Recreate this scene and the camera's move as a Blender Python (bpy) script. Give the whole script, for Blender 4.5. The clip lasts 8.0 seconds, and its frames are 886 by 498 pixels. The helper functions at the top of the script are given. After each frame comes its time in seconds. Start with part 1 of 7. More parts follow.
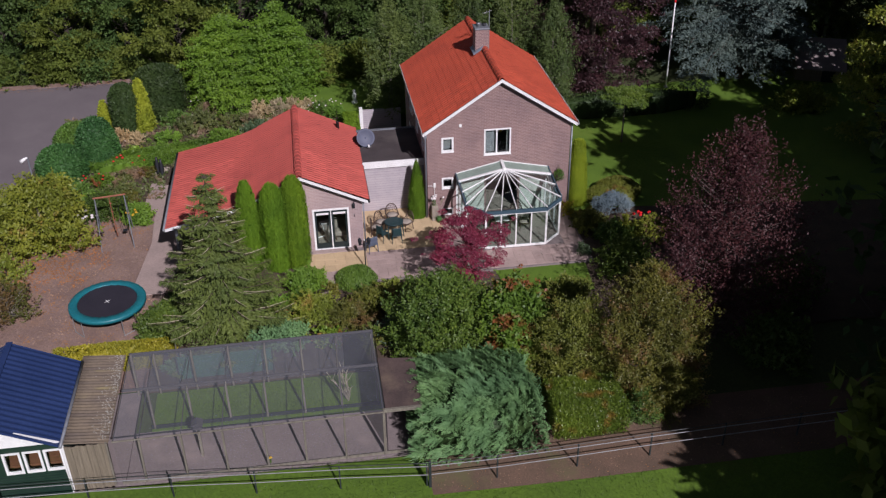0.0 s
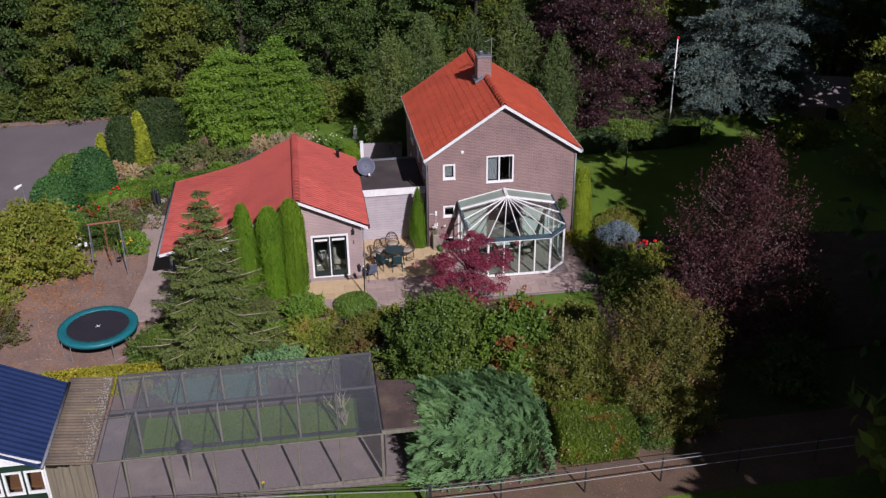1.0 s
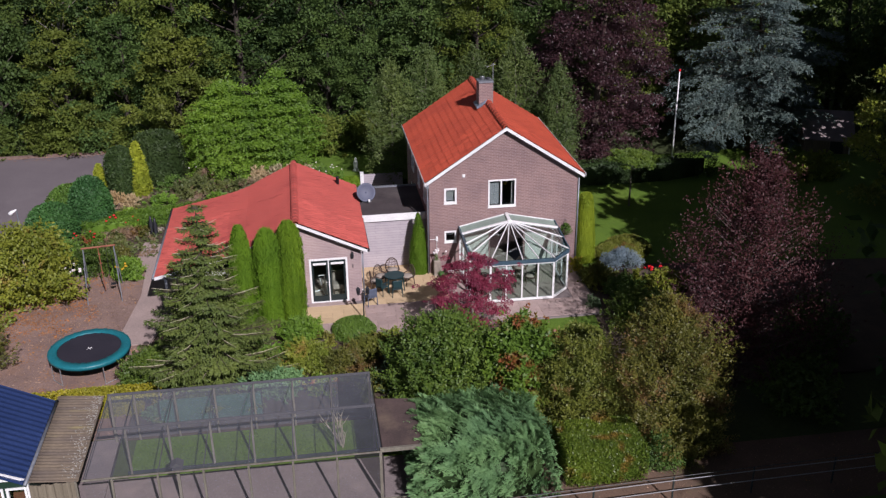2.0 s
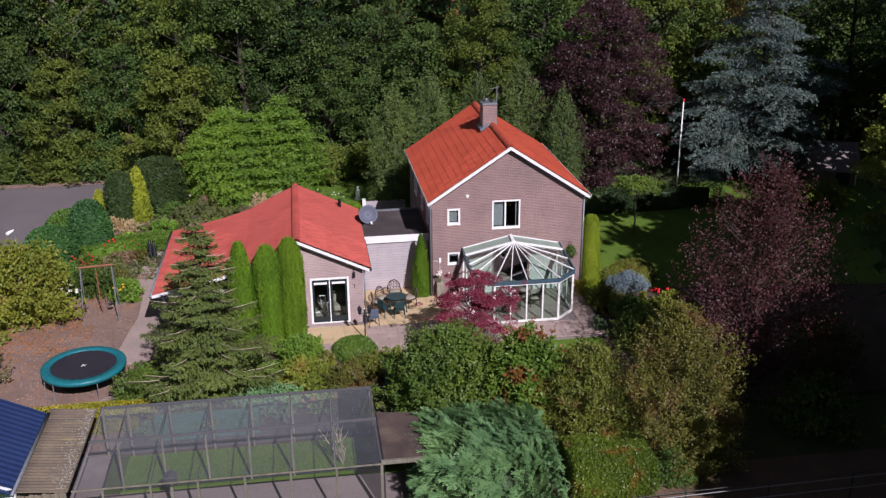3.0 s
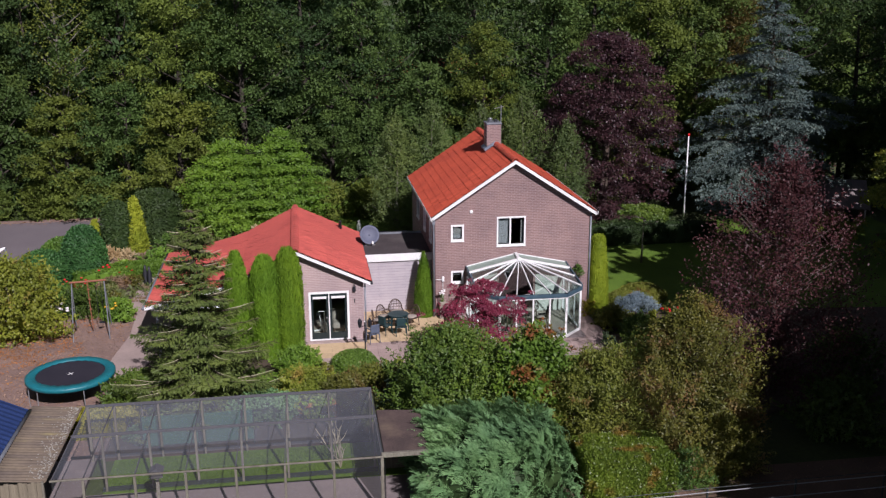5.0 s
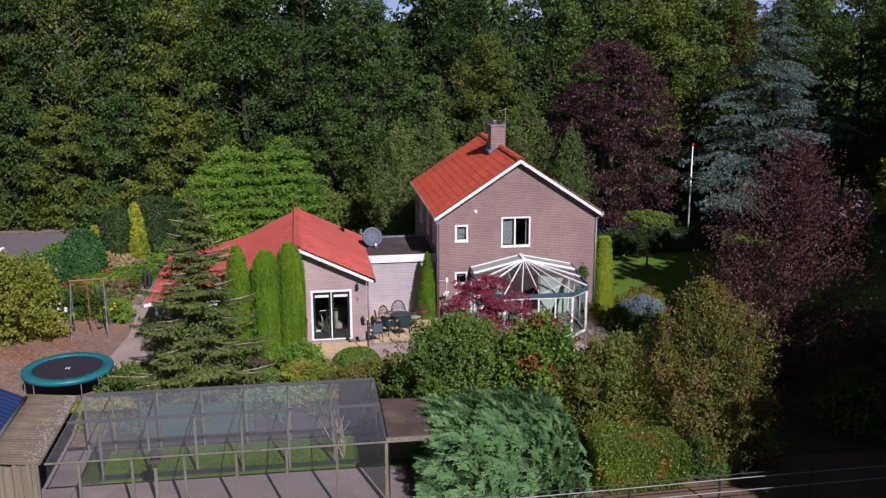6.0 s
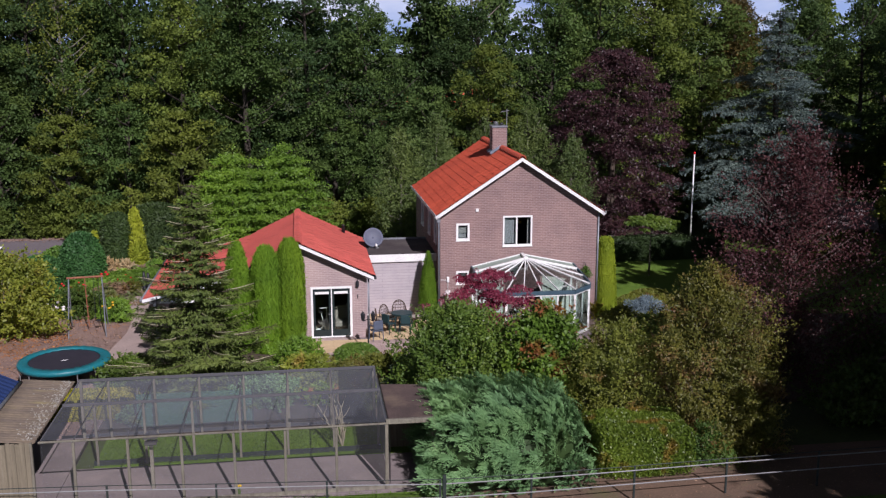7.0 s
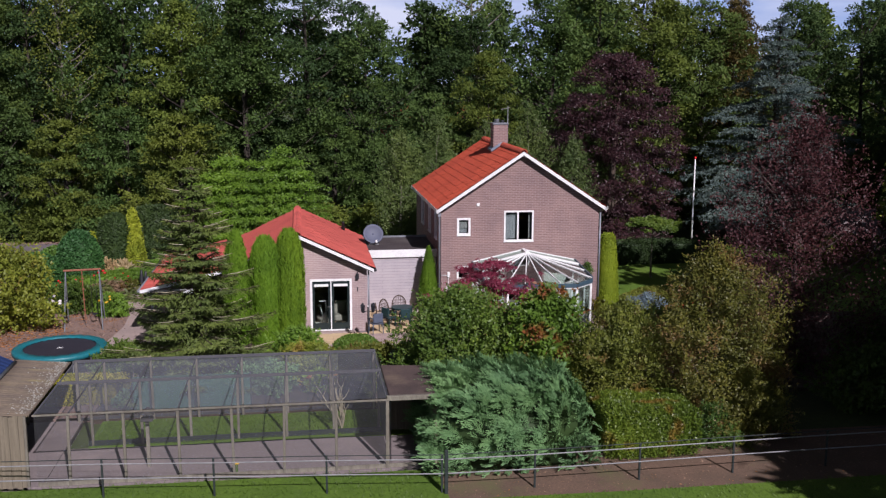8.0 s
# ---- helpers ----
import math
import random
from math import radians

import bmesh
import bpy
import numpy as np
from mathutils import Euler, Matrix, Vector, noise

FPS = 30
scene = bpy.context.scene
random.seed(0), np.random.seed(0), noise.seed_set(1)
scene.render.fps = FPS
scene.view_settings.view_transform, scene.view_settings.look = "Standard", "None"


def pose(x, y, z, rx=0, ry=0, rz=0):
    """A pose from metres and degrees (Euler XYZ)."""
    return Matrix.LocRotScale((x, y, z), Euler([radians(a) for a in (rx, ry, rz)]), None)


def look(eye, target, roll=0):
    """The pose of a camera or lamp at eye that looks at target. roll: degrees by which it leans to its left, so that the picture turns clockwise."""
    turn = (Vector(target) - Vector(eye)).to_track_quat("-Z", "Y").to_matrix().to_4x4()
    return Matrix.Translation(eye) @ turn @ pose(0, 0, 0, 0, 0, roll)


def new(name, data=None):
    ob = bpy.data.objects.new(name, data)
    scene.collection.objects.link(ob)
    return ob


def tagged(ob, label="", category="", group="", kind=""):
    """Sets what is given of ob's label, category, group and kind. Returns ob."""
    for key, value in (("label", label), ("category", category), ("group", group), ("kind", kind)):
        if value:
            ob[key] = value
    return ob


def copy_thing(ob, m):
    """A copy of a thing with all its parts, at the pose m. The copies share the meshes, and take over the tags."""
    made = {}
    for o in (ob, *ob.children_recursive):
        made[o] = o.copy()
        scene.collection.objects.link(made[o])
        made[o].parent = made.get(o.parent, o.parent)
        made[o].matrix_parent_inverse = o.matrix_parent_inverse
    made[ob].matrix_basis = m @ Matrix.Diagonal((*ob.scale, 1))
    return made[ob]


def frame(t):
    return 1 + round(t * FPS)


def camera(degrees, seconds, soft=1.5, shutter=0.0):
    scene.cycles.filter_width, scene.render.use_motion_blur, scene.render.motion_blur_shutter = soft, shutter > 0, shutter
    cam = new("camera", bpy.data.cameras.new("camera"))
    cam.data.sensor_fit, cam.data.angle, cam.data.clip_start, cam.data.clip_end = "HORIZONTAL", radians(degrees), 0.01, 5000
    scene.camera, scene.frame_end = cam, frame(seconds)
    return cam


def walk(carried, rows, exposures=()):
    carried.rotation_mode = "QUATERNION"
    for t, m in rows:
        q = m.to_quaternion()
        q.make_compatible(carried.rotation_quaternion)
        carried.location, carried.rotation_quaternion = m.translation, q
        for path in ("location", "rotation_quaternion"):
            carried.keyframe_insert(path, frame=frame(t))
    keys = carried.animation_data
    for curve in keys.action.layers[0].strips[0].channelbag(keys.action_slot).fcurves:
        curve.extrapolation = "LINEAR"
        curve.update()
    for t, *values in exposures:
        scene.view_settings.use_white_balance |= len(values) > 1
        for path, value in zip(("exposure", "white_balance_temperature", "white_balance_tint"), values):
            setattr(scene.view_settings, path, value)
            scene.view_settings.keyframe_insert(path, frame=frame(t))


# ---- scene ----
cam = camera(49.3, 8.0, soft=1.3)
PATH = [
    (0, (-5.412, -41.455, 23.568), (-5.16, -39.765, 22.527), -0.7),
    (0.5, (-5.395, -41.45, 22.567), (-5.14, -39.727, 21.584), -0.7),
    (1, (-5.41, -41.314, 21.615), (-5.15, -39.561, 20.688), -0.6),
    (1.5, (-5.401, -41.241, 20.711), (-5.137, -39.461, 19.839), -0.6),
    (3, (-5.509, -41.094, 18.199), (-5.237, -39.246, 17.483), -0.4),
    (3.5, (-5.55, -41.072, 17.405), (-5.276, -39.207, 16.737), -0.3),
    (4, (-5.575, -41.015, 16.589), (-5.299, -39.135, 15.965), -0.3),
    (4.5, (-5.568, -40.954, 15.717), (-5.29, -39.062, 15.133), -0.3),
    (6, (-5.797, -40.751, 13.219), (-5.513, -38.829, 12.744), -0.1),
    (6.5, (-5.8, -40.768, 12.52), (-5.516, -38.839, 12.076), -0.0),
    (7, (-5.831, -40.784, 11.708), (-5.546, -38.847, 11.299), -0.0),
    (7.5, (-5.889, -40.742, 10.931), (-5.6, -38.8, 10.553), 0.1),
    (8, (-5.94, -40.714, 10.202), (-5.649, -38.766, 9.851), 0.2),
]
walk(cam, [(t, look(eye, aim, roll)) for t, eye, aim, roll in PATH], [(0.0, -0.22, 6120, 24), (1.5, -0.10, 6120, 24), (3.5, 0.04, 6120, 24), (5.0, 0.04, 6120, 24), (8.0, -0.04, 6120, 24)])

# ---- light ----
world = bpy.data.worlds.new("sky")
scene.world = world
world.use_nodes = True
wn = world.node_tree.nodes
sky = wn.new("ShaderNodeTexSky")
sky.sky_type = "NISHITA"
sky.sun_disc = False
SUN = Vector((0.222, -0.767, 0.602)).normalized()
TO_SUN = np.array(SUN)
sky.sun_elevation = math.asin(SUN.z)
sky.sun_rotation = math.atan2(SUN.x, SUN.y)
sky.air_density, sky.dust_density, sky.ozone_density = 1.0, 0.4, 2.0
wn["Background"].inputs["Strength"].default_value = 0.0106
wl = world.node_tree.links
# a pale bright haze low down, broken white cloud over it, deep blue higher up


def sky_range(socket, lo, hi, a, b):
    n = wn.new("ShaderNodeMapRange")
    n.inputs[1].default_value, n.inputs[2].default_value, n.inputs[3].default_value, n.inputs[4].default_value = lo, hi, a, b
    wl.new(socket, n.inputs[0])
    return n.outputs[0]


def sky_mix(fac, a, b):
    n = wn.new("ShaderNodeMix")
    n.data_type = "RGBA"
    wl.new(fac, n.inputs[0])
    wl.new(a, n.inputs[6])
    n.inputs[7].default_value = (*b, 1)
    return n.outputs[2]


wc_pos = wn.new("ShaderNodeTexCoord")
wc_map = wn.new("ShaderNodeMapping")
wc_map.inputs["Scale"].default_value = (2.2, 2.2, 6.5)
wc_noise = wn.new("ShaderNodeTexNoise")
wc_noise.inputs["Scale"].default_value, wc_noise.inputs["Detail"].default_value = 2.1, 6.0
wl.new(wc_pos.outputs["Generated"], wc_map.inputs[0])
wl.new(wc_map.outputs[0], wc_noise.inputs["Vector"])
wc_sep = wn.new("ShaderNodeSeparateXYZ")
wl.new(wc_pos.outputs["Generated"], wc_sep.inputs[0])
wc_cover = wn.new("ShaderNodeMath")
wc_cover.operation = "MULTIPLY"
wl.new(sky_range(wc_noise.outputs["Fac"], 0.43, 0.60, 0.0, 1.0), wc_cover.inputs[0])
wl.new(sky_range(wc_sep.outputs[2], 0.12, 0.32, 1.0, 0.15), wc_cover.inputs[1])
wc_blue = sky_mix(sky_range(wc_sep.outputs[2], 0.08, 0.24, 1.0, 0.0), sky.outputs[0], (30.0, 42.0, 66.0))
wl.new(sky_mix(wc_cover.outputs[0], wc_blue, (64.0, 70.0, 80.0)), wn["Background"].inputs["Color"])

sun_data = bpy.data.lights.new("sun", "SUN")
sun_data.energy, sun_data.angle, sun_data.color = 5.4, radians(0.5), (1.0, 0.965, 0.92)
sun = new("sun", sun_data)
sun.matrix_world = look((30, -60, 60), Vector((30, -60, 60)) - SUN)

# ---- materials ----


def shader(name):
    m = bpy.data.materials.new(name)
    m.use_nodes = True
    return m, m.node_tree, m.node_tree.nodes["Principled BSDF"]


def add(nt, kind, **values):
    n = nt.nodes.new(kind)
    for key, value in values.items():
        if key in n.inputs:
            n.inputs[key].default_value = value
    return n


def blend(nt, fac, a, b, mode="MIX"):
    """Colour mix; fac, a and b are sockets or values."""
    n = nt.nodes.new("ShaderNodeMix")
    n.data_type, n.blend_type = "RGBA", mode
    for socket, v in ((n.inputs[0], fac), (n.inputs[6], a), (n.inputs[7], b)):
        if isinstance(v, bpy.types.NodeSocket):
            nt.links.new(v, socket)
        elif isinstance(v, (int, float)):
            socket.default_value = v
        else:
            socket.default_value = (*v, 1) if len(v) == 3 else v
    return n.outputs[2]


def ramp(nt, socket, lo, hi):
    n = nt.nodes.new("ShaderNodeMapRange")
    n.inputs[1].default_value, n.inputs[2].default_value = lo, hi
    nt.links.new(socket, n.inputs[0])
    return n.outputs[0]


def place(nt, scale=(1, 1, 1)):
    g = nt.nodes.new("ShaderNodeNewGeometry")
    v = nt.nodes.new("ShaderNodeVectorMath")
    v.operation = "MULTIPLY"
    v.inputs[1].default_value = scale
    nt.links.new(g.outputs["Position"], v.inputs[0])
    return v.outputs[0]


def noisy(nt, vec, scale, detail=4.0, rough=0.6):
    n = add(nt, "ShaderNodeTexNoise", Scale=scale, Detail=detail, Roughness=rough)
    nt.links.new(vec, n.inputs["Vector"])
    return n.outputs["Fac"]


def bump(nt, p, height, strength, distance=0.02):
    b = add(nt, "ShaderNodeBump", Strength=strength, Distance=distance)
    nt.links.new(height, b.inputs["Height"])
    nt.links.new(b.outputs[0], p.inputs["Normal"])


def surface(name, a, b, scale=1.5, fine=25.0, rough=0.75, relief=0.3, metal=0.0, per_piece=0.0, stretch=(1, 1, 1), stain=None, gloss=0.4):
    """A plain surface: two colours blotched at one scale, grained at a finer one, with its own shade for each piece."""
    m, nt, p = shader(name)
    v = place(nt, stretch)
    big = ramp(nt, noisy(nt, v, scale), 0.35, 0.65)
    col = blend(nt, big, a, b)
    small = noisy(nt, v, fine, 3.0)
    col = blend(nt, ramp(nt, small, 0.25, 0.75), blend(nt, 1.0, col, (0.72, 0.72, 0.72), "MULTIPLY"), blend(nt, 1.0, col, (1.2, 1.2, 1.2), "MULTIPLY"))
    if stain:
        col = blend(nt, ramp(nt, noisy(nt, v, scale * 0.37, 6.0, 0.7), 0.55, 0.7), col, stain)
    if per_piece:
        info = nt.nodes.new("ShaderNodeObjectInfo")
        n = nt.nodes.new("ShaderNodeMapRange")
        n.inputs[3].default_value, n.inputs[4].default_value = 1 - per_piece, 1 + per_piece
        nt.links.new(info.outputs["Random"], n.inputs[0])
        col = blend(nt, 1.0, col, n.outputs[0], "MULTIPLY")
    nt.links.new(col, p.inputs["Base Color"])
    r = nt.nodes.new("ShaderNodeMapRange")
    r.inputs[3].default_value, r.inputs[4].default_value = max(0.05, rough - 0.12), min(1, rough + 0.1)
    nt.links.new(small, r.inputs[0])
    nt.links.new(r.outputs[0], p.inputs["Roughness"])
    p.inputs["Metallic"].default_value = metal
    p.inputs["Specular IOR Level"].default_value = gloss
    if relief:
        bump(nt, p, small, relief)
    return m


def leafy(name, a, b, c, autumn=None, share=0.08, through_light=0.3, rough=0.5, gloss=0.35):
    """Leaves: each leaf its own shade between a, b and c, whole branches lighter or darker, some turned."""
    m, nt, p = shader(name)
    a, c = [tuple(0.58 * p_ + 0.42 * q_ for p_, q_ in zip(v_, b)) for v_ in (a, c)]
    g = nt.nodes.new("ShaderNodeNewGeometry")
    isl = g.outputs["Random Per Island"]
    col = blend(nt, ramp(nt, isl, 0.0, 0.7), a, b)
    col = blend(nt, ramp(nt, isl, 0.7, 1.0), col, c)
    v = place(nt)
    patch = ramp(nt, noisy(nt, v, 0.55, 3.0), 0.35, 0.65)
    col = blend(nt, patch, blend(nt, 1.0, col, (0.75, 0.8, 0.8), "MULTIPLY"), blend(nt, 1.0, col, (1.2, 1.15, 1.0), "MULTIPLY"))
    if autumn:
        col = blend(nt, ramp(nt, noisy(nt, v, 0.9, 2.0), 0.66 - share, 0.74 - share), col, autumn)
    info = nt.nodes.new("ShaderNodeObjectInfo")
    n = nt.nodes.new("ShaderNodeMapRange")
    n.inputs[3].default_value, n.inputs[4].default_value = 0.8, 1.2
    nt.links.new(info.outputs["Random"], n.inputs[0])
    col = blend(nt, 1.0, col, n.outputs[0], "MULTIPLY")
    lot = nt.nodes.new("ShaderNodeMath")
    lot.operation = "FRACT"
    wide = nt.nodes.new("ShaderNodeMath")
    wide.operation = "MULTIPLY"
    wide.inputs[1].default_value = 7.3
    nt.links.new(info.outputs["Random"], wide.inputs[0])
    nt.links.new(wide.outputs[0], lot.inputs[0])
    col = blend(nt, 1.0, col, blend(nt, lot.outputs[0], (0.93, 0.99, 1.07), (1.09, 1.02, 0.93)), "MULTIPLY")
    nt.links.new(col, p.inputs["Base Color"])
    p.inputs["Roughness"].default_value = rough
    p.inputs["Specular IOR Level"].default_value = gloss
    tr = nt.nodes.new("ShaderNodeBsdfTranslucent")
    nt.links.new(col, tr.inputs["Color"])
    mix = nt.nodes.new("ShaderNodeMixShader")
    mix.inputs[0].default_value = through_light
    nt.links.new(p.outputs[0], mix.inputs[1])
    nt.links.new(tr.outputs[0], mix.inputs[2])
    nt.links.new(mix.outputs[0], nt.nodes["Material Output"].inputs["Surface"])
    return m


def brickwork(name, axis, a, b, mortar, row=0.075, width=0.24):
    """Courses of brick on a wall that runs along the given axis."""
    m, nt, p = shader(name)
    g = nt.nodes.new("ShaderNodeNewGeometry")
    s = nt.nodes.new("ShaderNodeSeparateXYZ")
    c = nt.nodes.new("ShaderNodeCombineXYZ")
    nt.links.new(g.outputs["Position"], s.inputs[0])
    nt.links.new(s.outputs[0 if axis == "x" else 1], c.inputs[0])
    nt.links.new(s.outputs[2], c.inputs[1])
    br = add(nt, "ShaderNodeTexBrick", Scale=1.0)
    br.inputs["Color1"].default_value, br.inputs["Color2"].default_value, br.inputs["Mortar"].default_value = (*a, 1), (*b, 1), (*mortar, 1)
    br.inputs["Mortar Size"].default_value, br.inputs["Mortar Smooth"].default_value = 0.011, 0.2
    br.inputs["Brick Width"].default_value, br.inputs["Row Height"].default_value = width, row
    nt.links.new(c.outputs[0], br.inputs["Vector"])
    v = place(nt)
    weather = ramp(nt, noisy(nt, v, 0.8, 5.0), 0.3, 0.7)
    col = blend(nt, weather, blend(nt, 1.0, br.outputs[0], (0.82, 0.82, 0.85), "MULTIPLY"), blend(nt, 1.0, br.outputs[0], (1.15, 1.13, 1.1), "MULTIPLY"))
    nt.links.new(col, p.inputs["Base Color"])
    p.inputs["Roughness"].default_value = 0.88
    inv = nt.nodes.new("ShaderNodeMath")
    inv.operation = "SUBTRACT"
    inv.inputs[0].default_value = 1.0
    nt.links.new(br.outputs["Fac"], inv.inputs[1])
    bump(nt, p, inv.outputs[0], 0.5, 0.008)
    return m


def glazing(name, tint=(0.9, 0.95, 0.93), rough=0.02, share=0.12):
    """A thin pane: mostly see-through, with a mirror gloss that grows towards grazing."""
    m, nt, p = shader(name)
    tr = nt.nodes.new("ShaderNodeBsdfTransparent")
    tr.inputs[0].default_value = (*tint, 1)
    gl = nt.nodes.new("ShaderNodeBsdfGlossy")
    gl.inputs["Roughness"].default_value = rough
    fr = nt.nodes.new("ShaderNodeMapRange")
    lw = add(nt, "ShaderNodeLayerWeight", Blend=0.35)
    fr.inputs[1].default_value, fr.inputs[2].default_value, fr.inputs[3].default_value, fr.inputs[4].default_value = 0.2, 1.0, 0.04, 0.6
    nt.links.new(lw.outputs["Facing"], fr.inputs[0])
    mix = nt.nodes.new("ShaderNodeMixShader")
    nt.links.new(fr.outputs[0], mix.inputs[0])
    nt.links.new(tr.outputs[0], mix.inputs[1])
    nt.links.new(gl.outputs[0], mix.inputs[2])
    nt.links.new(mix.outputs[0], nt.nodes["Material Output"].inputs["Surface"])
    return m


def netting(name, thread, open_share):
    """Fine bird netting, too fine to see thread by thread: part thread, part gap."""
    m, nt, p = shader(name)
    p.inputs["Base Color"].default_value = (*thread, 1)
    p.inputs["Roughness"].default_value = 0.6
    tr = nt.nodes.new("ShaderNodeBsdfTransparent")
    mix = nt.nodes.new("ShaderNodeMixShader")
    v = place(nt)
    n = nt.nodes.new("ShaderNodeMapRange")
    n.inputs[3].default_value, n.inputs[4].default_value = open_share - 0.08, open_share + 0.08
    nt.links.new(noisy(nt, v, 1.1, 4.0), n.inputs[0])
    nt.links.new(n.outputs[0], mix.inputs[0])
    nt.links.new(p.outputs[0], mix.inputs[1])
    nt.links.new(tr.outputs[0], mix.inputs[2])
    nt.links.new(mix.outputs[0], nt.nodes["Material Output"].inputs["Surface"])
    return m


BRICK_X = brickwork("brick_front", "x", (0.225, 0.140, 0.130), (0.180, 0.112, 0.107), (0.315, 0.235, 0.22))
BRICK_Y = brickwork("brick_side", "y", (0.225, 0.140, 0.130), (0.180, 0.112, 0.107), (0.315, 0.235, 0.22))
BRICK_PALE_X = brickwork("brick_annex_front", "x", (0.34, 0.25, 0.24), (0.295, 0.215, 0.21), (0.42, 0.345, 0.33))
BRICK_PALE_Y = brickwork("brick_annex_side", "y", (0.34, 0.25, 0.24), (0.295, 0.215, 0.21), (0.42, 0.345, 0.33))
PLASTER = brickwork("grey_painted_boards", "x", (0.395, 0.360, 0.380), (0.375, 0.342, 0.362), (0.295, 0.27, 0.29), row=0.13, width=2.4)
TILE = surface("orange_clay_tile", (0.43, 0.072, 0.035), (0.365, 0.060, 0.031), 0.8, 30, 0.62, 0.15, per_piece=0.13, stain=(0.25, 0.042, 0.025))
TILE_PALE = surface("faded_clay_tile", (0.475, 0.096, 0.075), (0.42, 0.086, 0.069), 0.8, 30, 0.6, 0.15, per_piece=0.12, stain=(0.32, 0.062, 0.052))
WHITE = surface("white_paint", (0.78, 0.78, 0.77), (0.70, 0.70, 0.69), 2, 30, 0.45, 0.05)
GUTTER = surface("grey_zinc", (0.25, 0.27, 0.30), (0.18, 0.19, 0.21), 3, 30, 0.5, 0.05, metal=0.4)
LEAD = surface("lead_flashing", (0.30, 0.35, 0.42), (0.22, 0.26, 0.32), 3, 30, 0.45, 0.1, metal=0.5)
FELT = surface("dark_roofing_felt", (0.050, 0.040, 0.042), (0.080, 0.066, 0.066), 0.6, 40, 0.85, 0.3, stain=(0.10, 0.085, 0.08))
BLUE_GREY = surface("blue_grey_beam", (0.055, 0.10, 0.13), (0.045, 0.08, 0.11), 2, 30, 0.4, 0.03)
DARK_FRAME = surface("dark_green_frame", (0.012, 0.022, 0.024), (0.018, 0.028, 0.028), 3, 30, 0.35, 0.03)
DARK_ROOM = surface("dim_interior_wall", (0.10, 0.085, 0.07), (0.075, 0.065, 0.055), 1, 20, 0.9, 0.05)
FLOOR_TILE = surface("interior_floor", (0.30, 0.27, 0.225), (0.25, 0.225, 0.19), 2, 20, 0.5, 0.05)
GLASS = glazing("clear_glass", (0.80, 0.88, 0.86))
GLASS_DIM = glazing("window_glass", (0.55, 0.6, 0.6))
GLASS_GREEN = surface("frosted_green_panel", (0.26, 0.34, 0.29), (0.21, 0.28, 0.24), 1.5, 15, 0.35, 0.03)
CURTAIN = surface("grey_curtain", (0.62, 0.62, 0.63), (0.52, 0.52, 0.53), 6, 40, 0.9, 0.1, stretch=(6, 1, 0.3))
CURTAIN_PALE = surface("white_curtain", (0.62, 0.60, 0.57), (0.52, 0.50, 0.48), 6, 40, 0.9, 0.1, stretch=(6, 1, 0.3))

SOIL = surface("bed_soil", (0.060, 0.042, 0.030), (0.085, 0.062, 0.042), 1.2, 20, 0.95, 0.8)
BANK = surface("bare_brown_earth", (0.155, 0.098, 0.068), (0.115, 0.078, 0.054), 0.9, 18, 0.95, 0.6, stain=(0.12, 0.11, 0.05))
GRASS = surface("mown_grass", (0.100, 0.180, 0.013), (0.078, 0.148, 0.011), 0.5, 14, 0.9, 1.0, stain=(0.12, 0.18, 0.018))
GRASS_FIELD = surface("field_grass", (0.088, 0.158, 0.012), (0.068, 0.130, 0.011), 0.4, 10, 0.9, 1.0, stain=(0.095, 0.125, 0.02))
ROUGH_GRASS = surface("rough_ground", (0.060, 0.085, 0.022), (0.045, 0.060, 0.020), 0.3, 6, 0.95, 1.0)
ASPHALT = surface("worn_asphalt", (0.160, 0.138, 0.145), (0.140, 0.12, 0.128), 0.35, 40, 0.9, 0.3, stain=(0.185, 0.160, 0.165))
CHIPS = surface("wood_chip_ground", (0.265, 0.180, 0.150), (0.195, 0.130, 0.110), 0.7, 14, 0.95, 0.9, stain=(0.29, 0.175, 0.115))
SAND = surface("grey_pink_sand", (0.215, 0.180, 0.175), (0.185, 0.155, 0.152), 0.6, 16, 0.95, 0.4, stain=(0.27, 0.22, 0.205))
PATHSTONE = surface("pinkish_concrete", (0.37, 0.285, 0.255), (0.32, 0.25, 0.225), 0.9, 20, 0.9, 0.3, per_piece=0.06)
SLAB_SAND = surface("sand_coloured_slab", (0.56, 0.42, 0.25), (0.50, 0.37, 0.22), 1.2, 25, 0.85, 0.2, per_piece=0.08)
SLAB_PINK = surface("pink_grey_slab", (0.40, 0.30, 0.27), (0.35, 0.265, 0.24), 1.2, 25, 0.85, 0.2, per_piece=0.10)
STONE = surface("rough_field_stone", (0.30, 0.26, 0.21), (0.20, 0.17, 0.14), 2, 15, 0.9, 0.6, per_piece=0.2)

BARK = surface("brown_bark", (0.085, 0.062, 0.045), (0.055, 0.042, 0.032), 3, 20, 0.95, 1.0, stretch=(3, 3, 0.6))
BARK_WOOD = surface("dark_wood_bark", (0.050, 0.040, 0.030), (0.034, 0.028, 0.022), 3, 20, 0.95, 1.0, stretch=(3, 3, 0.6))
BARK_PALE = surface("grey_bark", (0.22, 0.20, 0.17), (0.14, 0.125, 0.10), 3, 20, 0.95, 0.8, stretch=(3, 3, 0.6))
BARK_TWIG = surface("thin_grey_twig", (0.11, 0.080, 0.070), (0.075, 0.055, 0.048), 3, 20, 0.9, 0.3)
TWIG = surface("bare_pale_twig", (0.42, 0.38, 0.27), (0.32, 0.28, 0.19), 3, 20, 0.9, 0.3)
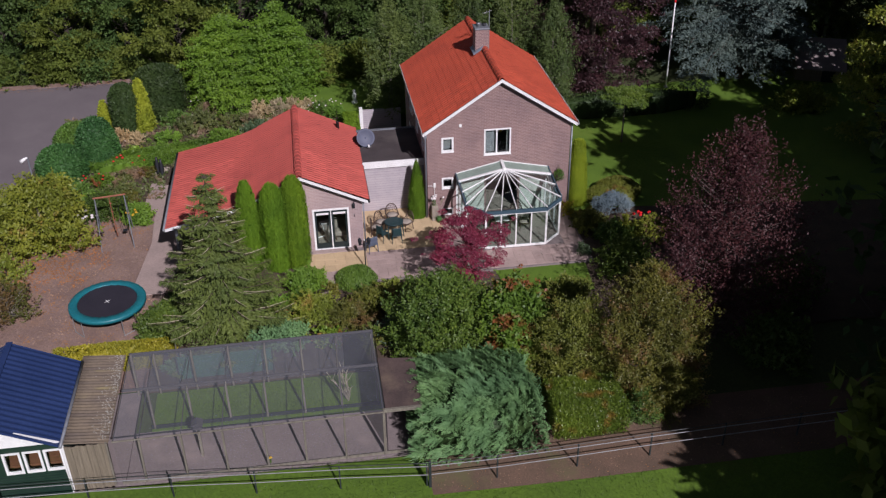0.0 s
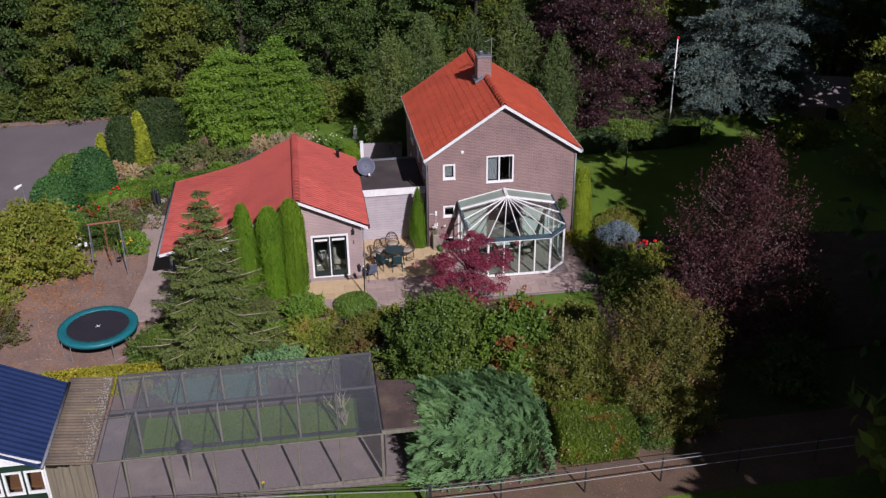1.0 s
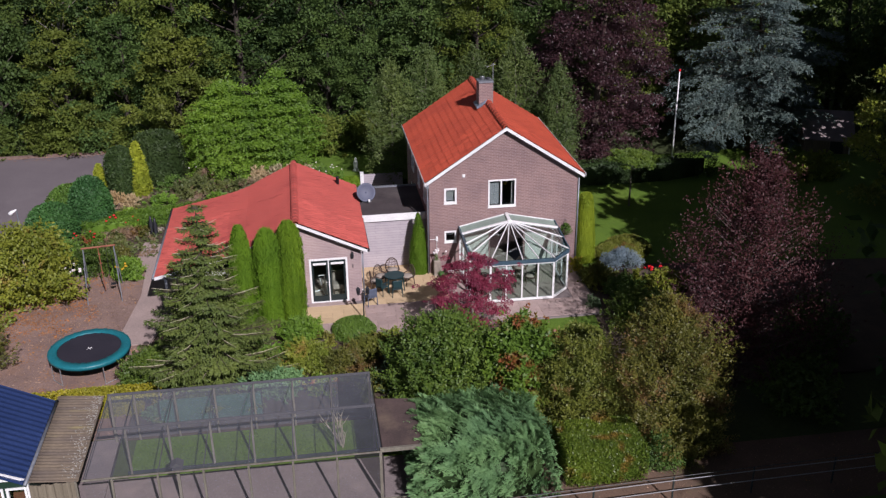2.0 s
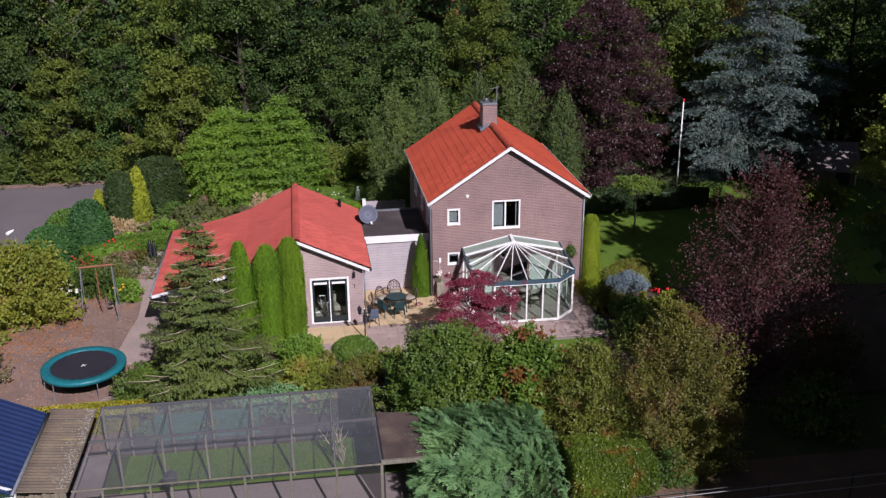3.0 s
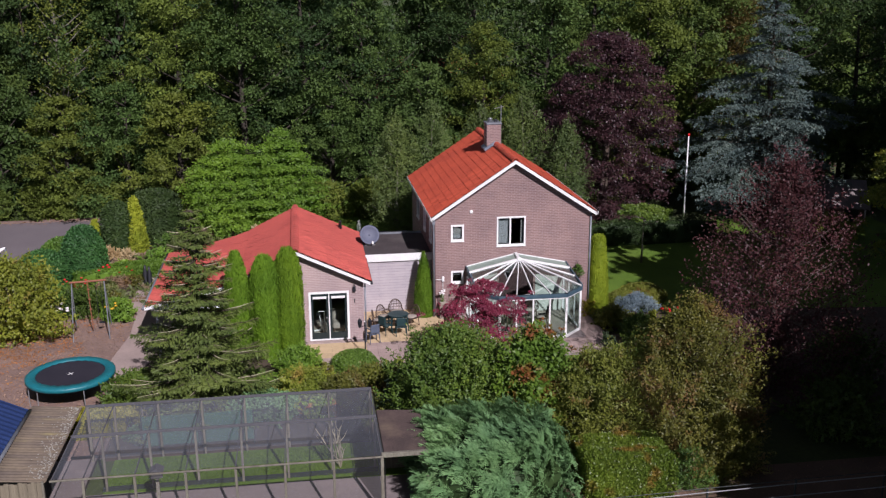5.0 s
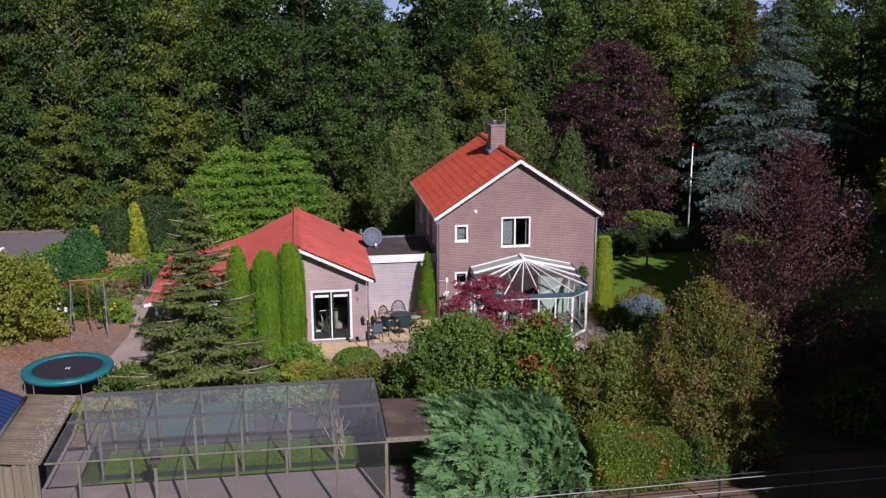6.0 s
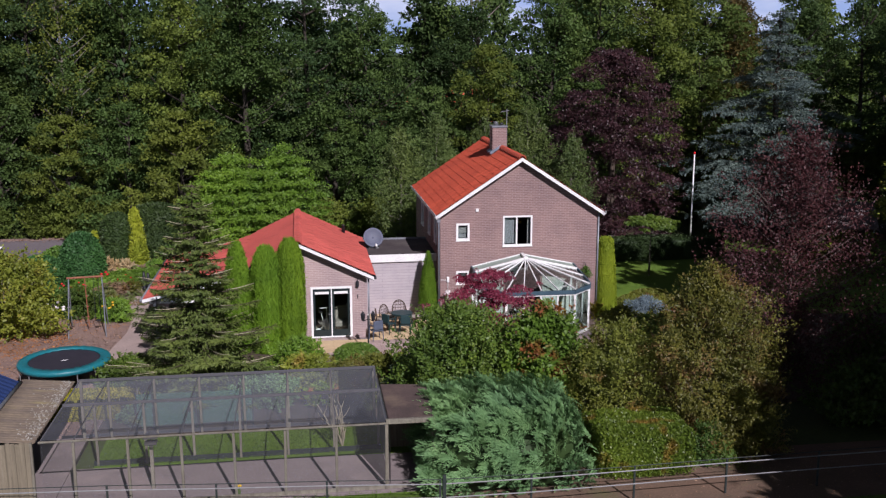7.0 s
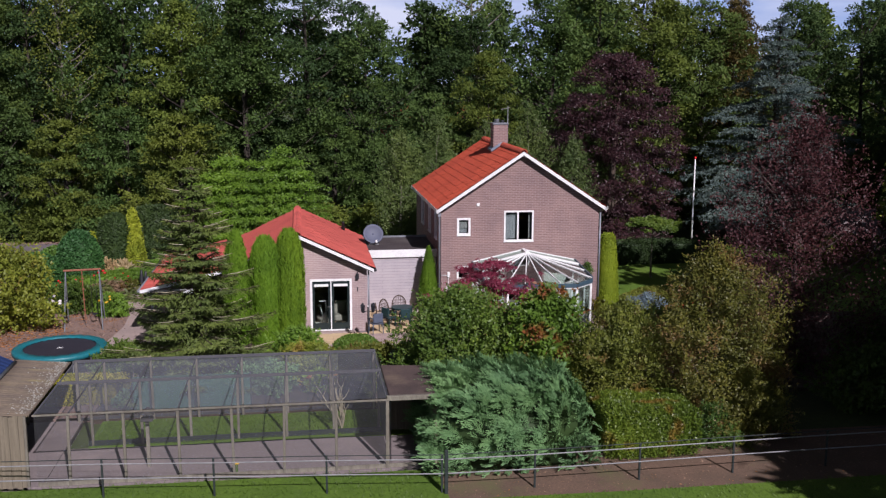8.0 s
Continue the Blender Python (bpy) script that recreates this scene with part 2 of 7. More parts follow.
TIMBER = surface("weathered_post", (0.20, 0.185, 0.145), (0.135, 0.12, 0.095), 3, 25, 0.9, 0.5, stretch=(2, 2, 0.5), per_piece=0.15)
RAIL = surface("dark_weathered_rail", (0.080, 0.074, 0.074), (0.058, 0.054, 0.056), 3, 25, 0.8, 0.3, per_piece=0.1)
BOARD = surface("old_grey_boards", (0.21, 0.175, 0.125), (0.15, 0.125, 0.09), 2, 25, 0.9, 0.5, stretch=(8, 8, 0.4), stain=(0.26, 0.22, 0.16))
CORRUGATED = surface("lichened_corrugated_sheet", (0.165, 0.130, 0.090), (0.11, 0.088, 0.072), 1.1, 18, 0.9, 0.4, stain=(0.25, 0.215, 0.09), stretch=(0.4, 2.5, 1))
LICHEN = surface("pale_lichen", (0.36, 0.35, 0.31), (0.28, 0.275, 0.24), 5, 30, 0.95, 0.5)
BLUE_ROOF = surface("blue_coated_sheet", (0.022, 0.042, 0.125), (0.017, 0.034, 0.105), 0.7, 20, 0.45, 0.05)
GREEN_BOARD = surface("dark_green_boards", (0.010, 0.030, 0.020), (0.016, 0.038, 0.026), 3, 25, 0.5, 0.1)
BROWN_FELT = surface("brown_mossy_felt", (0.095, 0.065, 0.058), (0.065, 0.046, 0.042), 1.0, 18, 0.92, 0.4, stain=(0.15, 0.11, 0.08))
NET = netting("dark_bird_net", (0.235, 0.25, 0.285), 0.755)
NET_FINE = netting("thin_wire_net", (0.20, 0.20, 0.21), 0.90)
NET_DARK = netting("black_shade_net", (0.02, 0.022, 0.028), 0.25)
STEEL = surface("galvanised_steel", (0.42, 0.43, 0.44), (0.34, 0.35, 0.36), 4, 30, 0.4, 0.05, metal=0.6)
DARK_STEEL = surface("dark_green_steel", (0.020, 0.028, 0.028), (0.030, 0.036, 0.035), 4, 30, 0.5, 0.05)
WHITE_RAIL = surface("faded_pale_rail", (0.26, 0.26, 0.265), (0.20, 0.20, 0.205), 4, 30, 0.6, 0.05)
TEAL = surface("teal_vinyl_pad", (0.010, 0.165, 0.195), (0.012, 0.135, 0.165), 1.5, 20, 0.45, 0.15)
MAT_BLACK = surface("black_jumping_mat", (0.022, 0.020, 0.030), (0.028, 0.025, 0.036), 2, 60, 0.75, 0.2)
RATTAN = surface("dark_brown_rattan", (0.085, 0.055, 0.040), (0.055, 0.036, 0.028), 8, 40, 0.7, 0.5)
CUSHION = surface("beige_cushion", (0.36, 0.31, 0.26), (0.30, 0.26, 0.22), 4, 40, 0.9, 0.3)
TABLE_GREEN = surface("dark_teal_plastic", (0.011, 0.034, 0.038), (0.014, 0.042, 0.045), 4, 30, 0.5, 0.05)
SLATE_BLUE = surface("slate_blue_plastic", (0.085, 0.105, 0.150), (0.070, 0.088, 0.125), 4, 30, 0.5, 0.05)
BLACK_IRON = surface("black_iron", (0.015, 0.016, 0.020), (0.022, 0.023, 0.028), 4, 30, 0.5, 0.1)
DISH = surface("blue_grey_dish", (0.085, 0.095, 0.14), (0.07, 0.08, 0.12), 2, 30, 0.6, 0.05)
RED = surface("red_flower", (0.62, 0.012, 0.012), (0.50, 0.010, 0.015), 8, 40, 0.6, 0.1)
WHITE_FLOWER = surface("white_flower", (0.72, 0.70, 0.68), (0.62, 0.56, 0.56), 8, 40, 0.7, 0.1)
YELLOW_FLOWER = surface("yellow_flower", (0.65, 0.42, 0.02), (0.55, 0.32, 0.02), 8, 40, 0.7, 0.1)
WOOD_RED = surface("red_brown_timber", (0.27, 0.10, 0.055), (0.20, 0.075, 0.042), 3, 25, 0.7, 0.2)

LEAF_FOREST = leafy("forest_leaf", (0.060, 0.103, 0.027), (0.080, 0.131, 0.033), (0.104, 0.158, 0.042), rough=0.6, gloss=0.2)
LEAF_FOREST_DARK = leafy("dark_forest_leaf", (0.040, 0.080, 0.028), (0.053, 0.100, 0.033), (0.070, 0.120, 0.040), rough=0.6, gloss=0.2)
LEAF_OLIVE_FOREST = leafy("olive_forest_leaf", (0.088, 0.122, 0.023), (0.114, 0.153, 0.028), (0.150, 0.190, 0.039), rough=0.6, gloss=0.2)
LEAF_RUST = leafy("rusty_leaf", (0.075, 0.070, 0.020), (0.110, 0.080, 0.022), (0.15, 0.095, 0.026))
LEAF_BRIGHT = leafy("bright_green_leaf", (0.095, 0.190, 0.022), (0.130, 0.240, 0.028), (0.18, 0.300, 0.040))
LEAF_HORNBEAM = leafy("hornbeam_leaf", (0.115, 0.225, 0.024), (0.150, 0.280, 0.030), (0.195, 0.330, 0.042), through_light=0.35)
LEAF_BIRCH = leafy("birch_leaf", (0.070, 0.105, 0.030), (0.100, 0.145, 0.040), (0.15, 0.190, 0.060))
LEAF_PURPLE = leafy("copper_beech_leaf", (0.043, 0.020, 0.028), (0.056, 0.026, 0.035), (0.072, 0.034, 0.043), rough=0.45)
LEAF_PLUM = leafy("purple_plum_leaf", (0.044, 0.016, 0.021), (0.064, 0.022, 0.028), (0.100, 0.043, 0.046), rough=0.55, gloss=0.35)
LEAF_MAPLE = leafy("red_maple_leaf", (0.20, 0.024, 0.060), (0.28, 0.040, 0.085), (0.38, 0.075, 0.125))
LEAF_SHRUB = leafy("deep_green_leaf", (0.052, 0.104, 0.018), (0.082, 0.142, 0.023), (0.16, 0.225, 0.036), rough=0.5, gloss=0.35)
LEAF_LIME = leafy("broad_green_leaf", (0.105, 0.195, 0.022), (0.150, 0.255, 0.028), (0.22, 0.325, 0.040), (0.28, 0.095, 0.028), 0.13)
LEAF_OLIVE = leafy("olive_green_leaf", (0.120, 0.150, 0.025), (0.155, 0.180, 0.030), (0.22, 0.225, 0.040), (0.17, 0.115, 0.030), 0.06)
LEAF_BROWN = leafy("bronze_green_leaf", (0.098, 0.114, 0.020), (0.136, 0.138, 0.026), (0.19, 0.170, 0.034), (0.17, 0.105, 0.034), 0.12)
LEAF_LAUREL = leafy("glossy_hedge_leaf", (0.090, 0.150, 0.018), (0.130, 0.195, 0.022), (0.20, 0.250, 0.035), (0.24, 0.160, 0.028), 0.07, rough=0.42, gloss=0.4)
LEAF_CYPRESS = leafy("cypress_leaf", (0.098, 0.205, 0.010), (0.138, 0.260, 0.013), (0.180, 0.305, 0.019), through_light=0.2, rough=0.7)
# yews and hedge; in the juniper's core the dark green paints inner shade
LEAF_YEW_AND_SHADE = leafy("yew_leaf_and_inner_shade", (0.022, 0.044, 0.012), (0.030, 0.057, 0.015), (0.042, 0.074, 0.019), through_light=0.12, rough=0.6)
LEAF_DOME = leafy("clipped_green_leaf", (0.030, 0.095, 0.024), (0.042, 0.120, 0.030), (0.065, 0.155, 0.038), through_light=0.15, rough=0.6)
LEAF_GOLD = leafy("golden_conifer_leaf", (0.20, 0.245, 0.020), (0.27, 0.310, 0.026), (0.36, 0.380, 0.040), through_light=0.2, rough=0.6)
LEAF_YELLOW = leafy("yellow_green_leaf", (0.24, 0.250, 0.022), (0.32, 0.300, 0.028), (0.40, 0.330, 0.036), through_light=0.25)
LEAF_JUNIPER = leafy("blue_green_juniper", (0.082, 0.170, 0.066), (0.120, 0.230, 0.095), (0.19, 0.310, 0.140), through_light=0.15, rough=0.65)
LEAF_SPRUCE = leafy("spruce_needle", (0.086, 0.118, 0.026), (0.120, 0.156, 0.033), (0.165, 0.198, 0.048), through_light=0.12, rough=0.6)
LEAF_CEDAR = leafy("blue_cedar_needle", (0.076, 0.112, 0.108), (0.098, 0.140, 0.136), (0.125, 0.170, 0.166), through_light=0.1, rough=0.6)
LEAF_BLUE = leafy("blue_spruce_needle", (0.11, 0.155, 0.195), (0.15, 0.205, 0.25), (0.21, 0.275, 0.32), through_light=0.1, rough=0.6)
LEAF_HEDGE = leafy("low_hedge_leaf", (0.060, 0.125, 0.022), (0.085, 0.165, 0.028), (0.12, 0.205, 0.036), through_light=0.2)
LEAF_BED = leafy("mixed_bed_leaf", (0.085, 0.115, 0.034), (0.115, 0.145, 0.044), (0.18, 0.175, 0.070), (0.24, 0.165, 0.105), 0.12)
LEAF_STRAW = leafy("dry_plume", (0.36, 0.28, 0.16), (0.45, 0.35, 0.21), (0.55, 0.44, 0.28))
LEAF_GREY = leafy("grey_green_mat_leaf", (0.075, 0.120, 0.060), (0.095, 0.145, 0.075), (0.12, 0.175, 0.095))
LEAF_TREE_L = leafy("speckled_olive_leaf", (0.145, 0.190, 0.024), (0.205, 0.250, 0.032), (0.31, 0.330, 0.055), (0.30, 0.235, 0.05), 0.04)
LEAF_CYPRESS_GOLD = leafy("golden_cypress_leaf", (0.200, 0.290, 0.016), (0.245, 0.340, 0.020), (0.30, 0.390, 0.030), through_light=0.2, rough=0.7)

# ---- mesh tools ----


class Shape:
    """Collects vertices and faces of one mesh."""

    def __init__(self):
        self.v, self.f = [], []

    def add(self, verts, faces):
        n = len(self.v)
        self.v += [tuple(p) for p in verts]
        self.f += [tuple(n + i for i in f) for f in faces]
        return self

    def box(self, x0, x1, y0, y1, z0, z1):
        return self.add([(x, y, z) for z in (z0, z1) for y in (y0, y1) for x in (x0, x1)],
                        [(0, 2, 3, 1), (4, 5, 7, 6), (0, 1, 5, 4), (2, 6, 7, 3), (0, 4, 6, 2), (1, 3, 7, 5)])

    def prism(self, poly, z0, z1):
        """A plan outline (counter-clockwise) raised from z0 to z1."""
        n = len(poly)
        return self.add([(x, y, z0) for x, y in poly] + [(x, y, z1) for x, y in poly],
                        [tuple(reversed(range(n))), tuple(range(n, 2 * n))] + [(i, (i + 1) % n, n + (i + 1) % n, n + i) for i in range(n)])

    def extrude(self, ring, along):
        """A flat ring of points swept by a vector."""
        n, a = len(ring), Vector(along)
        return self.add(list(ring) + [Vector(p) + a for p in ring],
                        [tuple(reversed(range(n))), tuple(range(n, 2 * n))] + [(i, (i + 1) % n, n + (i + 1) % n, n + i) for i in range(n)])

    def tube(self, points, radii, sides=6):
        """A round, tapering tube along points."""
        pts = [Vector(p) for p in points]
        if not isinstance(radii, (list, tuple)):
            radii = [radii] * len(pts)
        rings = []
        for i, p in enumerate(pts):
            d = (pts[min(i + 1, len(pts) - 1)] - pts[max(i - 1, 0)]).normalized()
            side = d.cross(Vector((0.31, 0.17, 0.94)) if abs(d.z) < 0.9 else Vector((1, 0.1, 0))).normalized()
            up = side.cross(d)
            rings.append([p + radii[i] * (math.cos(a) * side + math.sin(a) * up) for a in [2 * math.pi * k / sides for k in range(sides)]])
        faces = [(i * sides + k, i * sides + (k + 1) % sides, (i + 1) * sides + (k + 1) % sides, (i + 1) * sides + k)
                 for i in range(len(pts) - 1) for k in range(sides)]
        faces += [tuple(reversed(range(sides))), tuple(range((len(pts) - 1) * sides, len(pts) * sides))]
        return self.add([q for r in rings for q in r], faces)

    def beam(self, a, b, w, h):
        """A square bar from a to b, w wide and h high."""
        a, b = Vector(a), Vector(b)
        d = (b - a).normalized()
        side = d.cross(Vector((0, 0, 1)) if abs(d.z) < 0.95 else Vector((0, 1, 0))).normalized()
        up = side.cross(d)
        ring = [side * sx * w / 2 + up * sz * h / 2 for sx, sz in ((-1, -1), (1, -1), (1, 1), (-1, 1))]
        return self.add([a + q for q in ring] + [b + q for q in ring], [(3, 2, 1, 0), (4, 5, 6, 7), (0, 1, 5, 4), (1, 2, 6, 5), (2, 3, 7, 6), (3, 0, 4, 7)])

    def dome(self, c, rx, ry, rz, rings=8, sides=14, low=-1.0, rough=0.0):
        """A lumpy ball, or the part of it above low (in units of rz)."""
        a0 = math.asin(max(-1.0, low))
        vs = []
        for i in range(rings + 1):
            a = a0 + (math.pi / 2 - a0) * i / rings
            for k in range(sides):
                b = 2 * math.pi * k / sides
                q = Vector((math.cos(a) * math.cos(b), math.cos(a) * math.sin(b), math.sin(a)))
                s = 1 + rough * noise.noise(q * 2.3 + Vector(c))
                vs.append((c[0] + rx * s * q.x, c[1] + ry * s * q.y, c[2] + rz * s * q.z))
        fs = [(i * sides + k, i * sides + (k + 1) % sides, (i + 1) * sides + (k + 1) % sides, (i + 1) * sides + k) for i in range(rings) for k in range(sides)]
        return self.add(vs, fs + [tuple(reversed(range(sides)))])

    def weld(self):
        """Joins boxes that touch face to face into one body."""
        index, verts = {}, []
        remap = []
        for p in self.v:
            key = tuple(round(c, 4) for c in p)
            if key not in index:
                index[key] = len(verts)
                verts.append(p)
            remap.append(index[key])
        faces = [tuple(remap[i] for i in f) for f in self.f]
        seen = {}
        for f in faces:
            seen[frozenset(f)] = seen.get(frozenset(f), 0) + 1
        self.v, self.f = verts, [f for f in faces if seen[frozenset(f)] == 1]
        return self

    def mesh(self, name, bevel=0.0, smooth=False):
        me = bpy.data.meshes.new(name)
        me.from_pydata(self.v, [], self.f)
        bm = bmesh.new()
        bm.from_mesh(me)
        bmesh.ops.recalc_face_normals(bm, faces=bm.faces)
        if bevel:
            bmesh.ops.bevel(bm, geom=[e for e in bm.edges if e.is_manifold and e.calc_face_angle(0) > 0.6], offset=bevel, segments=1, affect="EDGES", clamp_overlap=True)
        for f in bm.faces:
            f.smooth = smooth
        bm.to_mesh(me)
        bm.free()
        return me


def thing(name, label, category, at=(0, 0, 0), turn=0.0, group="", kind=""):
    ob = new(name)
    ob.empty_display_size = 0.2
    ob.matrix_basis = pose(*at, 0, 0, turn)
    return tagged(ob, label, category, group, kind)


def part(name, shape, material, parent=None, label="", bevel=0.0, smooth=False):
    """Links one mesh object under a thing or a part."""
    data = shape.mesh(name, bevel, smooth) if isinstance(shape, Shape) else shape
    if not data.materials:
        data.materials.append(material)
    ob = new(name, data)
    ob.parent = parent
    return tagged(ob, label)


def solid(name, shape, material, label, category, kind="", bevel=0.0, smooth=False, group=""):
    """A thing that is one mesh."""
    return tagged(part(name, shape, material, None, "", bevel, smooth), label, category, group, kind)


def leaves(name, P, D, N, L, W, fold=0.12):
    """A mesh of folded leaves: at points P, along D, facing N, L long and W wide (arrays)."""
    n = len(P)
    D = D / np.maximum(np.linalg.norm(D, axis=1, keepdims=True), 1e-6)
    S = np.cross(D, N)
    S = S / np.maximum(np.linalg.norm(S, axis=1, keepdims=True), 1e-6)
    N = np.cross(S, D)
    L, W = np.broadcast_to(L, (n,))[:, None], np.broadcast_to(W, (n,))[:, None]
    mid = P + D * L * 0.45 + N * W * fold
    V = np.stack([P, mid + S * W / 2, P + D * L, mid - S * W / 2], 1).reshape(-1, 3)
    me = bpy.data.meshes.new(name)
    me.vertices.add(4 * n)
    me.vertices.foreach_set("co", V.astype(np.float32).ravel())
    me.loops.add(4 * n)
    me.loops.foreach_set("vertex_index", np.arange(4 * n, dtype=np.int32))
    me.polygons.add(n)
    me.polygons.foreach_set("loop_start", np.arange(0, 4 * n, 4, dtype=np.int32))
    me.update(calc_edges=True)
    return me


def directions(rng, n):
    q = rng.normal(size=(n, 3))
    return q / np.linalg.norm(q, axis=1, keepdims=True)


def clump_leaves(name, rng, clumps, count, size, droop=0.1, flat=0.7, ratio=0.55, lift=0.35, low=-0.3):
    """Leaves on the outsides of many clumps (rows of x, y, z, radius), shared out by the clumps' surfaces."""
    c = np.array(clumps)
    w = c[:, 3] ** 1.8
    k = rng.choice(len(c), count, p=w / w.sum())
    q = directions(rng, count)
    q[:, 2] = np.where(q[:, 2] < low, -q[:, 2], q[:, 2])
    r = c[k, 3] * (0.66 + 0.40 * rng.random(count) ** 0.8)
    loose = rng.random(count) < 0.10
    r[loose] *= 1.18
    P = c[k, :3] + q * r[:, None] * np.array([1, 1, flat])
    N = q * 0.8 + rng.normal(size=(count, 3)) * 0.32 + np.array([0, 0, lift]) + 0.35 * TO_SUN
    D = q * 0.5 + rng.normal(size=(count, 3)) * 0.7 - np.array([0, 0, droop])
    s = size * (0.55 + 0.9 * rng.random(count))
    return leaves(name, P, D, N, s, s * ratio)


def shoot_leaves(name, rng, rx, ry, z0, z1, count, size, profile, lean, length, ratio, droop, layer=0.0):
    """Leaves along many upright, outward shoots that fill the outer part of a crown; also gives the shoots' tips."""
    per = 22
    n = max(20, count // per)
    ph = rng.random(6) * 6.28
    u, a = rng.random(n), rng.random(n) * 2 * math.pi
    d = rng.random(n) ** 0.32
    w = np.array([profile(q) for q in u])
    w = w * (1 + lean * 0.45 * np.sin(3 * a + ph[0] + 4 * u) + lean * 0.35 * np.sin(5 * a - ph[1] + 9 * u) + lean * 0.30 * np.sin(9 * a + ph[2] - 13 * u))
    top = z1 + (z1 - z0) * 0.07 * np.sin(2.7 * a + ph[3]) * np.sin(6 * d + ph[4])
    tip = np.stack([rx * w * d * np.cos(a), ry * w * d * np.sin(a), z0 + (top - z0) * u], 1)
    go = np.stack([np.cos(a) * d, np.sin(a) * d, 0.35 + 0.9 * u], 1) + rng.normal(size=(n, 3)) * 0.32
    if layer:
        tip[:, 2] = np.round(tip[:, 2] / layer + 0.35 * np.sin(2 * a + ph[5])) * layer + rng.normal(size=n) * layer * 0.13 - 0.12 * np.hypot(tip[:, 0], tip[:, 1])
        go[:, 2] = go[:, 2] * 0.12 - 0.12
    go /= np.linalg.norm(go, axis=1, keepdims=True)
    ln = length * (0.6 + 0.7 * rng.random(n))
    far = rng.random(n) < 0.14
    tip[far] += go[far] * length * 0.35
    k = np.repeat(np.arange(n), per)
    m = len(k)
    t = rng.random(m) ** 0.75
    P = tip[k] - go[k] * (ln[k] * (1 - t))[:, None] + rng.normal(size=(m, 3)) * (0.105 * ln[k] * (1.25 - 0.8 * t))[:, None]
    D = go[k] * 0.55 + rng.normal(size=(m, 3)) * 0.62 - np.array([0, 0, droop])
    N = go[k] * 0.45 + 0.55 * TO_SUN + rng.normal(size=(m, 3)) * 0.36 + np.array([0, 0, 0.2])
    s = size * (0.55 + 0.9 * rng.random(m))
    rows = np.concatenate([tip - go * 0.3 * ln[:, None], ln[:, None]], 1)
    return leaves(name, P, D, N, s, s * ratio), [tuple(q) for q in rows if q[2] > 0.02]


def crown_clumps(rng, rx, ry, z0, z1, count, radius, profile, lean=0.25):
    """Clumps spread through a crown between z0 and z1 whose half width at height u (0 to 1) is profile(u), uneven all round."""
    rows, phase = [], rng.random(4) * 6.28
    while len(rows) < count:
        u, a, d = rng.random(), rng.random() * 2 * math.pi, rng.random() ** 0.45
        w = profile(u) * (1 + lean * math.sin(3 * a + phase[0] + 4 * u) * 0.6 + lean * math.sin(5 * a - phase[1] + 9 * u) * 0.4)
        rad = radius * (0.5 + 1.0 * rng.random() ** 1.3) * (0.55 + 0.45 * min(1.0, profile(u) * 1.4))
        if rng.random() < 0.22:
            d, rad = 0.98 + 0.16 * rng.random(), rad * 0.5
        rows.append((rx * w * d * math.cos(a), ry * w * d * math.sin(a), z0 + (z1 - z0) * u, rad))
    return rows


def egg(u):
    return max(0.05, math.sin(math.pi * min(1.0, (u * 0.85 + 0.15)) ** 0.9)) ** 0.6


def oval(u):
    return max(0.08, (1 - (2 * u - 1) ** 2)) ** 0.5


def bushy(u):
    return (max(0.02, 1 - u ** 2.4)) ** 0.5 * (0.85 + 0.15 * min(1, u * 4))


def mound(u):
    return (max(0.02, 1 - u ** 4.0)) ** 0.5 * (0.88 + 0.12 * min(1, u * 4))


def trunk_and_limbs(rng, h, r, clumps, limbs, z_from):
    s = Shape()
    bend = rng.normal(size=2) * 0.03 * h
    mids = [(bend[0] * (u ** 2), bend[1] * (u ** 2), h * u) for u in (0, 0.25, 0.5, 0.75, 1.0)]
    s.tube(mids, [r * 1.25, r, r * 0.75, r * 0.45, r * 0.12], 8)
    for k in rng.choice(len(clumps), min(limbs, len(clumps)), replace=False):
        x, y, z, _ = clumps[k]
        zb = max(z_from, min(h * 0.9, z - math.hypot(x, y) * 0.7))
        u = zb / h
        a = Vector((bend[0] * u * u, bend[1] * u * u, zb))
        b = Vector((x, y, z))
        m = (a + b) / 2 + Vector((0, 0, -0.08 * (b - a).length))
        start = len(s.v)
        s.tube([a, m, b], [r * 0.38, r * 0.24, r * 0.06], 5)
        s.f.append((min(4, int(u * 4)) * 8, start, start + 1))
    return s


def plant(name, at, h, rx, ry, base, leaf, count, size, material, label, category, seed, clumps=60, radius=0.5, profile=oval, bark=BARK, trunk=0.12, limbs=14, crown="crown", group="",
          droop=0.1, flat=0.7, ratio=0.55, lift=0.5, lean=0.25, turn=0.0, shoot=None, layer=0.0):
    """A tree or shrub: a tapered trunk with limbs, and a crown of many leaves in clumps."""
    rng = np.random.default_rng(seed)
    ob = thing(name, label, category, at, turn, group)
    if shoot is None and category in ("shrub", "plant"):
        shoot = max(0.28, min(0.85, 0.34 * min(h, 2 * rx)))
    if shoot:
        foliage, rows = shoot_leaves(crown, rng, rx, ry, base, h, count, size, profile, max(lean, 0.4), shoot, ratio, droop, layer)
    else:
        rows = crown_clumps(rng, rx, ry, base, h - radius * 0.5, clumps, radius, profile, lean)
        foliage = clump_leaves(crown, rng, rows, count, size, droop, flat, ratio, lift)
    part("trunk" if category == "tree" else "stem", trunk_and_limbs(rng, h * 0.9, trunk, rows, limbs, base * 0.8), bark, ob, smooth=True)
    part(crown, foliage, material, ob)
    return ob


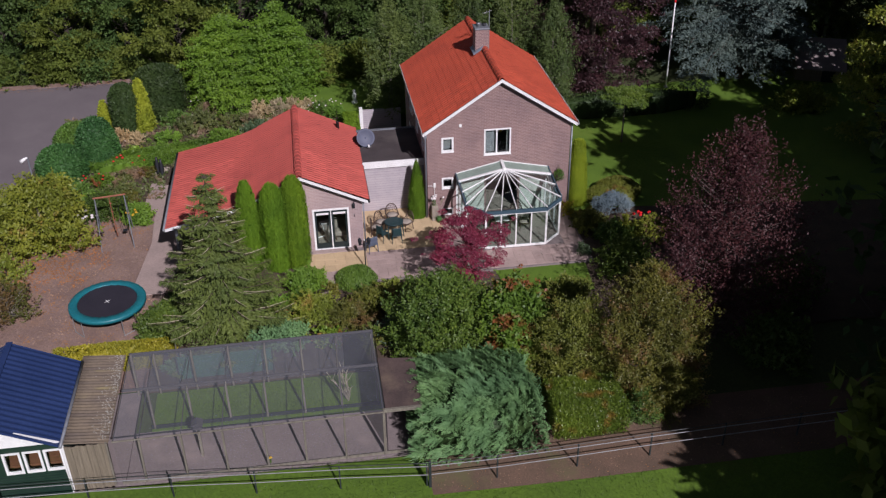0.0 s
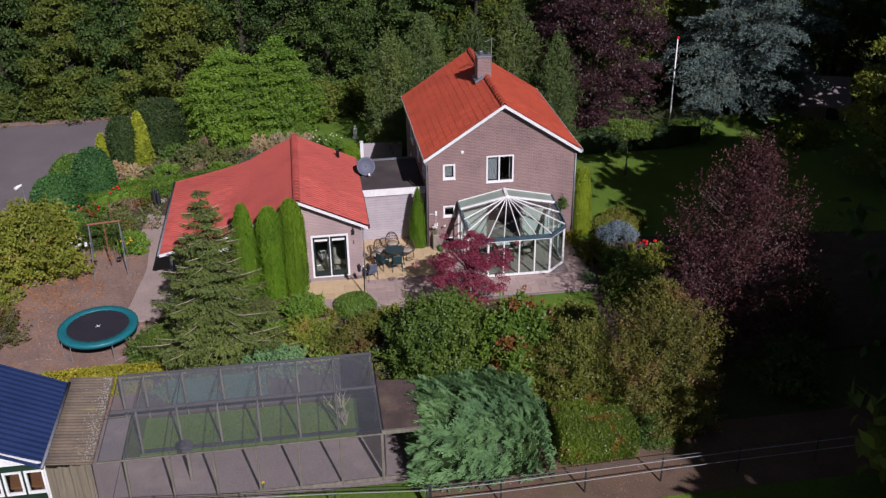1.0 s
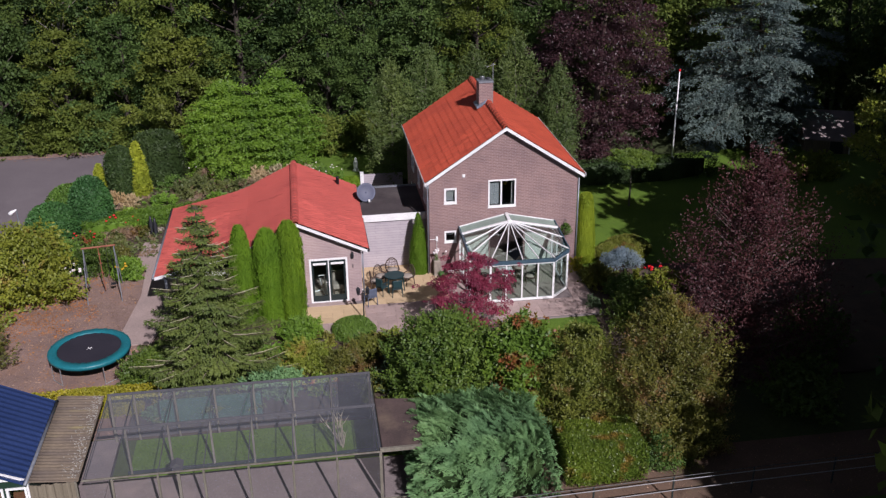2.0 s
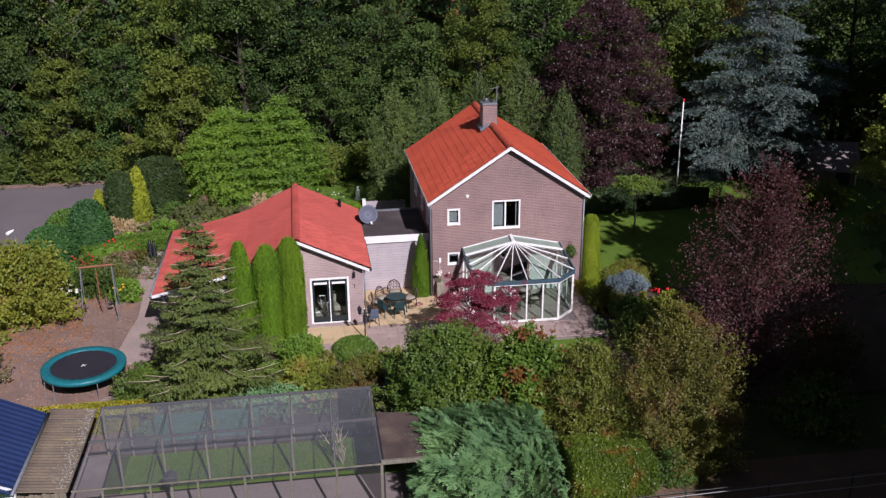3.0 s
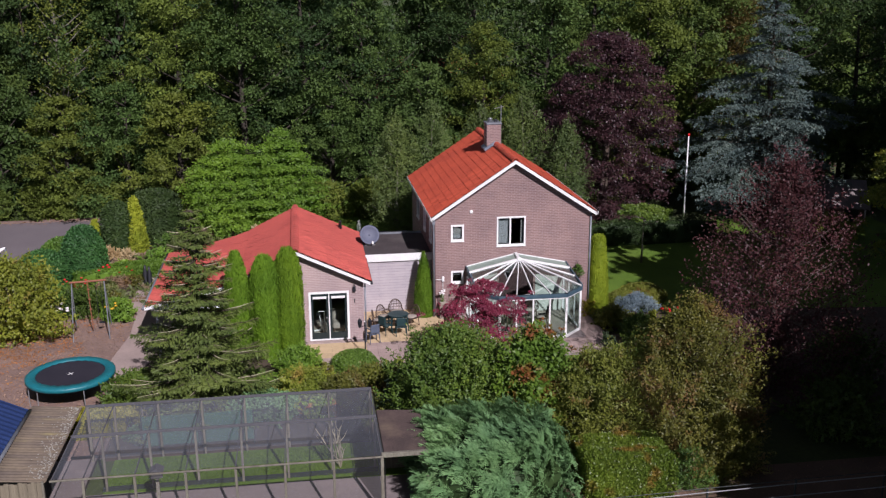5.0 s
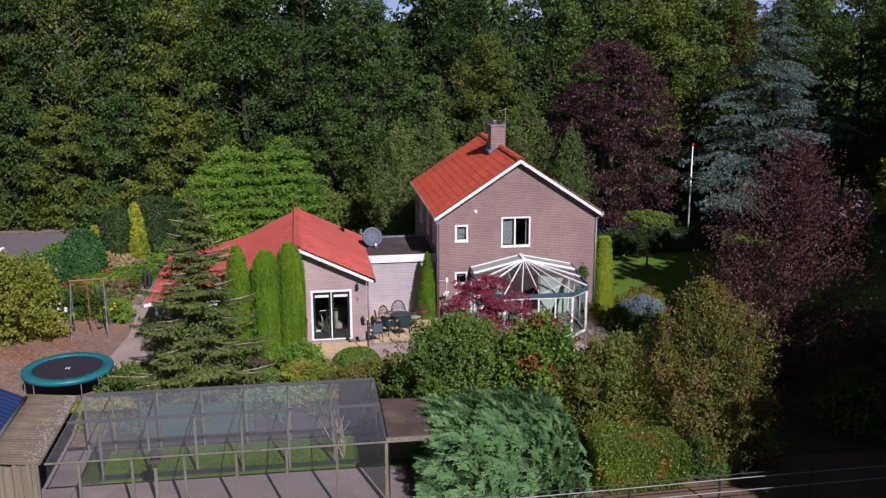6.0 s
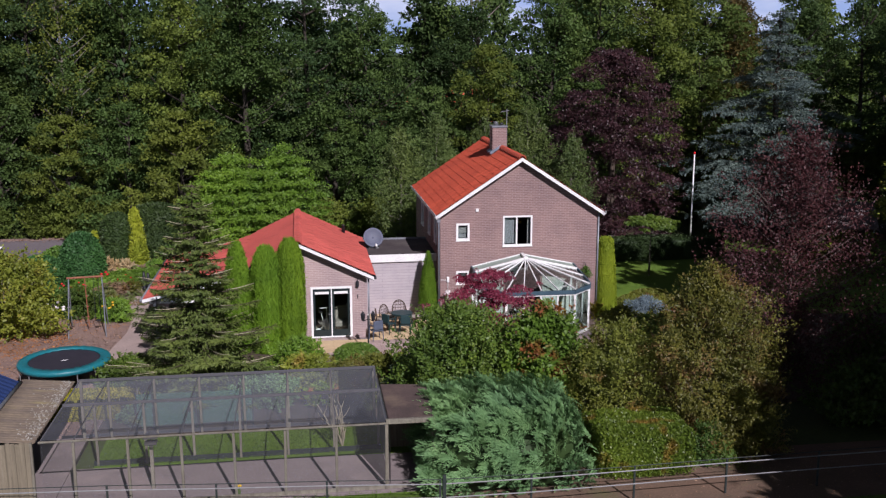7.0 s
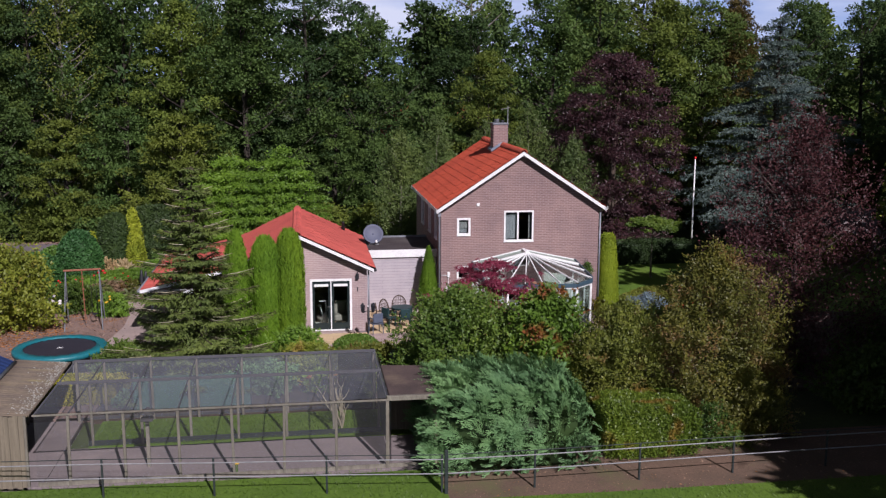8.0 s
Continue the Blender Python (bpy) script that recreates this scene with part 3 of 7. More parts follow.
def clipped(name, at, outline, height, count, size, material, label, category, seed, round_top=0.25, core=0.9, ratio=0.6, group="", kind="", turn=0.0, up=0.0):
    """A clipped hedge, ball or column: leaves standing on a closed body. outline(u, a) gives its half width towards angle a at height u."""
    rng = np.random.default_rng(seed)
    ob = thing(name, label, category, at, turn, group, kind)
    nu, na = 60, 90
    grid = np.array([[outline(i / nu, 2 * math.pi * k / na) for k in range(na)] for i in range(nu + 1)])
    iu, ia = rng.integers(0, nu, count * 2), rng.integers(0, na, count * 2)
    R = grid[iu, ia]
    keep = rng.random(count * 2) < 0.2 + 0.8 * R / grid.max()
    iu, ia, R = iu[keep][:count], ia[keep][:count], R[keep][:count]
    n = len(R)
    a = 2 * math.pi * (ia + rng.random(n) - 0.5) / na
    z = height * (iu + rng.random(n)) / nu
    slope = (grid[np.maximum(iu - 2, 0), ia] - grid[np.minimum(iu + 2, nu), ia]) / (height * 4 / nu)
    out = np.stack([np.cos(a), np.sin(a), np.clip(slope, -0.5, 3)], 1)
    rr = R * (0.94 + 0.10 * rng.random(n))
    top = rng.random(n) < round_top
    rt = grid[:nu // 2].max(axis=0)[ia] * np.sqrt(rng.random(n))
    level = ((grid[:, ia] >= rt[None, :]) * np.arange(nu + 1)[:, None]).max(axis=0) / nu * height
    rr, z = np.where(top, rt, rr), np.where(top, level, z)
    out[top] = (0, 0, 1)
    out /= np.linalg.norm(out, axis=1, keepdims=True)
    P = np.stack([rr * np.cos(a), rr * np.sin(a), z], 1)
    N = out + rng.normal(size=P.shape) * 0.4
    D = out * 0.25 + rng.normal(size=P.shape) * 0.6 + np.array([0, 0, up])
    s = size * (0.6 + 0.8 * rng.random(n))
    body = Shape()
    sides, rings = 30, 12
    vs = []
    for i in range(rings + 1):
        for k in range(sides):
            r = core * grid[min(nu, i * nu // rings), k * na // sides]
            vs.append((r * math.cos(2 * math.pi * k / sides), r * math.sin(2 * math.pi * k / sides), height * 0.97 * i / rings))
    fs = [(i * sides + k, i * sides + (k + 1) % sides, (i + 1) * sides + (k + 1) % sides, (i + 1) * sides + k) for i in range(rings) for k in range(sides)]
    body.add(vs, fs + [tuple(reversed(range(sides))), tuple(range(rings * sides, (rings + 1) * sides))])
    part("core", body, material, ob, smooth=True)
    part("foliage", leaves("foliage", P, D, N, s, s * ratio), material, ob)
    return ob


def ball(r):
    """Outline of a rounded dome of half width r."""
    return lambda u, a: r * math.sqrt(max(0.0, 1 - max(0.0, (u - 0.35) / 0.65) ** 2.2)) * (0.88 + 0.12 * min(1, u * 5)) * (1 + 0.05 * math.sin(4 * a + 5 * u))


def column(r, tip=0.6):
    """Outline of a clipped column that rounds off above the given share of its height."""
    return lambda u, a: r * (1 if u < tip else math.sqrt(max(0.0, 1 - ((u - tip) / (1 - tip)) ** 2))) * (0.85 + 0.15 * min(1, u * 4)) * (1 + 0.05 * math.sin(3 * a + 5 * u) + 0.05 * math.sin(11 * a + 2 * u) + 0.035 * math.sin(19 * a - 3 * u))


def spire(r):
    return lambda u, a: r * (max(0.0, 1 - u)) ** 0.62 * (0.8 + 0.2 * min(1, u * 5)) * (1 + 0.08 * math.sin(5 * a + 11 * u))


def block(x, y, chamfer=0.12):
    """Outline of a box-shaped hedge 2x by 2y."""
    def outline(u, a):
        c, s = abs(math.cos(a)), abs(math.sin(a))
        r = 1 / max(c / x, s / y)
        return r * (1 if u < 0.88 else 1 - chamfer * ((u - 0.88) / 0.12) ** 2) * (0.92 + 0.08 * min(1, u * 5)) if u < 0.999 else 0.0
    return outline

# ---- ground ----


def plate(name, poly, z0, z1, material, label, category):
    return solid(name, Shape().prism(poly, z0, z1), material, label, category, "structure")


def rolling_ground():
    """One sheet to the horizon, with a slight unevenness away from the house."""
    xs = [-1500, -400, -150, -80] + list(range(-60, 61, 5)) + [80, 150, 400, 1500]
    s = Shape()
    n = len(xs)
    for y in xs:
        for x in xs:
            far = max(0.0, math.hypot(x, y) - 45) / 60
            s.v.append((x, y, -0.30 + min(1.0, far) * 0.8 * noise.noise(Vector((x * 0.02, y * 0.02, 3)))))
    s.f = [(j * n + i, j * n + i + 1, (j + 1) * n + i + 1, (j + 1) * n + i) for j in range(n - 1) for i in range(n - 1)]
    return solid("ground", s, ROUGH_GRASS, "rough green ground under trees round the garden", "ground", "structure", smooth=True)


rolling_ground()
plate("lawn_field", [(-60, -75), (60, -75), (60, -18.5), (2.0, -18.55), (-2.4, -18.45), (-2.5, -16.5), (-40, -16.2)], -0.6, -0.15, GRASS_FIELD, "bright green mown field in front of the garden fence", "lawn")
plate("earth_strip", [(-2.45, -18.44), (2.0, -18.54), (30, -18.49), (30, -15.2), (-2.45, -15.0)], -0.6, -0.156, BANK, "strip of bare brown earth along the fence", "ground")
plate("garden_bed_ground", [(-12.4, -11.3), (30, -11.3), (30, -4.0), (20, -0.4), (7.0, -0.4), (7.0, -5.2), (-5.9, -5.2), (-6.2, -2.5), (-12.15, -2.75), (-12.4, -5.0)], -0.6, -0.17, SOIL, "dark soil of the planted borders", "ground")
plate("lawn_small", [(2.6, -7.4), (6.4, -7.4), (6.6, -5.15), (2.4, -5.12)], -0.6, -0.13, GRASS, "small green lawn before the terrace", "lawn")
plate("lawn_side", [(7.2, -0.35), (9.6, -0.35), (24, -2.0), (30, 6), (30, 16), (14, 15), (7.2, 15)], -0.6, -0.15, GRASS, "shaded green lawn beside the house", "lawn")
plate("lawn_back", [(-8, 13.5), (7.0, 13.5), (7.0, 26), (-8, 26)], -0.6, -0.14, GRASS, "green lawn behind the house under trees", "lawn")
plate("yard", [(-60, 3.0), (-21.8, 3.6), (-20.9, 8.0), (-20.1, 12.0), (-17.9, 17.2), (-15.6, 21.6), (-60, 21.3)], -0.6, -0.13, ASPHALT, "worn grey asphalt yard beside the garden", "road")
plate("leaf_edge", [(-60, 21.32), (-15.6, 21.62), (-15.6, 22.2), (-60, 22.2)], -0.6, -0.11, CHIPS, "line of fallen brown leaves along the yard", "ground")
plate("play_ground", [(-24, -11.1), (-12.45, -11.1), (-12.45, -5.0), (-12.2, -2.8), (-12.2, 3.9), (-14.3, 4.0), (-20, 3.3), (-24, 0)], -0.6, -0.15, CHIPS, "reddish brown wood-chip play area", "ground")
plate("garden_bed_back", [(-20.6, 8.2), (-20.0, 11.9), (-17.8, 17.1), (-15.5, 21.5), (-8.05, 21.5), (-8.05, 13.4), (-3.4, 13.4), (-3.4, 6.6), (-13.0, 6.6), (-14.35, 4.1), (-20, 3.35), (-21.2, 5.0)], -0.6, -0.16, SOIL, "planted flower border with dark soil", "ground")
plate("courtyard_floor", [(-3.3, 5.1), (0.04, 5.1), (0.04, 13.3), (-3.3, 13.3)], -0.6, -0.10, PATHSTONE, "shaded paved courtyard behind the link building", "pavement")
plate("aviary_floor", [(-12.6, -16.35), (-2.5, -16.35), (-2.5, -13.95), (-12.6, -13.75)], -0.6, -0.13, SAND, "grey pink sand floor of the aviary run", "floor")
plate("aviary_grass", [(-12.0, -13.72), (-2.5, -13.92), (-2.5, -11.6), (-12.0, -11.6)], -0.6, -0.12, GRASS, "green grass inside the aviary", "lawn")
plate("shed_floor", [(-14.3, -16.3), (-12.62, -16.3), (-12.62, -11.4), (-14.3, -11.4)], -0.6, -0.125, SAND, "bare floor under the corrugated roof", "floor")

# ---- walls with openings ----


def pierced(shape, axis, lo, hi, z0, z1, at, thick, holes):
    """A wall from lo to hi along an axis, z0 to z1, from at to at + thick, with rectangular holes (lo, hi, z0, z1)."""
    us = sorted({lo, hi, *[h for q in holes for h in q[:2]]})
    zs = sorted({z0, z1, *[h for q in holes for h in q[2:]]})
    for u0, u1 in zip(us, us[1:]):
        for w0, w1 in zip(zs, zs[1:]):
            if not any(q[0] <= u0 and u1 <= q[1] and q[2] <= w0 and w1 <= q[3] for q in holes):
                if axis == "x":
                    shape.box(u0, u1, at, at + thick, w0, w1)
                else:
                    shape.box(at, at + thick, u0, u1, w0, w1)
    return shape.weld()


def window(parent, axis, lo, hi, z0, z1, at, bars=(), depth=0.09, frame=0.07, material=WHITE, pane=GLASS_DIM, out=-1, name="window", sill=True):
    """A framed window in a wall; bars are shares of its width. out: the side on which the outdoors lies."""
    def slab(s, a, b, c, d, near, far):
        n, f = sorted((at + out * near, at + out * far))
        return s.box(a, b, n, f, c, d) if axis == "x" else s.box(n, f, a, b, c, d)
    win = part(name, slab(slab(slab(slab(Shape(), lo, hi, z1 - frame, z1, 0.025, -depth), lo, hi, z0, z0 + frame, 0.025, -depth), lo, lo + frame, z0 + frame, z1 - frame, 0.025, -depth),
                          hi - frame, hi, z0 + frame, z1 - frame, 0.025, -depth), material, parent)
    edges = [lo + frame] + [lo + (hi - lo) * b for b in bars] + [hi - frame]
    for b in edges[1:-1]:
        part("mullion", slab(Shape(), b - 0.035, b + 0.035, z0 + frame, z1 - frame, 0.015, -depth * 0.8), material, win)
    for a, b in zip(edges, edges[1:]):
        part("pane", slab(Shape(), a, b, z0 + frame, z1 - frame, -0.045, -0.053), pane, win).visible_shadow = False
    if sill:
        part("sill", slab(Shape(), lo - 0.012, hi + 0.012, z0 - 0.032, z0 - 0.002, 0.05, -0.02), material, win)
    return win


# ---- the house ----
house = thing("house", "two-storey brown brick house with an orange clay-tile gable roof", "house")
HX0, HX1, HY1, RX, RZ, EZ = 0.05, 7.10, 8.75, 3.587, 7.08, 4.667
SLOPE = (RZ - EZ) / (RX + 0.08)
WIN = (2.82, 4.14, 3.14, 4.49)
SWU = (0.75, 1.34, 3.45, 4.21)
SWL = (0.75, 1.32, 1.50, 2.08)
CELLAR = (0.80, 1.30, 0.0, 0.40)
wz = EZ + 0.08 * SLOPE - 0.06
w = pierced(Shape(), "x", HX0, HX1, -0.4, wz, 0.0, 0.28, [WIN, SWU, SWL, CELLAR, (2.95, 4.55, -0.1, 1.85)])
w.extrude([(HX0, 0.0, wz), (HX1, 0.0, wz), (RX, 0.0, RZ - 0.10)], (0, 0.28, 0))
part("front_wall", w, BRICK_X, house)
part("rear_wall", pierced(Shape(), "x", HX0, HX1, -0.4, wz, HY1 - 0.28, 0.28, []).extrude([(HX0, HY1 - 0.28, wz), (HX1, HY1 - 0.28, wz), (RX, HY1 - 0.28, RZ - 0.10)], (0, 0.28, 0)), BRICK_X, house)
LWINS = [(1.1, 1.9, 3.1, 4.3), (3.2, 4.0, 3.1, 4.3), (5.6, 6.6, 3.1, 4.3), (6.2, 7.0, 0.9, 2.1)]
part("side_wall", pierced(Shape(), "y", 0.28, HY1 - 0.28, -0.4, wz, HX0, 0.28, LWINS), BRICK_Y, house)
part("side_wall", pierced(Shape(), "y", 0.28, HY1 - 0.28, -0.4, wz, HX1 - 0.28, 0.28, []), BRICK_Y, house)
part("upper_floor", Shape().box(HX0 + 0.28, HX1 - 0.28, 0.28, HY1 - 0.28, 2.5, 2.7), DARK_ROOM, house)
part("ground_floor", Shape().box(HX0 + 0.28, HX1 - 0.28, 0.28, HY1 - 0.28, -0.2, -0.02), FLOOR_TILE, house)
window(house, "x", *WIN, 0.0, bars=(0.47,))
window(house, "x", *SWU, 0.0, frame=0.088)
part("roller_blind", Shape().box(SWU[0] + 0.03, SWU[1] - 0.03, 0.12, 0.13, SWU[2] + 0.30, SWU[3] - 0.02), CURTAIN_PALE, house, "pale half-drawn roller blind")
part("roller_blind", Shape().box(SWL[0] + 0.03, SWL[1] - 0.03, 0.12, 0.13, SWL[2] + 0.36, SWL[3] - 0.02), CURTAIN_PALE, house, "pale half-drawn roller blind")
window(house, "x", *SWL, 0.0, frame=0.08)
window(house, "x", *CELLAR, 0.0, frame=0.05, sill=False)
for q in LWINS:
    window(house, "y", *q, HX0)
part("curtain", Shape().box(2.92, 3.42, 0.16, 0.19, 3.24, 4.4), CURTAIN, house, "grey curtain")
part("curtain", Shape().box(3.96, 4.08, 0.2, 0.26, 3.2, 4.42), CURTAIN_PALE, house, "pale curtain drawn aside")
part("blind", Shape().box(0.86, 1.24, 0.16, 0.18, 3.55, 4.12), CURTAIN, house)
part("pendant_lamp", Shape().dome((3.72, 0.5, 4.12), 0.10, 0.10, 0.09, 5, 10), YELLOW_FLOWER, house, "yellow ball lampshade", smooth=True)
# roof deck, bargeboards, gutters
roof = part("roof", Shape().extrude([(-0.10, -0.24, EZ - 0.10), (RX, -0.24, RZ - 0.10), (7.27, -0.24, EZ - 0.10), (7.27, -0.24, EZ - 0.16), (RX, -0.24, RZ - 0.20), (-0.10, -0.24, EZ - 0.16)], (0, HY1 + 0.4, 0)), FELT, house, "orange clay tiles on a dark deck")
for x0, x1 in ((-0.16, RX), (RX, 7.33)):
    a, b = (x0, EZ - 0.05 if x0 < 0 else RZ), (x1, RZ if x1 == RX else EZ - 0.05)
    part("bargeboard", Shape().extrude([(a[0], -0.30, a[1] - 0.17), (b[0], -0.30, b[1] - 0.17), (b[0], -0.30, b[1] - 0.015), (a[0], -0.30, a[1] - 0.015)], (0, 0.055, 0)), WHITE, house, "white painted bargeboard")
for x in (-0.20, 7.27):
    part("gutter", Shape().extrude([(x, -0.30, EZ - 0.02), (x, -0.30, EZ - 0.16), (x + 0.13, -0.30, EZ - 0.16), (x + 0.13, -0.30, EZ - 0.02), (x + 0.115, -0.30, EZ - 0.02), (x + 0.115, -0.30, EZ - 0.14), (x + 0.015, -0.30, EZ - 0.14), (x + 0.015, -0.30, EZ - 0.02)], (0, 9.3, 0)), WHITE, house, "white box gutter")
part("downpipe", Shape().tube([(-0.03, -0.06, EZ - 0.15), (-0.03, -0.06, 4.35), (-0.03, -0.06, 0.0)], 0.045, 10), GUTTER, house, "grey zinc downpipe", smooth=True)
part("rainwater_head", Shape().box(-0.11, 0.04, -0.14, 0.0, 4.28, 4.46), GUTTER, house, bevel=0.015)
part("downpipe", Shape().tube([(7.14, -0.05, EZ - 0.15), (7.14, -0.05, 0.0)], 0.04, 10), GUTTER, house, smooth=True)
part("alarm_box", Shape().box(1.60, 1.73, -0.06, 0.0, 4.71, 4.85), WHITE, house, "small white alarm box", bevel=0.015)
part("meter_box", Shape().box(0.33, 0.44, -0.08, 0.0, 1.62, 1.85), WHITE, house, bevel=0.015)
part("cable_pipe", Shape().tube([(0.38, -0.04, 1.62), (0.38, -0.04, 0.0)], 0.012, 6), WHITE, house)
part("cable_pipe", Shape().tube([(0.33, -0.03, 1.7), (0.06, -0.03, 1.72)], 0.012, 6), WHITE, house)
ch = part("chimney", Shape().box(3.12, 3.80, 4.00, 4.72, 6.5, 8.0), BRICK_X, house, "brown brick chimney")
part("chimney_cap", Shape().box(3.08, 3.84, 3.96, 4.76, 8.0, 8.09), GUTTER, ch, bevel=0.02)
part("chimney_pot", Shape().tube([(3.34, 4.36, 8.09), (3.34, 4.36, 8.24), (3.34, 4.36, 8.26)], [0.13, 0.11, 0.14], 10), STEEL, ch, smooth=True)
part("chimney_pot", Shape().tube([(3.62, 4.4, 8.09), (3.62, 4.4, 8.2)], [0.09, 0.09], 10), BLACK_IRON, ch, smooth=True)
part("flashing", Shape().extrude([(3.02, 3.9, 6.76), (3.5, 3.9, 7.08), (3.5, 3.9, 7.20), (2.98, 3.9, 6.86)], (0, 0.92, 0)), LEAD, ch, "blue-grey lead flashing")
an = thing("aerial", "thin galvanised television aerial mast beside the chimney", "aerial", (3.90, 4.5, 0))
part("mast", Shape().tube([(0, 0, 6.85), (0, 0, 8.85)], 0.022, 6), STEEL, an)
part("boom", Shape().tube([(-0.35, -0.1, 8.70), (0.12, 0.05, 8.78)], 0.012, 5), STEEL, an)
for k in range(4):
    part("element", Shape().tube([(-0.33 + 0.1 * k, -0.30, 8.71 + 0.02 * k), (-0.33 + 0.1 * k, 0.16, 8.71 + 0.02 * k)], 0.006, 4), STEEL, an)

# ---- the annex ----
annex = thing("annex", "single-storey annex of pale brown brick with a sweeping orange tile roof", "house")
AX0, AX1, AY0, AY1 = -9.0, -3.32, -2.27, 5.2
APX, APZ, AEZ = -6.07, 4.05, 2.63
ASL = (APZ - AEZ) / (APX + 3.12) * -1
DOOR = (-5.62, -3.935, 0.0, 2.15)
az = 2.50
GABLE = [(AX0, az), (-8.3, 2.78), (-7.6, 3.12), (APX, APZ - 0.19), (AX1, APZ - (AX1 - APX) * ASL - 0.15)]
w = pierced(Shape(), "x", AX0, AX1, -0.4, az, AY0, 0.28, [DOOR])
w.extrude([(x, AY0, z) for x, z in [(AX1, az)] + GABLE], (0, 0.28, 0))
part("front_wall", w, BRICK_PALE_X, annex)
part("rear_wall", Shape().box(AX0, AX1, AY1 - 0.28, AY1, -0.4, az).extrude([(x, AY1 - 0.28, z) for x, z in [(AX1, az)] + GABLE], (0, 0.28, 0)), BRICK_PALE_X, annex)
part("side_wall", Shape().box(AX1 - 0.28, AX1, AY0 + 0.28, AY1 - 0.28, -0.4, az), BRICK_PALE_Y, annex)
part("side_wall", Shape().box(AX0, AX0 + 0.28, AY0 + 0.28, AY1 - 0.28, -0.4, az), BRICK_PALE_Y, annex)
part("floor_slab", Shape().box(AX0 + 0.28, AX1 - 0.28, AY0 + 0.28, AY1 - 0.28, -0.2, -0.01), FLOOR_TILE, annex)
part("carport_wall", Shape().box(-11.8, -11.6, 0.6, AY1, -0.4, 1.95).box(-11.8, AX0, AY1 - 0.2, AY1, -0.4, 2.0), BRICK_PALE_Y, annex)
part("carport_post", Shape().box(-11.82, -11.70, -2.45, -2.33, -0.3, 1.98), GUTTER, annex, "grey painted post", bevel=0.01)
part("carport_beam", Shape().box(-11.84, -11.66, -2.47, 0.58, 1.80, 1.98), GUTTER, annex)
part("fanlight", Shape().box(-12.0, -9.1, -2.30, -2.26, 1.70, 1.90), WHITE, annex)
# double door
door = part("patio_door", Shape().box(-5.62, -5.53, AY0 - 0.03, AY0 + 0.1, 0, 2.15).box(-4.025, -3.935, AY0 - 0.03, AY0 + 0.1, 0, 2.15).box(-5.53, -4.025, AY0 - 0.03, AY0 + 0.1, 2.06, 2.15).box(-5.53, -4.025, AY0 - 0.03, AY0 + 0.1, 0.0, 0.05), WHITE, annex, "white framed glazed double door with dark leaves")
for x0, x1 in ((-5.53, -4.80), (-4.755, -4.025)):
    part("door_leaf", Shape().box(x0, x0 + 0.09, AY0 + 0.01, AY0 + 0.06, 0.05, 2.06).box(x1 - 0.09, x1, AY0 + 0.01, AY0 + 0.06, 0.05, 2.06).box(x0 + 0.09, x1 - 0.09, AY0 + 0.01, AY0 + 0.06, 1.96, 2.06).box(x0 + 0.09, x1 - 0.09, AY0 + 0.01, AY0 + 0.06, 0.05, 0.32), DARK_FRAME, door)
    part("pane", Shape().box(x0 + 0.09, x1 - 0.09, AY0 + 0.03, AY0 + 0.038, 0.32, 1.96), GLASS, door).visible_shadow = False
    part("vent_strip", Shape().box(x0 + 0.08, x1 - 0.08, AY0 - 0.005, AY0 + 0.009, 1.84, 1.94), WHITE, door)
part("centre_strip", Shape().box(-4.80, -4.755, AY0 - 0.01, AY0 + 0.05, 0.05, 2.06), WHITE, door)
part("handle", Shape().tube([(-4.84, AY0 - 0.04, 1.0), (-4.94, AY0 - 0.04, 1.0)], 0.012, 6), STEEL, door)
part("step", Shape().box(-5.75, -3.8, AY0 - 0.32, AY0 - 0.035, -0.3, -0.01), PATHSTONE, annex, bevel=0.01)
# roof: main pitch, and a flatter sweep on the side of the carport
LEX, LEZ = -12.2, 1.99
prof = [(-3.05, AEZ - 0.03), (APX, APZ), (-7.6, APZ - 1.53 * ASL + 0.02), (-8.3, 2.97), (-9.0, 2.72), (-9.9, 2.49), (LEX, LEZ)]
ring = [(x, AY0 - 0.30, z - 0.10) for x, z in prof] + [(x, AY0 - 0.30, z - 0.19) for x, z in reversed(prof)]
part("roof", Shape().extrude(ring, (0, AY1 - AY0 + 0.55, 0)), FELT, annex, "faded orange clay tiles on a dark deck")
for (xa, za), (xb, zb) in zip(prof, prof[1:]):
    part("bargeboard", Shape().extrude([(xa, AY0 - 0.37, za - 0.15), (xb, AY0 - 0.37, zb - 0.15), (xb, AY0 - 0.37, zb - 0.02), (xa, AY0 - 0.37, za - 0.02)], (0, 0.05, 0)), WHITE, annex)
part("gutter", Shape().tube([(-3.0, AY0 - 0.35, AEZ - 0.10), (-3.0, AY1 + 0.25, AEZ - 0.10)], 0.06, 8), BLACK_IRON, annex, "dark half-round gutter", smooth=True)
part("gutter", Shape().tube([(LEX - 0.06, AY0 - 0.35, LEZ - 0.08), (LEX - 0.06, AY1 + 0.25, LEZ - 0.08)], 0.06, 8), GUTTER, annex, smooth=True)
part("downpipe", Shape().tube([(-3.26, AY0 - 0.06, AEZ - 0.15), (-3.26, AY0 - 0.06, 0.0)], 0.035, 8), GUTTER, annex, smooth=True)
part("roof_vent", Shape().tube([(-3.95, 4.6, 2.95), (-3.95, 4.6, 3.42), (-3.95, 4.6, 3.45)], [0.09, 0.07, 0.10], 8), BLACK_IRON, annex, "dark vent pipe with lead collar", smooth=True)
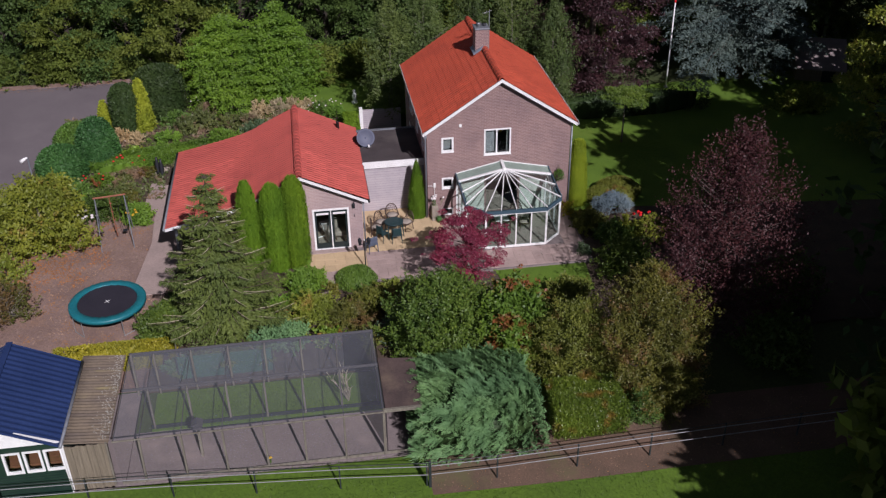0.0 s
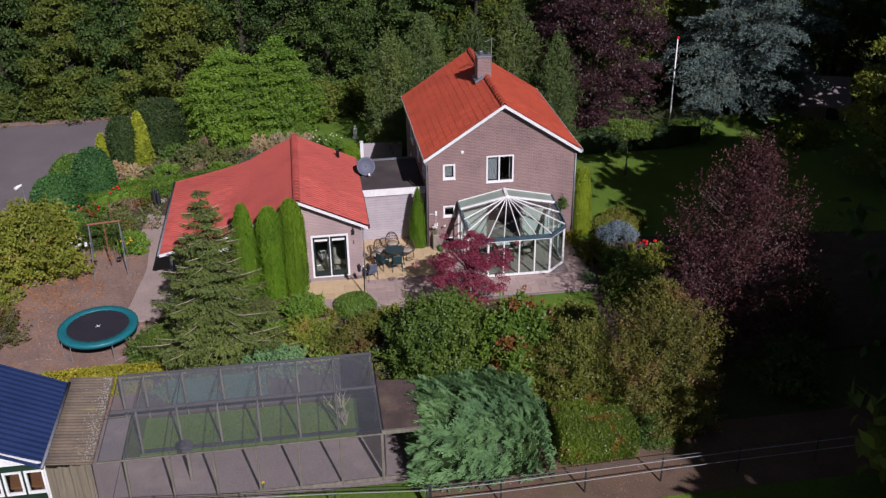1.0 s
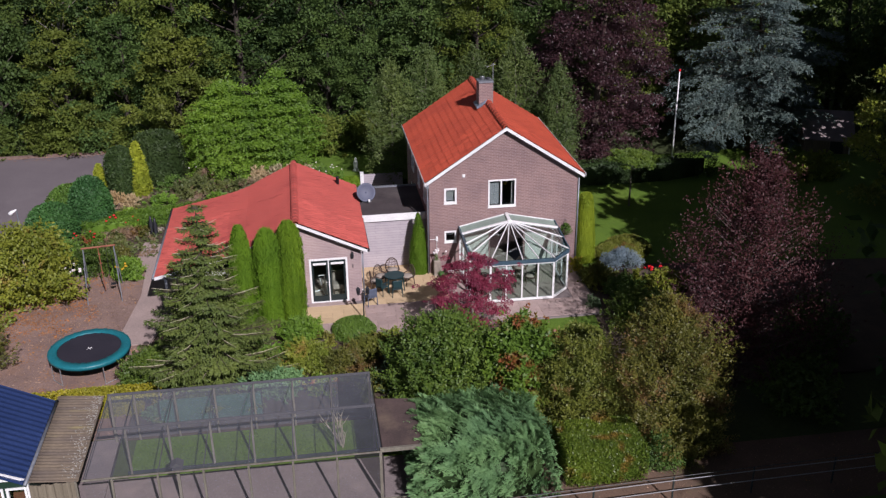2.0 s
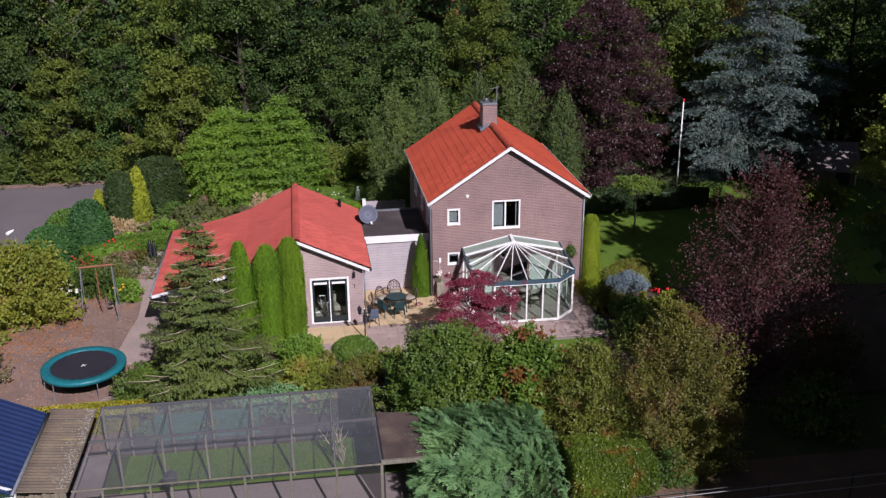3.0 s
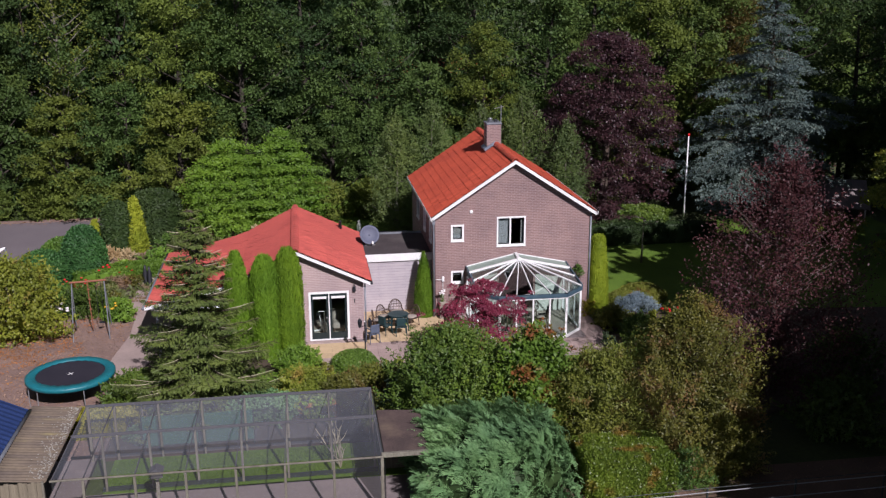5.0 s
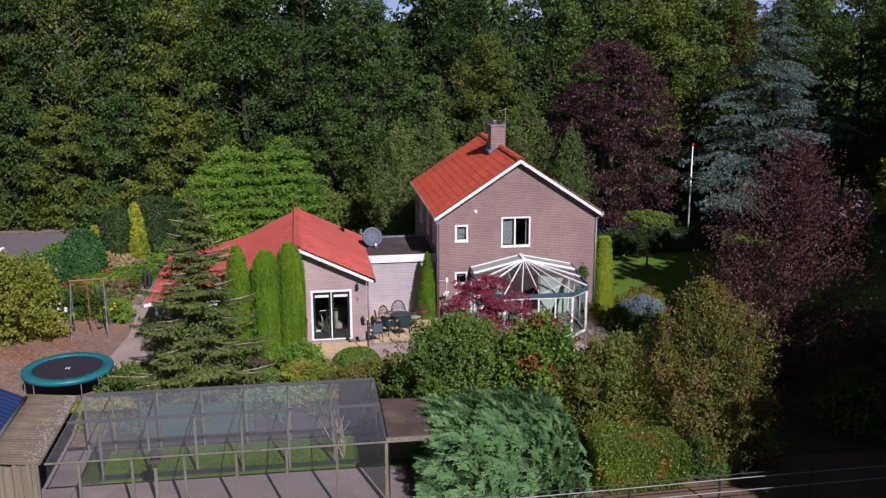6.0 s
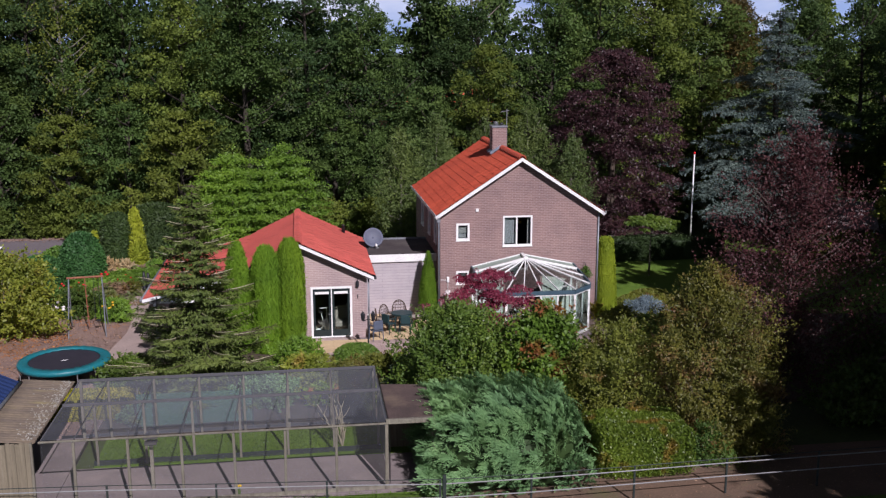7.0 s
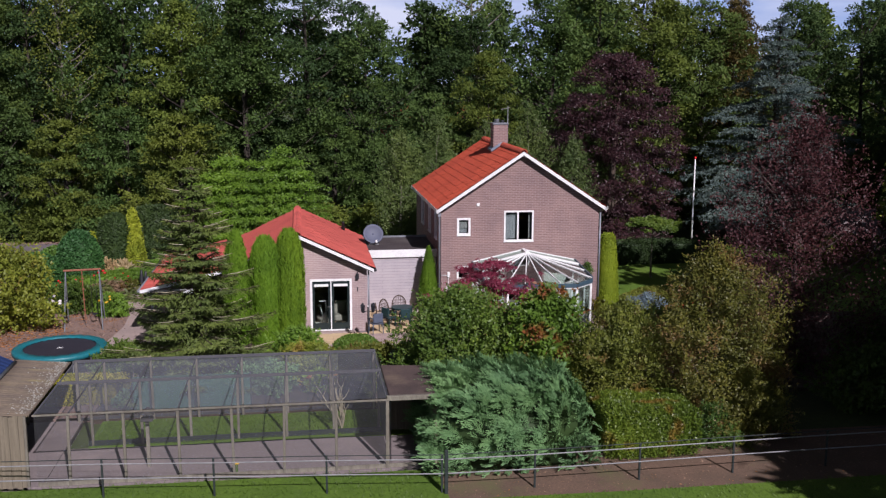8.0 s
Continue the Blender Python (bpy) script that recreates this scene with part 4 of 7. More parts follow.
wl = part("wall_lamp", Shape().box(-3.77, -3.65, AY0 - 0.14, AY0 - 0.03, 2.12, 2.36), BLACK_IRON, annex, "black wall lantern", bevel=0.02)
part("bracket", Shape().box(-3.73, -3.69, AY0 - 0.05, AY0, 2.36, 2.42), BLACK_IRON, wl)
part("thermometer", Shape().box(-3.72, -3.69, AY0 - 0.03, AY0, 1.62, 1.78), BLACK_IRON, annex)
# inside the patio door
bike = thing("exercise_bike", "white exercise bicycle standing inside the patio door", "exercise bike", (-5.05, AY0 + 0.75, -0.01), 20)
part("base_bar", Shape().tube([(-0.25, -0.4, 0.04), (0.25, -0.4, 0.04)], 0.035, 8), WHITE, bike)
part("base_bar", Shape().tube([(-0.25, 0.45, 0.04), (0.25, 0.45, 0.04)], 0.035, 8), WHITE, bike)
part("frame", Shape().tube([(0, -0.4, 0.05), (0, 0.0, 0.35), (0, 0.45, 0.05)], 0.04, 8).tube([(0, 0, 0.3), (-0.05, 0.3, 0.8)], 0.03, 8).tube([(0, -0.2, 0.25), (-0.05, -0.35, 1.15)], 0.03, 8), WHITE, bike)
part("flywheel_case", Shape().dome((0, -0.15, 0.38), 0.06, 0.26, 0.26, 8, 14), WHITE, bike, smooth=True)
part("saddle", Shape().dome((-0.05, 0.32, 0.82), 0.11, 0.15, 0.05, 6, 10), BLACK_IRON, bike, smooth=True)
part("handlebar", Shape().tube([(-0.3, -0.25, 1.15), (-0.05, -0.38, 1.17), (0.22, -0.25, 1.15)], 0.02, 6), WHITE, bike)
ch1 = thing("armchair", "pink upholstered chair inside the patio door", "chair", (-4.35, AY0 + 1.0, -0.01))
part("seat", Shape().box(-0.28, 0.28, -0.25, 0.3, 0.2, 0.45), CUSHION, ch1, bevel=0.05)
part("backrest", Shape().box(-0.28, 0.28, 0.3, 0.42, 0.2, 0.95), CUSHION, ch1, bevel=0.05)
for sx in (-0.22, 0.22):
    for sy in (-0.2, 0.36):
        part("leg", Shape().box(sx - 0.025, sx + 0.025, sy - 0.025, sy + 0.025, 0, 0.2), RATTAN, ch1)

# ---- the link between them ----
link = thing("link_building", "low flat-roofed link of grey painted brick with white fascia", "house")
part("front_wall", Shape().box(-3.31, 0.04, 1.16, 1.40, -0.4, 2.36), PLASTER, link)
part("rear_wall", Shape().box(-3.31, 0.04, 4.76, 5.0, -0.4, 2.36), PLASTER, link)
part("fascia", Shape().box(-3.0, 0.04, 1.06, 1.155, 2.34, 2.68), WHITE, link, "white painted fascia", bevel=0.01)
part("flat_roof", Shape().box(-3.0, 0.04, 1.16, 5.0, 2.37, 2.60), FELT, link, "dark roofing felt")
part("roof_edge", Shape().box(-3.0, 0.04, 4.92, 5.04, 2.605, 2.68), GUTTER, link)
dish = thing("satellite_dish", "blue-grey satellite dish on the flat roof", "satellite dish", (-2.55, 3.1, 2.60))
part("foot", Shape().box(-0.3, 0.15, -0.1, 0.3, 0, 0.05), STEEL, dish)
part("pole", Shape().tube([(-0.1, 0.15, 0), (-0.1, 0.15, 0.4)], 0.025, 8), STEEL, dish)


def bowl(r, depth, rings=6, sides=24):
    s = Shape()
    for i in range(rings + 1):
        q = r * i / rings
        s.v += [(q * math.cos(2 * math.pi * k / sides), q * math.sin(2 * math.pi * k / sides), depth * (q / r) ** 2) for k in range(sides)]
    s.f = [(i * sides + k, i * sides + (k + 1) % sides, (i + 1) * sides + (k + 1) % sides, (i + 1) * sides + k) for i in range(rings) for k in range(sides)]
    return s


refl = part("reflector", bowl(0.47, 0.10), DISH, dish, smooth=True)
refl.matrix_basis = pose(-0.1, 0.08, 0.45, 62, 0, 6)
refl.modifiers.new("thick", "SOLIDIFY").thickness = 0.02
part("feed_arm", Shape().tube([(-0.08, 0.0, 0.02), (0.02, -0.42, 0.16)], 0.015, 6), STEEL, dish)
part("receiver", Shape().tube([(0.02, -0.42, 0.14), (0.02, -0.34, 0.24)], 0.05, 8), WHITE, dish, smooth=True)
yw = thing("garden_wall", "white-washed wall in the shaded courtyard", "wall")
part("wall_face", Shape().box(-2.3, 0.04, 11.4, 11.6, -0.2, 1.0), PLASTER, yw)
part("end_pillar", Shape().box(-2.42, -2.22, 11.3, 11.66, -0.2, 1.15), WHITE, yw, bevel=0.01)

# ---- the conservatory ----
cons = thing("conservatory", "white-framed glass conservatory with a fan-shaped glazed roof", "conservatory")
CE = 1.93
PLAN = [(1.50, 0.0), (1.50, -2.68), (2.27, -3.48), (5.13, -3.52), (5.97, -2.72), (5.97, 0.0)]
HUB, RIDGE = Vector((3.64, -0.96, 2.76)), Vector((3.70, 0.0, 2.74))
part("floor_slab", Shape().prism(PLAN, -0.4, -0.03), FLOOR_TILE, cons)
part("plinth", Shape().prism([(1.44, 0), (5.98 + 0.05, 0), (6.03, -2.76), (5.16, -3.60), (2.24, -3.56), (1.44, -2.72)][::-1], -0.4, -0.07), PATHSTONE, cons)


def glazed_side(a, b, panes):
    """One side of the conservatory between two corners, with white posts, rails and panes."""
    a, b = Vector((*a, 0)), Vector((*b, 0))
    part("bottom_rail", Shape().beam(a + Vector((0, 0, 0.03)), b + Vector((0, 0, 0.03)), 0.07, 0.10), WHITE, cons)
    part("top_rail", Shape().beam(a + Vector((0, 0, CE - 0.16)), b + Vector((0, 0, CE - 0.16)), 0.07, 0.06), WHITE, cons)
    for k in range(panes + 1):
        q = a.lerp(b, k / panes)
        if k or tuple(a[:2]) == PLAN[0]:
            part("post", Shape().beam(q + Vector((0, 0, 0.0)), q + Vector((0, 0, CE - 0.12)), 0.085 if k in (0, panes) else 0.06, 0.07), WHITE, cons)
    n = (b - a).cross(Vector((0, 0, 1))).normalized() * 0.006
    for k in range(panes):
        p, q = a.lerp(b, k / panes), a.lerp(b, (k + 1) / panes)
        ring = [p + Vector((0, 0, 0.08)) - n, q + Vector((0, 0, 0.08)) - n, q + Vector((0, 0, CE - 0.19)) - n, p + Vector((0, 0, CE - 0.19)) - n]
        part("pane", Shape().extrude(ring, 2 * n), GLASS, cons).visible_shadow = False


for (a, b), k in zip(zip(PLAN, PLAN[1:]), (3, 1, 4, 1, 3)):
    glazed_side(a, b, k)
TOP = [2.20, CE + 0.02, CE + 0.02, CE + 0.02, CE + 0.02, 2.20]
for (a, b), za, zb in zip(zip(PLAN, PLAN[1:]), TOP, TOP[1:]):
    a3, b3 = Vector((*a, za - 0.08)), Vector((*b, zb - 0.08))
    d = (b3 - a3).normalized() * 0.05
    part("eaves_beam", Shape().beam(a3 - d, b3 + d, 0.13, 0.15), BLUE_GREY, cons, "blue-grey gutter beam")
for x in (1.50, 5.97):
    part("side_pane", Shape().extrude([(x - 0.004, -0.02, CE - 0.13), (x - 0.004, -2.6, CE - 0.13), (x - 0.004, -0.02, 2.06)], (0.008, 0, 0)), GLASS, cons).visible_shadow = False
EAVE = [(1.46, 0.0, 2.24), (1.46, -0.72, 2.17), (1.46, -1.66, 2.08), (1.47, -2.70, 1.98), (2.25, -3.52, 1.97), (2.98, -3.53, 1.97), (3.70, -3.54, 1.97), (4.42, -3.55, 1.97), (5.15, -3.56, 1.97), (6.0, -2.74, 1.98), (6.02, -1.66, 2.08), (6.02, -0.72, 2.17), (6.02, 0.0, 2.24)]
EAVE = [Vector(q) for q in EAVE]
for i, (a, b) in enumerate(zip(EAVE, EAVE[1:])):
    if i in (0, len(EAVE) - 2):
        tri = [RIDGE, HUB, b, a] if i == 0 else [HUB, RIDGE, b, a]
    else:
        tri = [HUB, b, a]
    up = Vector((0, 0, 0.012))
    part("roof_panel" if len(tri) == 4 else "roof_pane", Shape().extrude([q for q in tri], up), GLASS_GREEN if len(tri) == 4 else GLASS, cons, "frosted green panel" if len(tri) == 4 else "").visible_shadow = len(tri) == 4
for i, q in enumerate(EAVE):
    heavy = i in (1, len(EAVE) - 2)
    start = RIDGE if i in (0, len(EAVE) - 1) else HUB
    part("glazing_bar", Shape().beam(start + Vector((0, 0, 0.03)), q + Vector((0, 0, 0.03)), 0.11 if heavy else 0.035, 0.075 if heavy else 0.045), WHITE, cons)
for x, s in ((1.44, -1), (6.04, 1)):
    part("edge_trim", Shape().beam((x, 0.0, 2.25), (x - s * 0.01, -2.74, 2.0), 0.05, 0.10), BLUE_GREY, cons, "dark roof edge trim")
for x0, x1 in ((1.56, 2.86), (4.64, 5.9)):
    part("rendered_back_wall", Shape().box(x0, x1, -0.022, -0.004, -0.02, 2.12), surface("pale_green_render", (0.50, 0.54, 0.48), (0.44, 0.48, 0.43), 1, 20, 0.9, 0.1), cons, "pale green rendered back wall")
part("ridge_bar", Shape().beam(HUB + Vector((0, 0, 0.04)), RIDGE + Vector((0, 0.0, 0.04)), 0.14, 0.08), WHITE, cons)
part("hub_cap", Shape().dome(tuple(HUB + Vector((0, 0, 0.04))), 0.13, 0.13, 0.07, 5, 12), WHITE, cons, smooth=True)


def wicker_chair(name, at, turn, label, group):
    """A round-backed woven garden chair."""
    c = thing(name, label, "chair", at, turn, group)
    part("seat", Shape().dome((0, 0, 0.40), 0.27, 0.26, 0.07, 5, 16), CUSHION, c, "beige seat cushion", smooth=True)
    part("seat_frame", Shape().tube([(0.28 * math.cos(a), 0.27 * math.sin(a), 0.39) for a in [k * math.pi / 10 for k in range(21)]], 0.028, 6), RATTAN, c, smooth=True)
    arc = [(0.31 * math.cos(a), 0.20 + 0.12 * math.sin(a) * 0.6, 0.45 + 0.43 * math.sin(a)) for a in [k * math.pi / 12 for k in range(13)]]
    part("back_hoop", Shape().tube([(0.30, -0.15, 0.42)] + arc + [(-0.30, -0.15, 0.42)], 0.026, 6), RATTAN, c, smooth=True)
    web = Shape()
    for k in range(1, 12):
        web.tube([(0.29 * math.cos(k * math.pi / 12), 0.22, 0.42), arc[k]], 0.011, 4)
    for z in (0.55, 0.68, 0.81):
        h = 0.3 * math.sqrt(max(0.0, 1 - ((z - 0.45) / 0.44) ** 2))
        web.tube([(-h, 0.235, z), (h, 0.235, z)], 0.011, 4)
    part("back_weave", web, RATTAN, c)
    for sx in (-0.2, 0.2):
        for sy in (-0.2, 0.2):
            part("leg", Shape().tube([(sx, sy, 0.38), (sx * 1.2, sy * 1.2, 0)], [0.022, 0.018], 6), RATTAN, c)
    return c


first = wicker_chair("garden_chair", (-1.75, -0.15, -0.03), 8, "dark rattan garden chair with a rounded back", "chairs round the garden table")
for x, y, a in ((-2.35, -0.75, 45), (-2.65, -1.25, 85), (-1.15, -0.95, -60)):
    copy_thing(first, pose(x, y, -0.03, 0, 0, a))
tbl = thing("garden_table", "dark teal garden table on the sandy slabs", "table", (-1.80, -1.40, -0.03), 8)
part("tabletop", Shape().prism([(0.46 * math.cos(a), 0.42 * math.sin(a)) for a in [k * math.pi / 12 for k in range(24)]], 0.69, 0.73), TABLE_GREEN, tbl, bevel=0.008)
for sx in (-0.33, 0.33):
    for sy in (-0.26, 0.26):
        part("leg", Shape().tube([(sx, sy, 0.69), (sx * 1.2, sy * 1.2, 0)], [0.03, 0.022], 6), TABLE_GREEN, tbl)
part("apron", Shape().tube([(0.42 * math.cos(a), 0.33 * math.sin(a), 0.655) for a in [k * math.pi / 10 for k in range(21)]], 0.03, 6), TABLE_GREEN, tbl)


def plastic_chair(at, turn, material, label):
    """A stacking garden chair with arms."""
    c = thing("plastic_chair", label, "chair", at, turn, "stacking garden chairs")
    part("seat", Shape().box(-0.22, 0.22, -0.2, 0.2, 0.38, 0.42), material, c, bevel=0.015)
    part("backrest", Shape().prism([(-0.22, 0.17), (0.22, 0.17), (0.2, 0.24), (-0.2, 0.24)], 0.46, 0.84), material, c, bevel=0.02)
    for sx in (-0.21, 0.21):
        part("armrest", Shape().beam((sx, -0.18, 0.62), (sx, 0.2, 0.64), 0.05, 0.03), material, c)
        for sy in (-0.17, 0.18):
            part("leg", Shape().tube([(sx, sy, 0.62 if sy < 0 else 0.46), (sx * 1.1, sy * 1.15, 0)], [0.025, 0.018], 6), material, c)
    return c


teal = plastic_chair((-1.75, -2.1, -0.03), 180, TABLE_GREEN, "dark teal plastic garden chair at the table")
copy_thing(teal, pose(-2.4, -1.85, -0.03, 0, 0, 130))
plastic_chair((-3.0, -2.75, -0.03), 200, SLATE_BLUE, "slate blue garden chair beside the lantern post")
# inside the conservatory
ctab = thing("coffee_table", "dark wooden table inside the conservatory", "table", (3.3, -1.9, -0.03))
part("tabletop", Shape().box(-0.5, 0.5, -0.4, 0.4, 0.68, 0.73), RATTAN, ctab, bevel=0.01)
for sx in (-0.42, 0.42):
    for sy in (-0.32, 0.32):
        part("leg", Shape().box(sx - 0.03, sx + 0.03, sy - 0.03, sy + 0.03, 0, 0.68), RATTAN, ctab)
part("tablecloth", Shape().box(-0.3, 0.35, -0.42, 0.42, 0.735, 0.745), WHITE, ctab, "white runner")
for x, y, a in ((4.5, -1.9, -100), (4.2, -0.9, -40), (2.4, -1.6, 90), (3.2, -2.7, 180)):
    q = wicker_chair("wicker_chair", (x, y, -0.03), a, "brown wicker chair inside the conservatory", "chairs in the conservatory") if a == -100 else copy_thing(q, pose(x, y, -0.03, 0, 0, a))

# ---- lantern post, pots ----
lp = thing("lantern_post", "black iron garden post with two lanterns", "lamp post", (-3.42, -4.15, -0.05))
part("pole", Shape().tube([(0, 0, 0), (0, 0, 0.12), (0, 0, 1.45)], [0.06, 0.03, 0.025], 8), BLACK_IRON, lp)
part("cross_arm", Shape().tube([(-0.2, 0, 1.22), (0, 0, 1.30), (0.2, 0, 1.22)], 0.018, 6), BLACK_IRON, lp)
for sx in (-0.2, 0.2):
    lan = part("lantern", Shape().tube([(sx, 0, 1.22), (sx, 0, 1.27), (sx, 0, 1.50), (sx, 0, 1.62)], [0.03, 0.07, 0.10, 0.015], 6), BLACK_IRON, lp)
part("finial", Shape().dome((0, 0, 1.47), 0.03, 0.03, 0.04, 4, 8), WHITE, lp)
wc = thing("watering_can", "green plastic watering can by the house wall", "watering can", (0.52, -0.55, -0.03), -30)
part("can_body", Shape().tube([(0, 0, 0), (0, 0, 0.24), (0, 0, 0.27)], [0.12, 0.13, 0.08], 12), LEAF_DOME, wc, smooth=True)
part("spout", Shape().tube([(0.1, 0, 0.06), (0.3, 0, 0.28)], [0.03, 0.02], 6), LEAF_DOME, wc)
part("handle", Shape().tube([(-0.12, 0, 0.08), (-0.22, 0, 0.2), (-0.05, 0, 0.33), (0.06, 0, 0.28)], 0.015, 6), LEAF_DOME, wc)

# ---- play area ----
tr = thing("trampoline", "round trampoline with black mat and teal edge pad", "trampoline", (-14.42, -6.2, -0.15), 12)
TR = 1.66
tr.matrix_basis = pose(-14.42, -6.2, -0.15, 0, 0, 12) @ Matrix.Diagonal((0.95, 0.95, 1.07, 1))
part("mat", Shape().prism([(1.33 * math.cos(a), 1.33 * math.sin(a)) for a in [k * math.pi / 28 for k in range(56)]], 0.83, 0.85), MAT_BLACK, tr)
pad = Shape()
for r, z in ((1.27, 0.875), (1.30, 0.91), (1.60, 0.91), (TR, 0.87), (TR, 0.76), (TR - 0.03, 0.76), (1.29, 0.855)):
    pad.v += [(r * math.cos(k * math.pi / 28) , r * math.sin(k * math.pi / 28), z + (0.012 * math.sin(k * 2.7) if z > 0.85 else 0)) for k in range(56)]
pad.f = [(i * 56 + k, i * 56 + (k + 1) % 56, ((i + 1) % 7) * 56 + (k + 1) % 56, ((i + 1) % 7) * 56 + k) for i in range(7) for k in range(56)]
part("edge_pad", pad, TEAL, tr, "teal vinyl edge pad", smooth=True)
part("cross_mark", Shape().beam((-0.11, -0.05, 0.854), (0.11, 0.05, 0.854), 0.03, 0.006).beam((-0.05, 0.11, 0.8545), (0.05, -0.11, 0.8545), 0.03, 0.006), WHITE, tr)
part("ring_tube", Shape().tube([(1.6 * math.cos(k * math.pi / 28), 1.6 * math.sin(k * math.pi / 28), 0.80) for k in range(57)], 0.022, 6), STEEL, tr)
for k in range(4):
    leg = Shape()
    for da in (-0.22, 0.22):
        a = k * math.pi / 2 + 0.5 + da
        leg.tube([(1.6 * math.cos(a), 1.6 * math.sin(a), 0.8), (1.6 * math.cos(a), 1.6 * math.sin(a), 0.02)], 0.02, 6)
    a0, a1 = k * math.pi / 2 + 0.28, k * math.pi / 2 + 0.72
    leg.tube([(1.6 * math.cos(a0), 1.6 * math.sin(a0), 0.02), (1.6 * math.cos(a1), 1.6 * math.sin(a1), 0.02)], 0.02, 6)
    part("leg_frame", leg, STEEL, tr)
sw = thing("swing_frame", "metal garden swing frame with brown wooden top bar", "swing", (-15.0, 0.58, -0.15), 8)
part("top_bar", Shape().tube([(-0.74, 0, 2.37), (0.74, 0, 2.37)], 0.045, 8), WOOD_RED, sw)
for sx in (-0.66, 0.66):
    for sy in (-0.85, 0.75):
        part("leg", Shape().tube([(sx, 0, 2.35), (sx * 1.12, sy * 1.2, 0)], 0.022, 8), GUTTER, sw)
    part("brace", Shape().tube([(sx * 1.06, -0.58, 1.0), (sx * 1.06, 0.52, 1.0)], 0.02, 6), GUTTER, sw)
rope = part("climbing_rope", Shape().tube([(-0.02, 0, 2.35), (0.0, 0, 1.1), (0.03, 0, 0.2)], 0.022, 6), WOOD_RED, sw, "brown knotted climbing rope")
for k in range(4):
    part("knot", Shape().dome((0.005 * k, 0, 2.0 - 0.45 * k), 0.07, 0.07, 0.035, 4, 8), WOOD_RED, rope, smooth=True)
part("swing_seat", Shape().box(0.30, 0.52, -0.1, 0.1, 0.45, 0.48), BLACK_IRON, sw)
part("swing_rope", Shape().tube([(0.31, 0, 0.48), (0.31, 0, 2.35)], 0.01, 4).tube([(0.51, 0, 0.48), (0.51, 0, 2.35)], 0.01, 4), BLACK_IRON, sw)
yl = thing("yard_lamp", "grey lamp post with a white shade by the yard", "lamp post", (-19.2, 4.0, -0.15))
part("pole", Shape().tube([(0, 0, 0), (0, 0, 3.1)], [0.05, 0.04], 8), GUTTER, yl)
part("shade", Shape().tube([(0.0, 0, 3.12), (-0.2, -0.02, 3.02), (-0.32, -0.03, 2.92)], [0.04, 0.08, 0.12], 10), WHITE, yl, "white shade", smooth=True)
fp = thing("flagpole", "white flagpole with a red ball at the lawn's edge", "flagpole", (17.65, 14.55, -0.2))
part("pole", Shape().tube([(0, 0, 0), (0, 0, 2.5), (0, 0, 5.6)], [0.06, 0.05, 0.035], 8), WHITE, fp, smooth=True)
part("finial", Shape().dome((0, 0, 5.66), 0.08, 0.08, 0.09, 5, 8), RED, fp, "red ball")
part("foot", Shape().box(-0.12, 0.12, -0.12, 0.12, 0, 0.1), GUTTER, fp)

# ---- the aviary ----
aviary = thing("aviary", "large timber-framed aviary roofed with dark bird netting", "aviary")
AZ = 1.76
FY, MY, BY = -16.25, -13.60, -11.50
FRONT = [-3.77 - 1.353 * k for k in range(7)]
rng_p = random.Random(4)
for y, z in ((FY, AZ), (MY, AZ), (BY, AZ)):
    for x in FRONT:
        lean_x, lean_y = rng_p.uniform(-0.03, 0.03), rng_p.uniform(-0.03, 0.03)
        part("post", Shape().beam((x + lean_x, y + lean_y, -0.2), (x, y, z - 0.04), 0.07, 0.07), TIMBER, aviary, bevel=0.008)
for y in (FY, MY, BY):
    part("rail", Shape().beam((-12.75, y, AZ), (-3.72, y, AZ), 0.05 if y == FY else 0.07, 0.05 if y == FY else 0.08), TIMBER if y == FY else RAIL, aviary, bevel=0.008)
for x in FRONT + [-12.72]:
    part("rafter", Shape().beam((x, FY + 0.05, AZ - 0.01), (x, BY - 0.05, AZ - 0.01), 0.025, 0.035), RAIL, aviary)
part("kick_board", Shape().box(-12.7, -2.5, FY - 0.03, FY, -0.2, -0.02), TIMBER, aviary)
part("kick_board", Shape().box(-12.0, -3.7, MY - 0.02, MY + 0.02, -0.2, 0.03), DARK_STEEL, aviary, "dark board along the grass")

def net_sheet(name, corners, material, sag=0.06, n=16):
    """Netting between four corners, sagging a little."""
    a, b, c, d = [Vector(q) for q in corners]
    s = Shape()
    for j in range(n + 1):
        for i in range(n + 1):
            u, v = i / n, j / n
            q = a.lerp(b, u).lerp(d.lerp(c, u), v)
            q.z -= sag * abs(math.sin(u * math.pi * 7)) * math.sin(v * math.pi)
            s.v.append(tuple(q))
    s.f = [(j * (n + 1) + i, j * (n + 1) + i + 1, (j + 1) * (n + 1) + i + 1, (j + 1) * (n + 1) + i) for j in range(n) for i in range(n)]
    return part(name, s, material, aviary, smooth=True)


